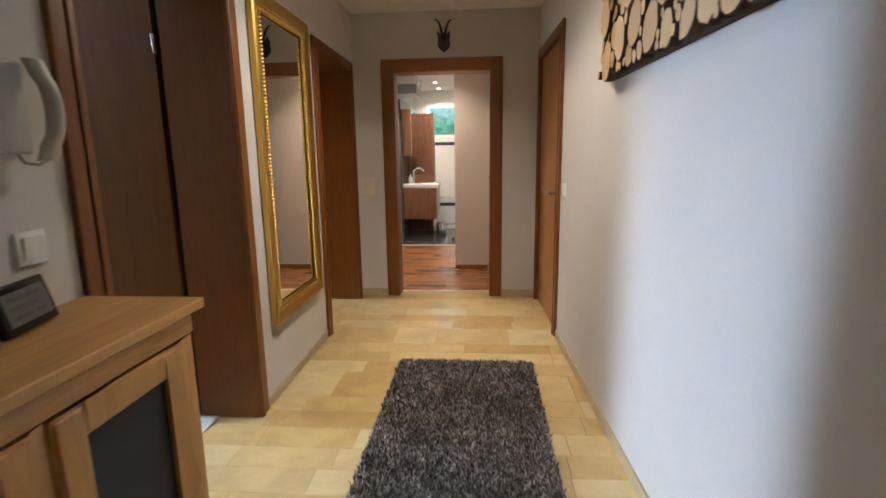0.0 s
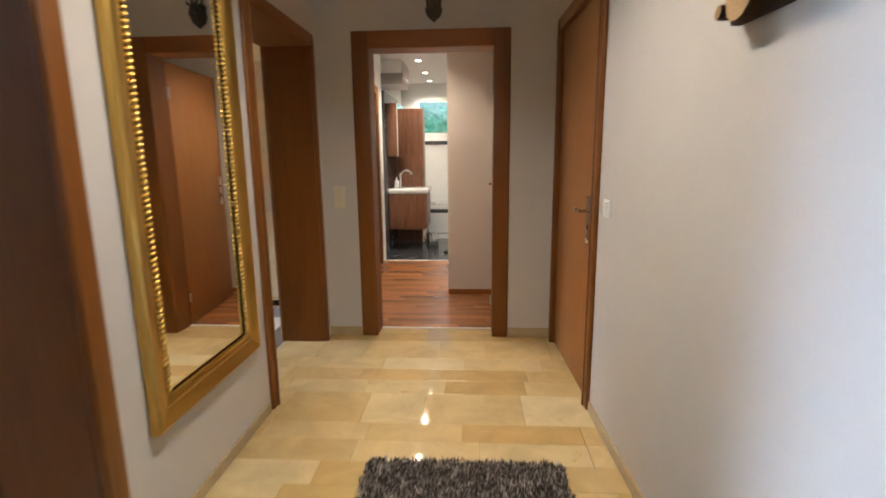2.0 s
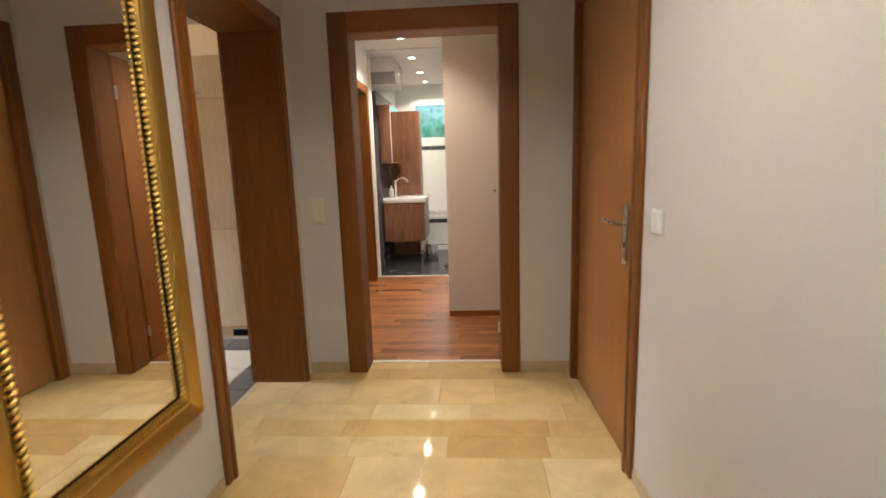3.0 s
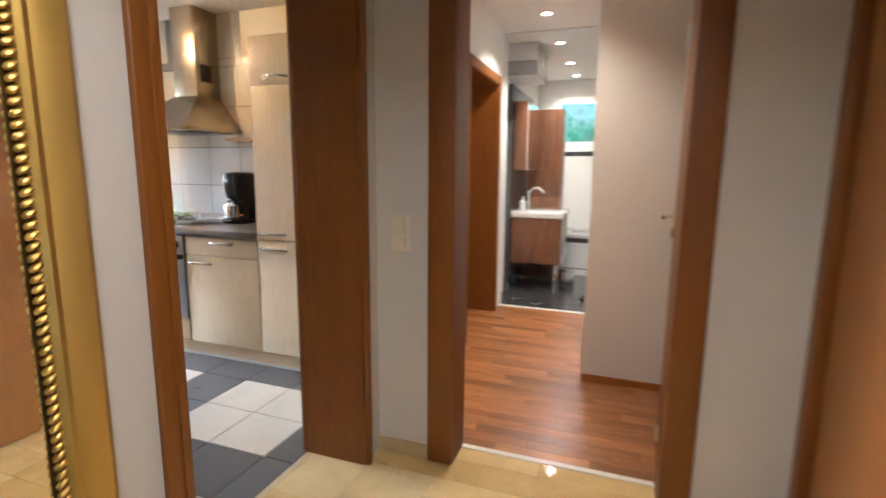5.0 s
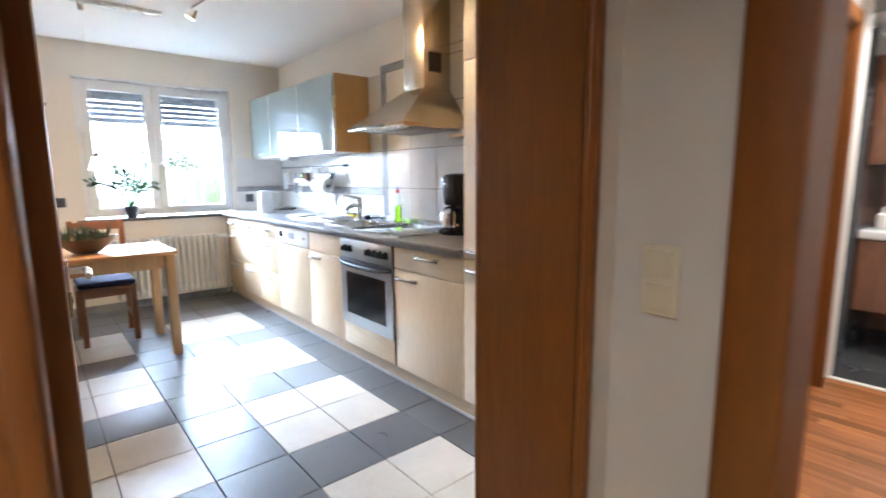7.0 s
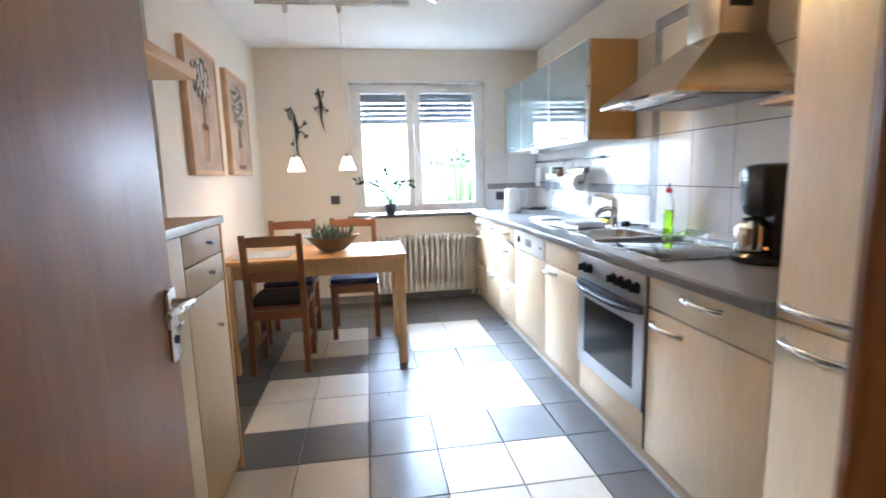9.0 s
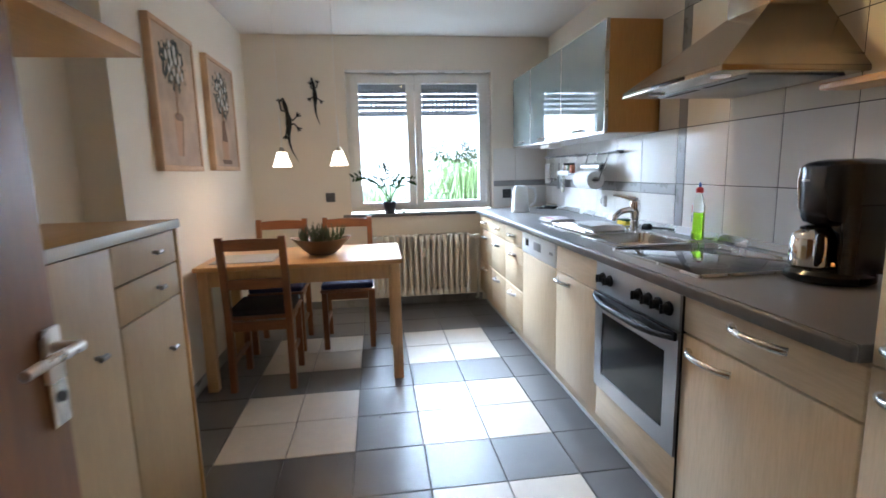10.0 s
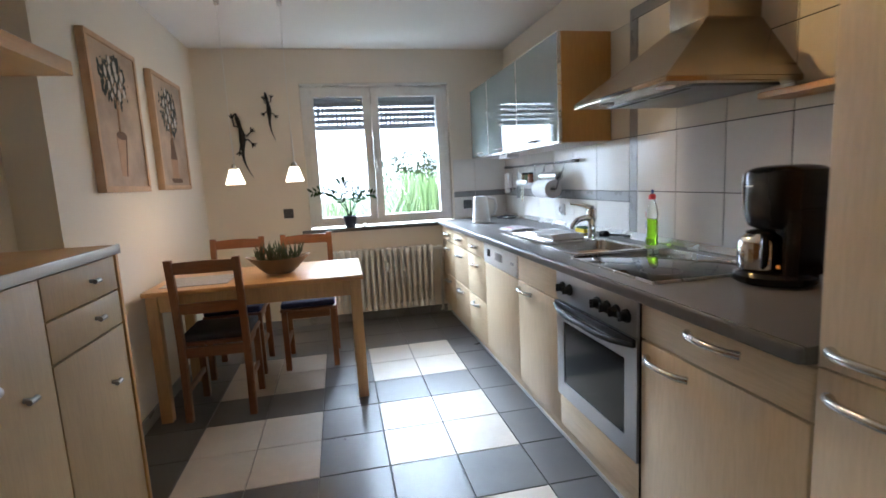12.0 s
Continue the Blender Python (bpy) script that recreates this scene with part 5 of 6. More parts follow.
lathe(bm, [(0.016, 1.093), (0.017, 1.110), (0.011, 1.118), (0.0, 1.119)], (SX, SY, 0), 18)
cap = part("cap", bm, paint("red_plastic", (0.55, 0.02, 0.02), 0.35), so)
bm = B()
lathe(bm, [(0.006, 1.119), (0.006, 1.128), (0.009, 1.13), (0.002, 1.142)], (SX, SY, 0), 12)
part("nozzle", bm, paint("blue_plastic", (0.03, 0.06, 0.30), 0.35), cap)
bm = B()
secs = []
for z in (0.91, 1.045):
    secs.append([((SX + (0.0350 + o) * math.cos(a)), SY + 0.7 * (0.0350 + o) * math.sin(a), z) for o, rng_a in ((0.0004, (200, 262)), (-0.0004, (262, 200))) for a in [radians(rng_a[0] + (rng_a[1] - rng_a[0]) * k / 6) for k in range(7)]])
loft(bm, secs)
lab = part("sticker", bm, paint("white_sticker", (0.72, 0.74, 0.80), 0.4), so, "white label with red and blue marks")
for z0, z1, c, nm in ((1.0, 1.035, (0.55, 0.08, 0.05), "red_print"), (0.955, 0.985, (0.04, 0.08, 0.35), "blue_print")):
    bm = B()
    secs = []
    for z in (z0, z1):
        secs.append([((SX + (0.0358 + o) * math.cos(a)), SY + 0.7 * (0.0358 + o) * math.sin(a), z) for o, rng_a in ((0.0006, (210, 250)), (-0.0002, (250, 210))) for a in [radians(rng_a[0] + (rng_a[1] - rng_a[0]) * k / 6) for k in range(7)]])
    loft(bm, secs)
    part("print", bm, paint(nm, c, 0.4), lab)

# kettle
ke = thing("kettle", (-5.10, 4.83, 0.871), "white plastic electric kettle on the worktop", "kettle")
bm = B()
lathe(bm, [(0.072, 0.871), (0.076, 0.875), (0.074, 0.892), (0.0, 0.893)], (-5.10, 4.83, 0), 28)
part("base", bm, M_CERAMIC_W, ke)
bm = B()
lathe(bm, [(0.070, 0.894), (0.071, 0.93), (0.062, 1.03), (0.055, 1.075), (0.050, 1.085), (0.0, 1.092)], (-5.10, 4.83, 0), 28)
part("body", bm, M_CERAMIC_W, ke)
bm = B()
tube(bm, [(-5.07, 4.885, 1.075), (-5.05, 4.935, 1.06), (-5.045, 4.945, 1.0), (-5.05, 4.93, 0.94), (-5.06, 4.90, 0.925)], [0.012, 0.013, 0.012, 0.012, 0.010], 10)
part("handle", bm, M_CERAMIC_W, ke)
bm = B()
loft(bm, [[(-5.125, 4.765, 1.05), (-5.105, 4.765, 1.05), (-5.105, 4.785, 1.02), (-5.125, 4.785, 1.02)], [(-5.135, 4.745, 1.082), (-5.115, 4.740, 1.082), (-5.10, 4.785, 1.075), (-5.125, 4.79, 1.075)]])
part("spout", bm, M_CERAMIC_W, ke)

# utensil rail with hooks and what hangs from it
ra = thing("utensil_rail", (-4.85, 5.2, 1.31), "dark metal utensil rail with hooks under the cabinets", "rail")
part("bar", tube(B(), [(-5.54, 5.20, 1.315), (-4.16, 5.20, 1.315)], 0.008, 12), M_DARKMETAL, ra)
for xx in (-5.5, -4.85, -4.2):
    part("bracket", box(xx - 0.012, xx + 0.012, 5.19, 5.248, 1.305, 1.327, bev=0.003), M_DARKMETAL, ra)
hooks = (-5.42, -5.28, -5.14, -4.97, -4.80, -4.62, -4.46, -4.30)
for xx in hooks:
    bm = B()
    tube(bm, [(xx, 5.20, 1.325), (xx, 5.188, 1.318), (xx, 5.187, 1.285), (xx + 0.004, 5.19, 1.265), (xx + 0.006, 5.178, 1.255), (xx + 0.006, 5.166, 1.265)], 0.0025, 6)
    part("hook", bm, M_SATIN, ra)


def hung(name, bm, mat, label, cat):
    return solid(name, bm, mat, label, cat)


bm = B()
bx(bm, -5.47, -5.37, 5.17, 5.182, 1.09, 1.262, bev=0.006)
hung("cutting_board", bm, M_WHITE, "small white board hanging on the rail", "board")
bm = B()
tube(bm, [(-5.28, 5.175, 1.262), (-5.28, 5.175, 1.14)], 0.004, 8)
lathe(bm, [(0.0, 0), (0.02, 0.004), (0.034, 0.02), (0.036, 0.032), (0.033, 0.03), (0.0, 0.01)], (-5.28, 5.165, 1.105), 16)
hung("ladle", bm, M_SATIN, "steel ladle hanging on the rail", "ladle")
bm = B()
tube(bm, [(-5.14, 5.175, 1.262), (-5.14, 5.175, 1.15)], 0.004, 8)
bx(bm, -5.175, -5.105, 5.172, 5.178, 1.05, 1.15, bev=0.002)
hung("spatula", bm, M_DARKMETAL, "dark metal spatula hanging on the rail", "spatula")
bm = B()
tube(bm, [(-5.05, 5.175, 1.262), (-5.05, 5.175, 1.12), (-5.045, 5.172, 1.02)], [0.005, 0.006, 0.009], 8)
tube(bm, [(-5.02, 5.175, 1.26), (-5.02, 5.175, 1.10), (-5.025, 5.172, 1.03)], [0.004, 0.004, 0.008], 8)
hung("kitchen_tongs", bm, M_SATIN, "steel tongs hanging on the rail", "tongs")
cr = thing("spice_rack", (-4.93, 5.19, 1.15), "small white hanging rack with jars", "rack")
part("tray", box(-5.03, -4.80, 5.12, 5.235, 1.165, 1.178, bev=0.002), M_WHITE, cr)
part("front_lip", box(-5.03, -4.80, 5.116, 5.121, 1.165, 1.20, bev=0.001), M_WHITE, cr)
for dx in (-5.02, -4.81):
    part("hanger", tube(B(), [(dx, 5.19, 1.178), (dx, 5.19, 1.30), (dx, 5.2, 1.325)], 0.0025, 6), M_SATIN, cr)
for k, xx in enumerate((-4.99, -4.93, -4.86)):
    j = thing("spice_jar", (xx, 5.175, 1.179), "small glass jar with dark lid on the rack", "jar", "jars on the hanging rack")
    bm = B()
    lathe(bm, [(0.021, 1.179), (0.022, 1.183), (0.022, 1.235), (0.017, 1.243)], (xx, 5.175, 0), 16)
    part("glass", bm, paint("herb_jar", [(0.20, 0.13, 0.06), (0.10, 0.12, 0.05), (0.30, 0.10, 0.05)][k], 0.2, coat=0.8), j)
    bm = B()
    lathe(bm, [(0.020, 1.243), (0.020, 1.258), (0.0, 1.26)], (xx, 5.175, 0), 16)
    part("lid", bm, M_BLACK, j)
pr = thing("paper_roll_holder", (-4.44, 5.13, 1.14), "paper towel and foil rolls on a wall holder", "holder")


def roll(name, x0, x1, y, z, r, core, mat):
    bm = B()
    lathe(bm, [(core, x0), (r, x0), (r, x1), (core, x1)], (0, 0, 0), 28, close=True)
    bm.transform(Matrix.Translation((0, y, z)) @ pose(0, 0, 0, 0, 90, 0))
    return part(name, bm, mat, pr)


roll("paper_roll", -4.60, -4.36, 5.135, 1.135, 0.062, 0.022, M_PAPER)
roll("foil_roll", -4.62, -4.33, 5.165, 1.222, 0.030, 0.016, M_SATIN)
bm = B()
for xx in (-4.635, -4.315):
    tube(bm, [(xx, 5.2, 1.315), (xx, 5.19, 1.27), (xx, 5.165, 1.222), (xx, 5.135, 1.135)], 0.004, 8)
tube(bm, [(-4.635, 5.135, 1.135), (-4.315, 5.135, 1.135)], 0.006, 8)
tube(bm, [(-4.635, 5.165, 1.222), (-4.315, 5.165, 1.222)], 0.005, 8)
part("wire_frame", bm, M_DARKMETAL, pr)

switch_plate("wall_socket", "white and grey socket on the tiled wall", pose(-4.445, 5.2405, 0.985, 0, 0, 180), 1, M_WHITE, False)
M_SOCK = paint("anthracite_plastic", (0.06, 0.06, 0.065), 0.4)
switch_plate("wall_socket", "dark grey wall socket beside the window", pose(-5.64, 3.255, 1.012, 0, 0, -90), 1, M_SOCK, False)
switch_plate("wall_socket", "dark grey socket behind the kettle", pose(-5.6305, 4.86, 1.0, 0, 0, -90), 1, M_SOCK, False)

# things lying on the worktop
bm = B()
rngf = random.Random(2)


def folded(bm, x0, x1, y0, y1, z, layers, t, rngf):
    for k in range(layers):
        d = rngf.uniform(-0.008, 0.008)
        n = 8
        top, bot = [], []
        secs = []
        for i in range(n + 1):
            x = x0 + d + (x1 - x0) * i / n
            w = 0.004 * math.sin(i * 1.7 + k) + (0.006 * math.sin(i * 0.9) if k == layers - 1 else 0)
            zz = z + k * t
            secs.append([(x, y0 + d, zz + 0.001), (x, y1 + d, zz + 0.001 + w * 0.4), (x, y1 + d, zz + t + w * 0.4), (x, (y0 + y1) / 2, zz + t + 0.003 + w * 0.5), (x, y0 + d, zz + t)])
        loft(bm, secs)
    return bm


solid("tea_towel", folded(B(), -3.90, -3.66, 4.80, 4.98, 0.881, 3, 0.009, rngf), M_CLOTH, "folded pale tea towel on the drainer", "towel")
pp = thing("newspaper", (-4.36, 4.86, 0.871), "folded magazine and papers on the worktop", "newspaper")
part("sheets", folded(B(), -4.47, -4.25, 4.78, 4.94, 0.871, 3, 0.005, rngf), paint("printed_paper", (0.62, 0.58, 0.58), 0.7, vary=0.25, scale=18), pp)
part("headline", box(-4.44, -4.30, 4.80, 4.83, 0.8895, 0.8900), paint("pink_print", (0.55, 0.25, 0.28), 0.7), pp, smooth=False)
sp = thing("sponge", (-3.93, 5.13, 0.877), "yellow sponge with dark green scouring side", "sponge")
part("foam", box(-3.98, -3.87, 5.10, 5.165, 0.8775, 0.902, bev=0.006), paint("yellow_foam", (0.72, 0.55, 0.05), 0.95, vary=0.15, scale=60, bump=0.9), sp)
part("scourer", box(-3.98, -3.87, 5.10, 5.165, 0.9025, 0.910, bev=0.003), paint("green_scourer", (0.05, 0.11, 0.05), 0.95, bump=0.9), sp)
solid("dish_brush", tube(tube(B(), [(-3.70, 5.15, 0.885), (-3.60, 5.17, 0.89), (-3.52, 5.18, 0.892)], [0.006, 0.007, 0.006], 8), [(-3.74, 5.145, 0.882), (-3.70, 5.15, 0.885)], 0.022, 12), M_BLACK, "dark dish brush behind the tap", "brush")
bm = B()
for k in range(5):
    tube(bm, [(-5.36 + k * 0.03, 5.06 + 0.02 * (k % 3), 0.878 + 0.006 * k), (-5.20 + k * 0.02, 5.16 - 0.03 * (k % 2), 0.880 + 0.005 * k)], 0.006, 8)
solid("cable_bundle", bm, M_BLACK, "dark cables and odds and ends in the corner", "cables")

# ---------------------------------------------------------------- table things
bo = thing("table_bowl", (-4.24, 3.31, 0.728), "boat shaped brown bowl planted with spiky succulents", "bowl")
M_BOWL = paint("brown_stoneware", (0.17, 0.12, 0.085), 0.5, vary=0.2, scale=12)
bm = B()
prof = [(0.045, 0.0), (0.07, 0.004), (0.10, 0.03), (0.135, 0.065), (0.165, 0.095), (0.158, 0.095), (0.128, 0.066), (0.09, 0.034), (0.0, 0.02)]
rings = []
for r, z in prof:
    rings.append([(-4.24 + 0.62 * r * math.cos(a), 3.31 + 1.12 * r * math.sin(a), 0.7285 + z + 0.018 * (r / 0.165) ** 2 * abs(math.sin(a)) ** 2) for a in [2 * math.pi * k / 36 for k in range(36)]])
loft(bm, rings)
part("bowl", bm, M_BOWL, bo)
bm = B()
lathe(bm, [(0.0, 0.074), (0.06, 0.073), (0.125, 0.065)], (-4.24, 3.31, 0.7285), 24, sx=0.62, sy=1.12)
part("gravel", bm, paint("pale_gravel", (0.33, 0.29, 0.24), 0.95, vary=0.5, scale=90, bump=1.0), bo)
M_SUCC = paint("grey_green_leaf", (0.065, 0.095, 0.045), 0.5, vary=0.35, scale=14)
rngp = random.Random(9)
for c in range(5):
    cy = 3.21 + 0.05 * c
    bm = B()
    for k in range(16):
        a, tilt, L = rngp.uniform(0, 6.28), rngp.uniform(0.1, 0.75), rngp.uniform(0.07, 0.14)
        b0 = Vector((-4.24 + rngp.uniform(-0.025, 0.025), cy + rngp.uniform(-0.015, 0.015), 0.80))
        d = Vector((math.cos(a) * math.sin(tilt), math.sin(a) * math.sin(tilt), math.cos(tilt)))
        tube(bm, [b0, b0 + d * L * 0.5, b0 + d * L * 0.85 + Vector((0, 0, -0.003)), b0 + d * L], [0.005, 0.0045, 0.003, 0.0005], 5)
    tagged(part("succulent", bm, M_SUCC, bo, "spiky grey green succulent"), kind="stuff")
pm = thing("placemat", (-4.20, 2.86, 0.728), "striped grey placemat on the table", "placemat")
part("mat", box(-4.36, -4.06, 2.70, 3.05, 0.7285, 0.7315), paint("mat_cloth", (0.33, 0.31, 0.30), 0.9, vary=0.1, grain=300, bump=0.5), pm, smooth=False)
for k in range(9):
    part("stripe", box(-4.35 + k * 0.033, -4.338 + k * 0.033, 2.705, 3.045, 0.7316, 0.7322), M_CLOTH, pm, smooth=False)

# ---------------------------------------------------------------- lamps of the kitchen
tr = thing("pendant_lamp", (-4.37, 3.39, ZK), "two small glass pendants on a ceiling track, lit", "lamp")
part("track", box(-4.385, -4.355, 2.90, 3.90, ZK - 0.035, ZK - 0.001, bev=0.004), M_SATIN, tr)
M_SHADE = glow("lit_opal_glass", (1.0, 0.80, 0.55), 9.0)
for py in (3.09, 3.435):
    part("adapter", cyl(B(), (-4.37, py, ZK - 0.035), (-4.37, py, ZK - 0.085), 0.018, 0.014, 16), M_SATIN, tr)
    part("cable", tube(B(), [(-4.37, py, ZK - 0.08), (-4.37, py, 1.56)], 0.0018, 6), M_WHITE, tr)
    part("counterweight", tube(B(), [(-4.37, py, 1.57), (-4.37, py + 0.004, 1.44), (-4.37, py, 1.385)], 0.005, 8), M_WHITE, tr)
    part("lampholder", cyl(B(), (-4.37, py, 1.39), (-4.37, py, 1.358), 0.010, 0.022, 16), M_SATIN, tr)
    bm = B()
    lathe(bm, [(0.027, 1.36), (0.056, 1.272), (0.053, 1.272), (0.024, 1.357)], (-4.37, py, 0), 28, close=True)
    part("shade", bm, M_SHADE, tr, "lit opal glass shade")
    point_lamp("pendant_light", (-4.37, py, 1.285), 4.0, (1.0, 0.62, 0.30), 0.03)
cl = thing("ceiling_spotlight", (-3.7, 4.07, ZK), "chrome ceiling bar with two lit spotlights", "lamp")
part("bar", tube(B(), [(-4.10, 4.035, ZK - 0.012), (-3.32, 4.11, ZK - 0.012)], 0.010, 10), M_CHROME, cl)
for (sx, sy, tx, ty) in ((-4.05, 4.03, -4.4, 3.6), (-3.38, 4.11, -2.2, 4.9)):
    part("stem", tube(B(), [(sx, sy, ZK - 0.01), (sx, sy, ZK - 0.05)], 0.006, 8), M_CHROME, cl)
    d = (Vector((tx, ty, 1.5)) - Vector((sx, sy, 2.31))).normalized()
    p0 = Vector((sx, sy, ZK - 0.065))
    hdm = part("head", tube(B(), [p0 - d * 0.03, p0 + d * 0.005, p0 + d * 0.035], [0.018, 0.026, 0.034], 18), M_CHROME, cl)
    part("bulb", tube(B(), [p0 + d * 0.0352, p0 + d * 0.040], [0.031, 0.022], 18), glow("halogen_glass", (1.0, 0.85, 0.62), 25.0) if sx < -4 else bpy.data.materials["halogen_glass"], hdm, "lit halogen bulb")
    spot_lamp("spotlight_light", p0 + d * 0.05, (tx, ty, 1.5), 18 if sx < -4 else 58, (1.0, 0.62, 0.26), 130, 0.04, 0.9)

# ---------------------------------------------------------------- wall ornaments, one plain mesh each
M_IRON = paint("dark_patina_metal", (0.020, 0.022, 0.024), 0.45, vary=0.3, scale=30, metal=0.4)


def lizard(name, label, head, tail, bend, s, feet):
    """A flat metal lizard on the window wall; points are (y, z)."""
    X = -5.628
    bm = B()
    h, t = Vector(head), Vector(tail)
    pts, rad = [], []
    side = Vector((-(t - h).y, (t - h).x)).normalized()
    for i in range(15):
        k = i / 14
        p = h + (t - h) * k + side * bend * math.sin(2.2 * math.pi * k) * (0.3 + k)
        pts.append((X, p.x, p.y))
        rad.append(s * [0.006, 0.012, 0.015, 0.011, 0.016, 0.020, 0.020, 0.015, 0.010, 0.009, 0.0075, 0.005, 0.004, 0.003, 0.001][i])
    tube(bm, pts, rad, 10)
    for (k, ey, ez, fy, fz) in feet:
        a = pts[k]
        tube(bm, [a, (X, a[1] + ey, a[2] + ez), (X, a[1] + fy, a[2] + fz)], [0.007 * s, 0.0055 * s, 0.005 * s], 7)
        for q in (-1, 0, 1):
            dv = Vector((fy - ey, fz - ez)).normalized()
            dv = Vector((dv.x * math.cos(q * 0.7) - dv.y * math.sin(q * 0.7), dv.x * math.sin(q * 0.7) + dv.y * math.cos(q * 0.7)))
            tube(bm, [(X, a[1] + fy, a[2] + fz), (X, a[1] + fy + dv.x * 0.028 * s, a[2] + fz + dv.y * 0.028 * s)], [0.006 * s, 0.004 * s], 6)
    return solid(name, bm, M_IRON, label, "wall ornament")


lizard("lizard_ornament", "large dark metal lizard on the cream wall", (2.905, 1.865), (2.985, 1.33), 0.022, 1.25, [(3, -0.045, 0.01, -0.055, 0.075), (4, 0.04, -0.035, 0.075, 0.0), (6, 0.045, 0.015, 0.075, -0.02), (6, -0.02, -0.04, -0.03, -0.085)])
lizard("lizard_ornament", "small dark metal lizard on the cream wall", (3.155, 2.03), (3.20, 1.63), 0.012, 0.95, [(3, -0.022, -0.006, -0.028, 0.03), (3, 0.025, 0.008, 0.03, 0.04), (6, -0.022, 0.012, -0.04, 0.0), (6, 0.025, 0.0, 0.045, -0.02)])

# two canvas pictures of potted flowers on the south wall
M_CANVAS = paint("rose_canvas", (0.60, 0.40, 0.25), 0.8, vary=0.18, scale=9, grain=350, bump=0.4)
M_CANVAS_IN = paint("beige_canvas", (0.50, 0.37, 0.265), 0.8, vary=0.38, scale=4, grain=350, bump=0.4)
M_PLEAF = paint("painted_leaf", (0.035, 0.045, 0.038), 0.8, vary=0.4, scale=40)
M_PFLOWER = paint("painted_flower", (0.66, 0.62, 0.55), 0.8, vary=0.15, scale=40)
M_PPOT = paint("painted_pot", (0.44, 0.27, 0.165), 0.8, vary=0.15, scale=20)
M_PDARK = paint("painted_shadow", (0.16, 0.09, 0.055), 0.8, vary=0.2, scale=20)


def disc(bm, x, z, r, y, k=10, sq=1.0):
    """A flat dab facing +y."""
    vs = [bm.verts.new((x + r * math.cos(2 * math.pi * i / k), y, z + sq * r * math.sin(2 * math.pi * i / k))) for i in range(k)]
    bm.faces.new(vs)


def picture(x0, x1, z0, z1, label, seed, pot):
    y = 2.60
    c = thing("canvas_picture", ((x0 + x1) / 2, y, z0), label, "picture", "flower pictures on the kitchen wall")
    part("canvas", box(x0, x1, y + 0.001, y + 0.032, z0, z1, bev=0.003), M_CANVAS, c)
    w = x1 - x0
    part("ground", box(x0 + 0.03, x1 - 0.03, y + 0.0321, y + 0.0326, z0 + 0.03, z1 - 0.03), M_CANVAS_IN, c, smooth=False)
    r = random.Random(seed)
    xc, zc = (x0 + x1) / 2 + 0.02, z1 - (0.185 if pot else 0.215)
    for a, b, c0, c1 in ((x0, x1, z1 - 0.028, z1), (x0, x1, z0, z0 + 0.028), (x0, x0 + 0.028, z0 + 0.0285, z1 - 0.0285), (x1 - 0.028, x1, z0 + 0.0285, z1 - 0.0285)):
        part("frame_bar", box(a, b, y + 0.0322, y + 0.040, c0, c1, bev=0.003), M_CANVAS, c)
    bm = B()
    for k in range(230):
        a, q = r.uniform(0, 6.28), math.sqrt(r.random()) * 0.125 * r.uniform(0.75, 1.1)
        disc(bm, xc + (1.25 if pot else 1.35) * q * math.cos(a), zc + (1.0 if pot else 1.25) * q * math.sin(a), r.uniform(0.005, 0.014), y + 0.0330 + 0.00001 * k, 6, r.uniform(0.5, 2.4))
    part("leaves", bm, M_PLEAF, c, smooth=False)
    bm = B()
    for k in range(13):
        a, q = 2.4 * k, math.sqrt((k + 0.5) / 13) * 0.10
        disc(bm, xc + 1.2 * q * math.cos(a), zc + (1.0 if pot else 1.3) * q * math.sin(a), r.uniform(0.012, 0.021), y + 0.0356 + 0.00004 * k, 9, r.uniform(1.1, 1.9))
    part("blossoms", bm, M_PFLOWER, c, smooth=False)

    def dab(outline, d):
        bm = B()
        loft(bm, [[(xc - h, y + d, z0 + z), (xc + w, y + d, z0 + z), (xc + w, y + d + 0.0004, z0 + z), (xc - h, y + d + 0.0004, z0 + z)] for h, w, z in outline])
        return bm

    if pot:
        part("painted_vase", dab(((0.070, 0.055, 0.29), (0.030, 0.050, 0.08)), 0.0330), M_PPOT, c, smooth=False)
        part("painted_shadow", dab(((0.070, -0.056, 0.29), (0.018, -0.004, 0.08)), 0.0336), M_PDARK, c, smooth=False)
    else:
        part("painted_vase", dab(((0.030, 0.030, 0.33), (0.055, 0.050, 0.24), (0.070, 0.065, 0.20)), 0.0330), M_PDARK, c, smooth=False)
        part("painted_vase", dab(((0.070, 0.065, 0.199), (0.060, 0.055, 0.12), (0.075, 0.070, 0.075)), 0.0330), M_PPOT, c, smooth=False)
        part("painted_shadow", dab(((0.12, 0.10, 0.074), (0.13, 0.07, 0.045)), 0.0330), M_PDARK, c, smooth=False)
    bm = B()
    disc(bm, xc - 0.008, z0 + (0.285 if pot else 0.335), 0.062 if pot else 0.024, y + 0.0340, 14, 0.35)
    part("painted_soil", bm, M_PDARK, c, smooth=False)
    bm = B()
    for k in range(3):
        tube(bm, [(xc + 0.006 * k, y + 0.0338, z0 + 0.29), (xc + 0.012 * (k - 1), y + 0.0338, zc - 0.08)], 0.0010, 4)
    part("painted_stem", bm, M_PPOT, c)


picture(-4.335, -3.765, 1.255, 1.995, "canvas picture of white flowers over a tall pot", 4, True)
picture(-5.145, -4.565, 1.26, 1.99, "canvas picture of white flowers in a dark vase", 8, False)
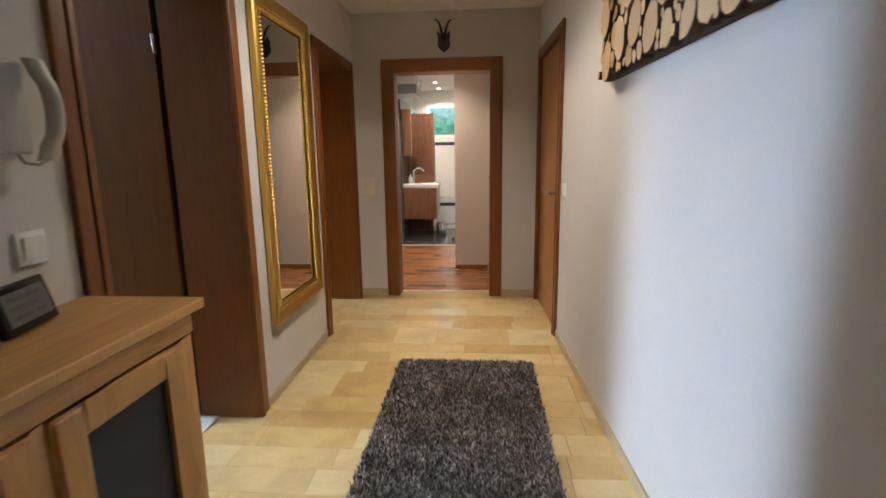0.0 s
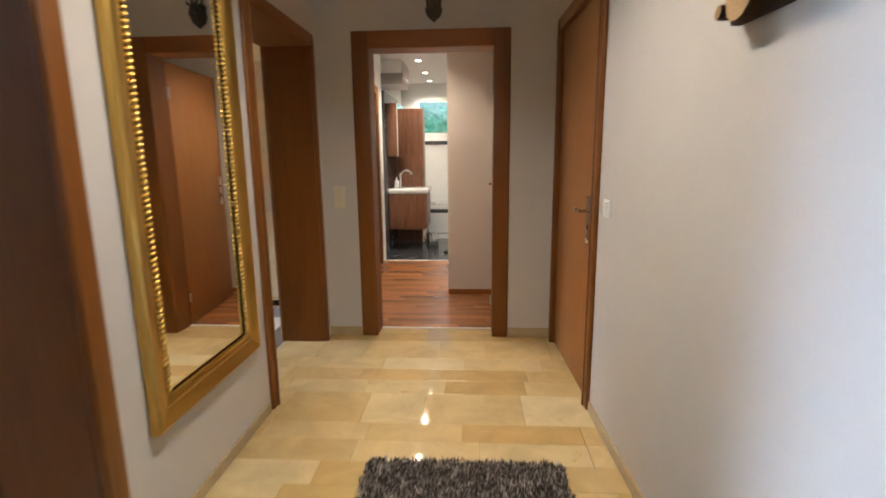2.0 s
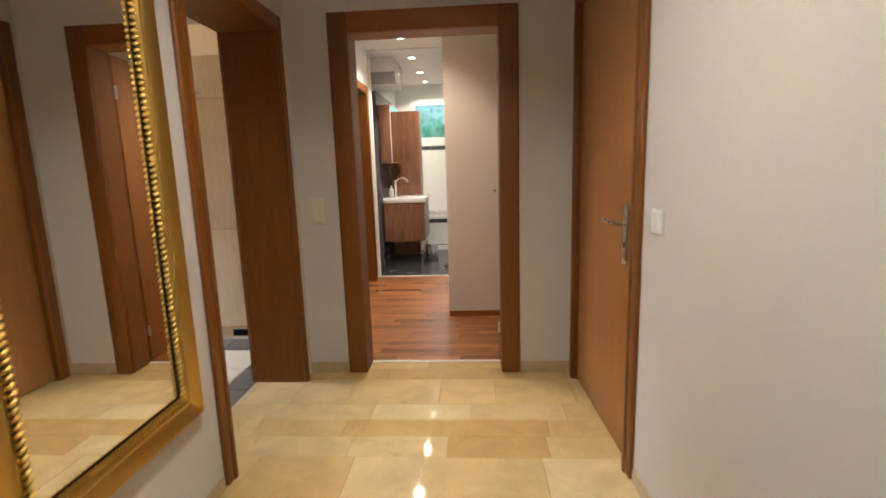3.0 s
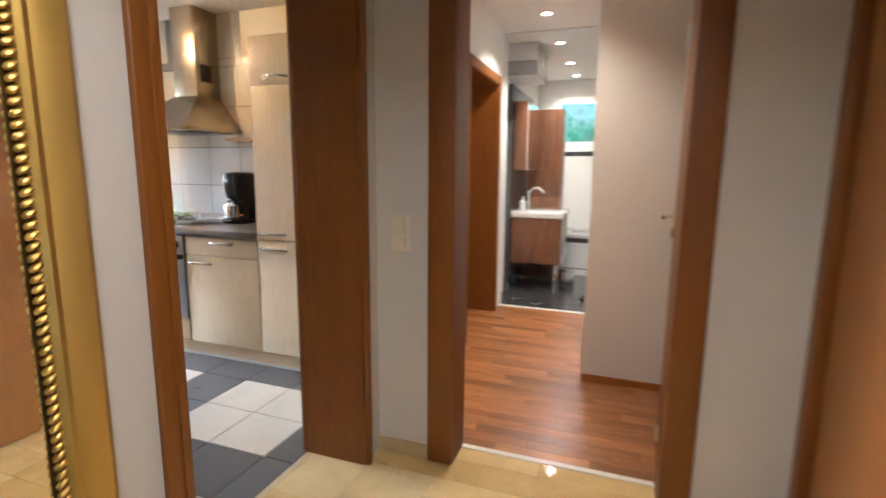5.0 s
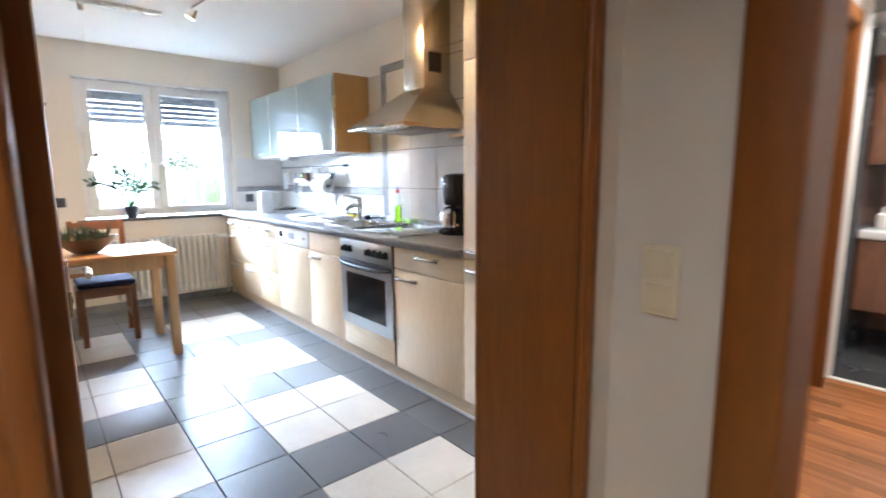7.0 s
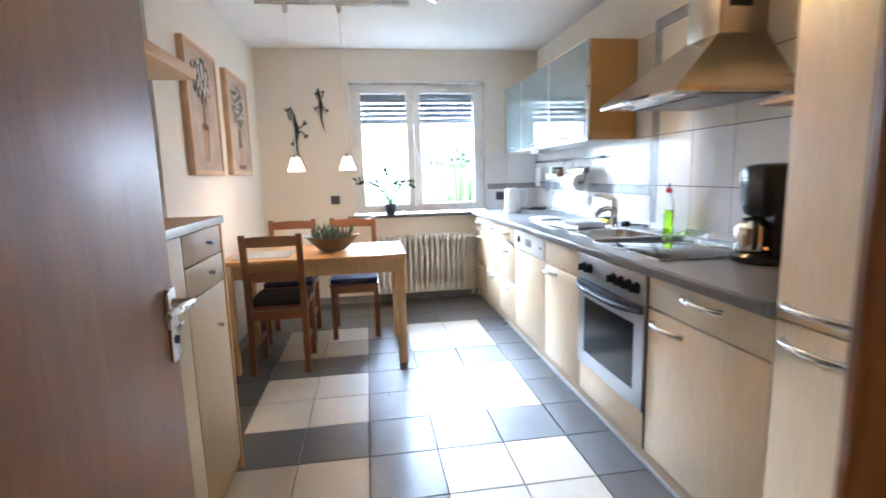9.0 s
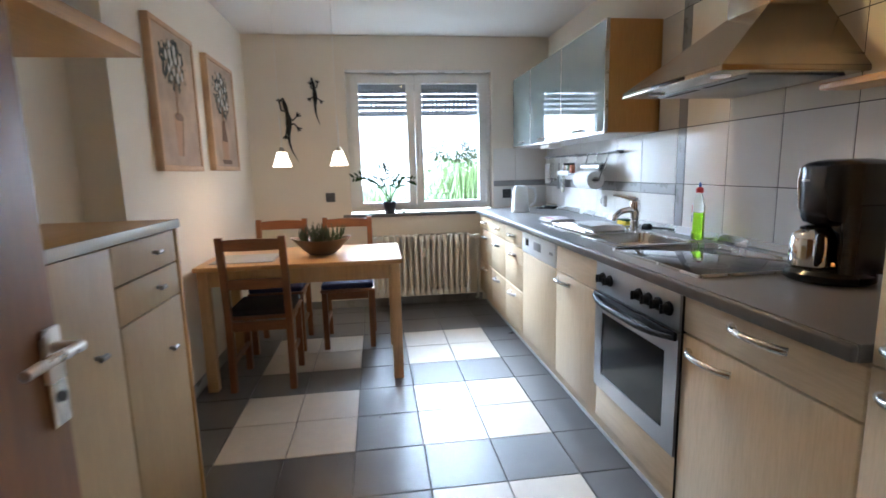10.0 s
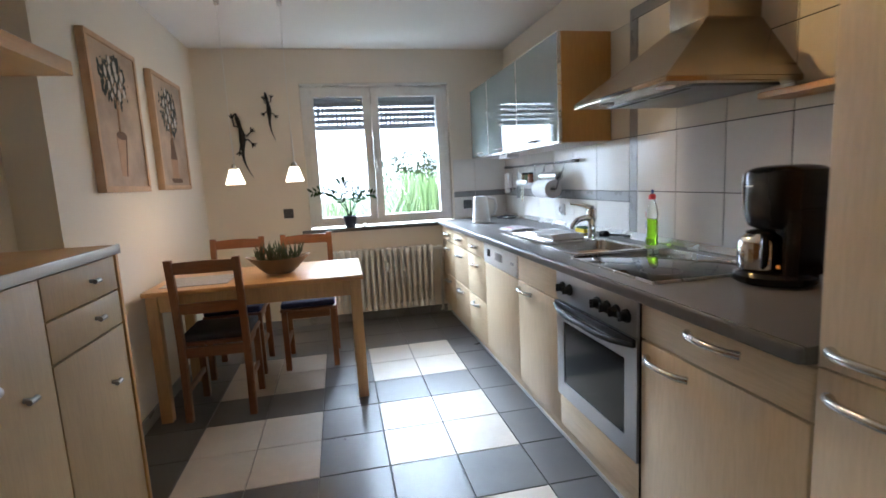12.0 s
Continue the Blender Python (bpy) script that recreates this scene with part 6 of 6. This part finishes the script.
cn = solid("white_canister", lathe(B(), [(0.05, 1.084), (0.052, 1.09), (0.052, 1.21), (0.046, 1.222), (0.0, 1.225)], (-2.33, 2.66, 0), 24), M_CERAMIC, "white canister on the sideboard", "canister")

# zamioculcas on the sill
zp = thing("potted_plant", (-5.64, 3.775, 0.853), "potted plant with glossy leaves on the window sill", "plant")
bm = B()
lathe(bm, [(0.042, 0.853), (0.060, 0.955), (0.062, 0.96), (0.056, 0.96), (0.054, 0.95), (0.0, 0.945)], (-5.635, 3.775, 0), 24)
part("pot", bm, paint("dark_blue_pot", (0.015, 0.018, 0.035), 0.35), zp)
M_LEAF = paint("glossy_leaf", (0.022, 0.060, 0.018), 0.25, vary=0.35, scale=12, coat=0.3)
stems = [((0.0, -0.30, 0.235), 0.10), ((0.01, -0.06, 0.33), 0.06), ((-0.02, 0.02, 0.30), 0.02), ((0.0, 0.21, 0.20), 0.07), ((0.02, 0.10, 0.23), 0.03), ((0.0, -0.14, 0.22), 0.04)]
rngp = random.Random(12)
for (ex, ey, ez), arch in stems:
    p0, p3 = Vector((-5.635 + rngp.uniform(-0.02, 0.02), 3.775 + rngp.uniform(-0.02, 0.02), 0.945)), Vector((-5.60 + ex, 3.775 + ey, 0.945 + ez))
    pts = [p0 + (p3 - p0) * k + Vector((0, 0, arch * math.sin(math.pi * k))) for k in [i / 9 for i in range(10)]]
    bm = tube(B(), pts, [0.0055 - 0.0004 * i for i in range(10)], 7)
    st = part("stem", bm, M_LEAF, zp)
    bm = B()
    for i in range(4, 10):
        d = (pts[i] - pts[i - 1]).normalized()
        s = d.cross(Vector((1, 0, 0))).normalized()
        for q in (-1, 1):
            v = (s * q + d * 0.8 + Vector((rngp.uniform(-0.5, 0.5), 0, 0))).normalized()
            L = rngp.uniform(0.045, 0.065)
            u = v.cross(Vector((0.8, 0.3, 0.5))).normalized() * L * 0.20
            a = pts[i]
            vs = [bm.verts.new(x) for x in (a, a + v * L * 0.35 + u, a + v * L * 0.75 + u * 0.8, a + v * L, a + v * L * 0.75 - u * 0.8, a + v * L * 0.35 - u)]
            bm.faces.new(vs)
    part("frond", bm, M_LEAF, st, smooth=False)
go = solid("glass_ornament", blob(B(), (-5.63, 3.90, 0.873), 0.025, 0.025, 0.02), M_GLASS, "small glass ornament on the sill", "ornament")

KITCHEN = [ob for ob in scene.objects if ob.parent is None and ob not in before_kitchen]

# ---------------------------------------------------------------- bathroom
va = thing("vanity_unit", (-0.65, 7.5, 0), "walnut bathroom vanity with white basin top on legs", "vanity")
part("cabinet", box(-0.90, -0.415, 7.19, 7.84, 0.30, 0.775, bev=0.002), M_WALNUT, va)
for z0, z1 in ((0.305, 0.535), (0.540, 0.77)):
    part("drawer", box(-0.414, -0.396, 7.195, 7.835, z0, z1, bev=0.002), M_WALNUT, va)
part("basin", box(-0.905, -0.37, 7.17, 7.86, 0.777, 0.845, bev=0.02, seg=3), M_CERAMIC, va, "white ceramic basin")
for ly in (7.24, 7.79):
    part("leg", box(-0.455, -0.42, ly - 0.018, ly + 0.018, 0, 0.299, bev=0.002), M_CHROME, va)
bt = thing("basin_tap", (-0.76, 7.45, 0.845), "tall chrome basin tap", "tap")
bm = B()
lathe(bm, [(0.025, 0.846), (0.022, 0.86), (0.02, 1.02), (0.022, 1.05), (0.0, 1.055)], (-0.78, 7.45, 0), 18)
part("body", bm, M_CHROME, bt)
part("spout", tube(B(), [(-0.78, 7.45, 1.02), (-0.73, 7.45, 1.075), (-0.67, 7.45, 1.08), (-0.625, 7.45, 1.045), (-0.62, 7.45, 1.02)], 0.014, 12), M_CHROME, bt)
sd = solid("soap_dispenser", lathe(B(), [(0.03, 0.846), (0.032, 0.85), (0.032, 0.94), (0.012, 0.955), (0.010, 0.99), (0.0, 0.995)], (-0.80, 7.27, 0), 18), M_WHITE, "white soap dispenser on the basin", "dispenser")
mc = thing("mirror_cabinet", (-0.84, 7.5, 1.26), "walnut mirror cabinet over the basin", "cabinet")
part("body", box(-0.90, -0.765, 7.19, 7.84, 1.27, 1.95, bev=0.002), M_WALNUT, mc)
part("mirror_door", box(-0.7645, -0.756, 7.195, 7.835, 1.272, 1.948, bev=0.001), M_MIRROR, mc, "mirrored door", smooth=False)
tc = thing("tall_bath_cabinet", (-0.72, 8.1, 0), "tall walnut bathroom cabinet", "cabinet")
part("body", box(-0.945, -0.50, 7.968, 8.24, 0.0, 1.95, bev=0.002), M_WALNUT, tc)
for z0, z1 in ((0.02, 0.95), (0.955, 1.945)):
    part("door", box(-0.943, -0.502, 7.95, 7.967, z0, z1, bev=0.002), M_WALNUT, tc)
structure("wall_lining_bathroom", box(-0.948, -0.906, 7.10, 8.30, 0.0, 2.10), M_BATH_TILE, "anthracite tiled strip behind the basin")
eb = thing("extractor_box", (-0.75, 7.1, 2.1), "grey and steel extractor box below the ceiling", "extractor")
part("box", box(-0.945, -0.64, 6.90, 7.45, 2.14, 2.425), paint("white_box", (0.75, 0.75, 0.74), 0.5), eb, smooth=False)
part("grille", box(-0.945, -0.63, 6.885, 6.899, 2.14, 2.27, bev=0.002), M_STRIP, eb)
part("side_panel", box(-0.639, -0.628, 6.90, 7.45, 2.14, 2.40, bev=0.002), M_STEEL, eb)
tu2 = thing("bathtub", (0.3, 8.6, 0), "white built-in bathtub with dark border strip", "bathtub")
part("apron", box(-0.497, 1.296, 8.25, 8.30, 0.0, 0.46), M_CERAMIC, tu2, smooth=False)
part("border_strip", box(-0.497, 1.296, 8.243, 8.249, 0.40, 0.455), M_BATH_TILE, tu2, smooth=False)
part("plinth_joint", box(-0.497, 1.296, 8.2445, 8.2495, 0.075, 0.085), M_BATH_TILE, tu2, smooth=False)
bm = B()
for a in ((-0.497, 1.296, 8.235, 8.32), (-0.497, 1.296, 8.87, 8.945), (-0.497, -0.40, 8.32, 8.87), (1.20, 1.296, 8.32, 8.87)):
    bx(bm, *a, 0.462, 0.515, bev=0.008)
bx(bm, -0.40, 1.20, 8.32, 8.87, 0.10, 0.13)
part("rim", bm, M_CERAMIC, tu2)
bn = solid("waste_bin", lathe(B(), [(0.075, 0.0), (0.078, 0.005), (0.078, 0.20), (0.07, 0.215), (0.0, 0.225)], (-0.33, 7.42, 0), 24), M_STEEL, "steel pedal bin beside the vanity", "bin")
solid("bathroom_scale", box(-0.16, 0.12, 7.0, 7.28, 0.0005, 0.03, bev=0.01), M_BLACK, "dark bathroom scale on the tiles", "scale")
wb = thing("window_2", (-0.4, 9.0, 1.56), "white framed bathroom window with rippled glass", "window", kind="structure")
bm = panel_wall(B(), "y", 8.96, 9.03, -0.738, -0.052, 1.562, 2.218, [(-0.655, -0.135, 1.645, 2.135)])
part("window_frame", bm, M_PVC, wb, smooth=False)
pane = part("pane", box(-0.656, -0.134, 8.99, 8.998, 1.644, 2.136), glass("rippled_glass", (0.75, 0.97, 0.93), 0.12), wb, smooth=False)
pane.visible_shadow = False
bm = B()
bx(bm, -0.715, -0.69, 8.95, 8.96, 1.80, 1.90, bev=0.002)
tube(bm, [(-0.70, 8.952, 1.86), (-0.70, 8.93, 1.86), (-0.70, 8.928, 1.78)], 0.008, 8)
part("window_handle", bm, M_PVC, wb)
structure("trim_bathroom", box(-0.95, 1.3, 8.938, 8.95, 1.455, 1.515), M_BATH_TILE, "dark border strip under the bathroom window")
M_SPOT = glow("lit_spot_glass", (1.0, 0.86, 0.66), 22.0)
for sy in (4.6, 6.1, 7.0, 7.9, 8.65):
    cs = thing("ceiling_spot", (-0.45, sy, ZH), "small recessed ceiling spot, lit", "lamp", "recessed spots in passage and bathroom")
    bm = B()
    lathe(bm, [(0.033, ZH - 0.006), (0.046, ZH - 0.006), (0.046, ZH), (0.033, ZH)], (-0.45, sy, 0), 24, close=True)
    part("ring", bm, M_CHROME, cs)
    bm = B()
    lathe(bm, [(0.0, ZH - 0.001), (0.032, ZH - 0.001), (0.032, ZH - 0.004), (0.0, ZH - 0.004)], (-0.45, sy, 0), 20)
    part("glass", bm, M_SPOT, cs, "lit spot glass")

# ---------------------------------------------------------------- garden outside the windows
def leaf_mat(name, a, b):
    m, n, l, p = mat_new(name)
    g = n.new("ShaderNodeNewGeometry")
    l.new(ramp(n, l, g.outputs["Random Per Island"], [(0, a), (1, b)]), p.inputs["Base Color"])
    p.inputs["Roughness"].default_value = 0.55
    return m


ground = structure("ground", box(-400, 400, -400, 400, -0.75, -0.6), paint("lawn", (0.10, 0.14, 0.06), 0.9, vary=0.4, scale=3, grain=60, bump=0.8, world_space=True), "lawn outside the house")


M_SKY = glow("bright_overcast", (0.80, 0.90, 1.0), 32.0, (0, 0, 0))
structure("backdrop", box(-70.2, -70, -70, 80, -0.6, 60), M_SKY, "bright overcast sky beyond the garden")


def scatter_leaves(name, label, centre, size, count, lmin, lmax, mat, seed, blades=False):
    r = np.random.RandomState(seed)
    verts, faces = [], []
    lobes = [(r.uniform(-0.6, 0.6, 3) * size, r.uniform(0.25, 0.5)) for _ in range(14)]
    for i in range(count):
        if blades:
            a, q = r.uniform(0, 6.28), math.sqrt(r.uniform()) * 0.35
            b0 = np.array(centre) + np.array((q * math.cos(a), q * math.sin(a), 0)) * size
            out = np.array((math.cos(a + r.uniform(-0.6, 0.6)), math.sin(a + r.uniform(-0.6, 0.6)), 0)) * size * r.uniform(0.1, 0.9)
            hgt = r.uniform(0.5, 1.0) * size[2]
            w = np.array((-out[1], out[0], 0)) / (np.linalg.norm(out) + 1e-6) * r.uniform(lmin, lmax)
            pts = [b0, b0 + out * 0.35 + (0, 0, hgt * 0.7), b0 + out * 0.75 + (0, 0, hgt), b0 + out * 1.15 + (0, 0, hgt * 0.8)]
            k = len(verts)
            for j, p in enumerate(pts):
                f = (1, 0.9, 0.6, 0.1)[j]
                verts += [tuple(p - w * f), tuple(p + w * f)]
            faces += [(k + 2 * j, k + 2 * j + 1, k + 2 * j + 3, k + 2 * j + 2) for j in range(3)]
        else:
            c, q = lobes[r.randint(len(lobes))]
            d = r.normal(size=3)
            d /= np.linalg.norm(d)
            p = np.array(centre) + c + d * q * size * r.uniform(0.6, 1.0)
            u, v = r.normal(size=3), r.normal(size=3)
            u /= np.linalg.norm(u)
            v -= u * v.dot(u)
            v /= np.linalg.norm(v)
            L = r.uniform(lmin, lmax)
            k = len(verts)
            verts += [tuple(p), tuple(p + u * L * 0.5 + v * L * 0.3), tuple(p + u * L), tuple(p + u * L * 0.5 - v * L * 0.3)]
            faces.append((k, k + 1, k + 2, k + 3))
    me = bpy.data.meshes.new(name)
    me.from_pydata(verts, [], faces)
    me.materials.append(mat)
    return tagged(new(name, me), label, "plants", kind="stuff")


scatter_leaves("ornamental_grass", "arching ornamental grass outside the window", (-8.4, 5.0, -0.6), np.array((0.8, 0.9, 2.0)), 1800, 0.006, 0.012, leaf_mat("grass_blade", (0.13, 0.20, 0.075), (0.27, 0.36, 0.16)), 3, True)
scatter_leaves("ornamental_grass", "low ornamental grass outside the window", (-9.0, 3.4, -0.6), np.array((0.9, 1.0, 1.6)), 900, 0.006, 0.012, bpy.data.materials["grass_blade"], 4, True)
scatter_leaves("shrubs", "leafy shrubs beyond the kitchen window", (-12.5, 5.6, 0.7), np.array((1.3, 1.9, 1.5)), 9000, 0.05, 0.10, leaf_mat("shrub_leaf", (0.10, 0.15, 0.07), (0.20, 0.27, 0.13)), 5)
scatter_leaves("shrubs", "leafy hedge outside the bathroom window", (-0.3, 11.2, 1.2), np.array((1.6, 0.6, 1.6)), 6000, 0.05, 0.10, leaf_mat("hedge_leaf", (0.02, 0.10, 0.06), (0.05, 0.20, 0.11)), 6)

# ---------------------------------------------------------------- tiles and planks, piece by piece
def slab_mesh(name, w, h, t, bev, mat):
    return finish(box(-w / 2, w / 2, -h / 2, h / 2, -t, 0, bev=bev, seg=1), name, mat)


def piece(name, me, parent, m):
    ob = new(name, me)
    ob.parent = parent
    ob.matrix_world = m
    return ob


def floor_piece(name, cache, key, parent, x0, x1, y0, y1, mat, t=0.011, bev=0.0012, z=0.0):
    k = (key, round(x1 - x0, 3), round(y1 - y0, 3))
    if k not in cache:
        cache[k] = slab_mesh(name, x1 - x0, y1 - y0, t, bev, mat)
    return piece(name, cache[k], parent, pose((x0 + x1) / 2, (y0 + y1) / 2, z))


CACHE = {}
# kitchen floor: squares of four beige tiles in a grey field
J = 0.0025
PX, PY = 0.318, 0.304
xs = [-3.225 + PX * k for k in range(-8, 8)]
ys = [2.907 + PY * k for k in range(-2, 8)]
for i, x in enumerate(xs):
    for j, y in enumerate(ys):
        x0, x1, y0, y1 = max(x, -5.64) + J, min(x + PX, -1.162) - J, max(y, 2.44) + J, min(y + PY, 4.66) - J
        if x1 - x0 < 0.02 or y1 - y0 < 0.02:
            continue
        beige = (round((x + 3.225) / PX) % 3) in (1, 2) and (round((y - 2.907) / PY) % 3) in (0, 1) and y < 4.35 and x > -5.40
        floor_piece("tile", CACHE, "kb" if beige else "kd", FLOOR_KITCHEN, x0, x1, y0, y1, M_KT_BEIGE if beige else M_KT_DARK)
# hall floor: rows of stone slabs of uneven length
rng = random.Random(7)
y = -2.2
rows_y = []
while y < 4.135:
    h = rng.choice((0.148, 0.162, 0.30, 0.152))
    rows_y.append((y, min(y + h, 4.135)))
    y += h
for y0, y1 in rows_y:
    x = -1.09 + rng.uniform(-0.3, 0.0)
    while x < 1.2:
        w = rng.choice((0.44, 0.5, 0.55, 0.47)) if y1 - y0 < 0.25 else rng.choice((0.3, 0.42, 0.5))
        a, b = max(x, -1.09), min(x + w, 1.2)
        if b - a > 0.01 and y1 - y0 > 0.01:
            floor_piece("stone_slab", CACHE, "h%d" % rng.randrange(3), FLOOR_HALL, a + 0.0007, b - 0.0007, y0 + 0.0007, y1 - 0.0007, M_STONE, bev=0.0006, z=0.0)
        x += w
# passage parquet: staves along x
rng = random.Random(11)
y = 4.165
while y < 6.55:
    x = -1.12 + rng.uniform(-0.35, 0)
    while x < 1.2:
        w = rng.choice((0.38, 0.42, 0.46, 0.5))
        a, b = max(x, -1.12), min(x + w, 1.2)
        if b - a > 0.01 and not (y > 5.2 and a > 0.1):
            floor_piece("stave", CACHE, "p", FLOOR_PASSAGE, a + 0.0004, b - 0.0004, y + 0.0004, min(y + 0.0698, 6.55), M_PLANK, bev=0.0006)
        x += w
    y += 0.07
# bathroom floor tiles
for i in range(8):
    for j in range(8):
        x0, y0 = -0.95 + 0.3 * i, 6.59 + 0.3 * j
        if x0 < 1.28 and y0 < 8.9:
            floor_piece("tile", CACHE, "b", FLOOR_BATH, x0 + 0.002, min(x0 + 0.3, 1.3) - 0.002, y0 + 0.002, min(y0 + 0.3, 8.95) - 0.002, M_BATH_TILE)
# kitchen wall tiles, 0.30 m grid, and the grey border strips
TILE_WALL = bpy.data.objects["wall_kitchen_north"]
TILE_WEST = bpy.data.objects["wall_kitchen_west"]


def wall_piece(name, key, parent, x0, x1, z0, z1, mat, y=5.249, t=0.008):
    k = (key, round(x1 - x0, 3), round(z1 - z0, 3))
    if k not in CACHE:
        CACHE[k] = slab_mesh(name, x1 - x0, z1 - z0, t, 0.0012, mat)
    return piece(name, CACHE[k], parent, Matrix.Translation(((x0 + x1) / 2, y - t, (z0 + z1) / 2)) @ pose(0, 0, 0, 90, 0, 0))


G = 0.002
for x0, x1, z0, z1 in ((-5.638, -3.806, 0.875, 1.413), (-3.806, -1.972, 0.875, 2.0), (-3.62, -2.02, 2.0, 2.06), (-3.30, -2.59, 2.06, 2.378)):
    ob = new("grout_bed", finish(box(x0, x1, 5.2432, 5.2495, z0, z1), "grout_bed", M_GROUT_D))
    ob.parent = TILE_WALL
cols = [(-2.34, -1.97), (-2.642, -2.34), (-2.945, -2.642), (-3.245, -2.945), (-3.55, -3.245)]
rows_full = [(0.875, 1.125), (1.125, 1.413), (1.413, 1.71), (1.71, 2.0), (2.0, 2.06), (2.06, 2.378)]
for x0, x1 in cols:
    for z0, z1 in rows_full:
        if z0 >= 2.0 and not (-3.25 < x0 and x1 < -2.6):
            continue
        wall_piece("tile", "u" if z0 > 1.4 else "w", TILE_WALL, x0 + G, x1 - G, z0 + G, z1 - G, M_WT_WARM_LIT if z0 > 1.4 else M_WT)
left = [(-3.968, -3.62), (-4.27, -3.968), (-4.57, -4.27), (-4.87, -4.57), (-5.17, -4.87), (-5.47, -5.17), (-5.638, -5.47)]
for x0, x1 in left:
    for z0, z1 in ((0.875, 1.066), (1.123, 1.413)):
        wall_piece("tile", "w", TILE_WALL, x0 + G, x1 - G, z0 + G, z1 - G, M_WT)
    wall_piece("border_tile", "s", TILE_WALL, x0 + G, x1 - G, 1.066 + G, 1.123 - G, M_STRIP)
for z0, z1 in ((1.413, 1.71), (1.71, 2.0)):
    wall_piece("tile", "u", TILE_WALL, -3.805 + G, -3.62 - G, z0 + G, z1 - G, M_WT_WARM_LIT)
for z0, z1 in ((0.875, 1.125), (1.125, 1.413), (1.413, 1.71), (1.71, 2.0)):
    wall_piece("border_tile", "s", TILE_WALL, -3.62 + G, -3.55 - G, z0 + G, z1 - G, M_STRIP)
wall_piece("border_tile", "s", TILE_WALL, -3.62, -3.30, 2.0 + G, 2.06, M_STRIP)
wall_piece("border_tile", "s", TILE_WALL, -3.30, -3.245 - G, 2.0 + G, 2.378, M_STRIP)
wall_piece("border_tile", "s", TILE_WALL, -2.642 + G, -2.59, 2.0 + G, 2.378, M_STRIP)
wall_piece("border_tile", "s", TILE_WALL, -2.59, -2.02, 2.0 + G, 2.06, M_STRIP)
for y0, y1 in ((4.735, 4.94), (4.94, 5.238)):
    for z0, z1, mt, nm in ((0.875, 1.066, M_WT, "tile"), (1.066, 1.123, M_STRIP, "border_tile"), (1.123, 1.413, M_WT, "tile")):
        k = ("ww" + nm, round(y1 - y0, 3), round(z1 - z0, 3))
        if k not in CACHE:
            CACHE[k] = slab_mesh(nm, y1 - y0 - 2 * G, z1 - z0 - 2 * G, 0.008, 0.0012, mt)
        piece(nm, CACHE[k], TILE_WEST, Matrix.Translation((-5.631, (y0 + y1) / 2, (z0 + z1) / 2)) @ pose(0, 0, 0, 90, 0, 90))

# the kitchen, drawn on its own grid, is set against the hall
KITCHEN += [ob for ob in scene.objects if ob.parent is None and (ob.name.startswith(("window_1", "window_sill", "window_trim", "roller_shutter", "ceiling_kitchen", "floor_kitchen", "baseboard_kitchen"))
            or ob.name in ("wall_kitchen_south", "wall_kitchen_niche", "wall_kitchen_north", "wall_kitchen_west"))]
for ob in KITCHEN:
    ob.matrix_world = pose(0.07, -0.06, 0) @ ob.matrix_basis
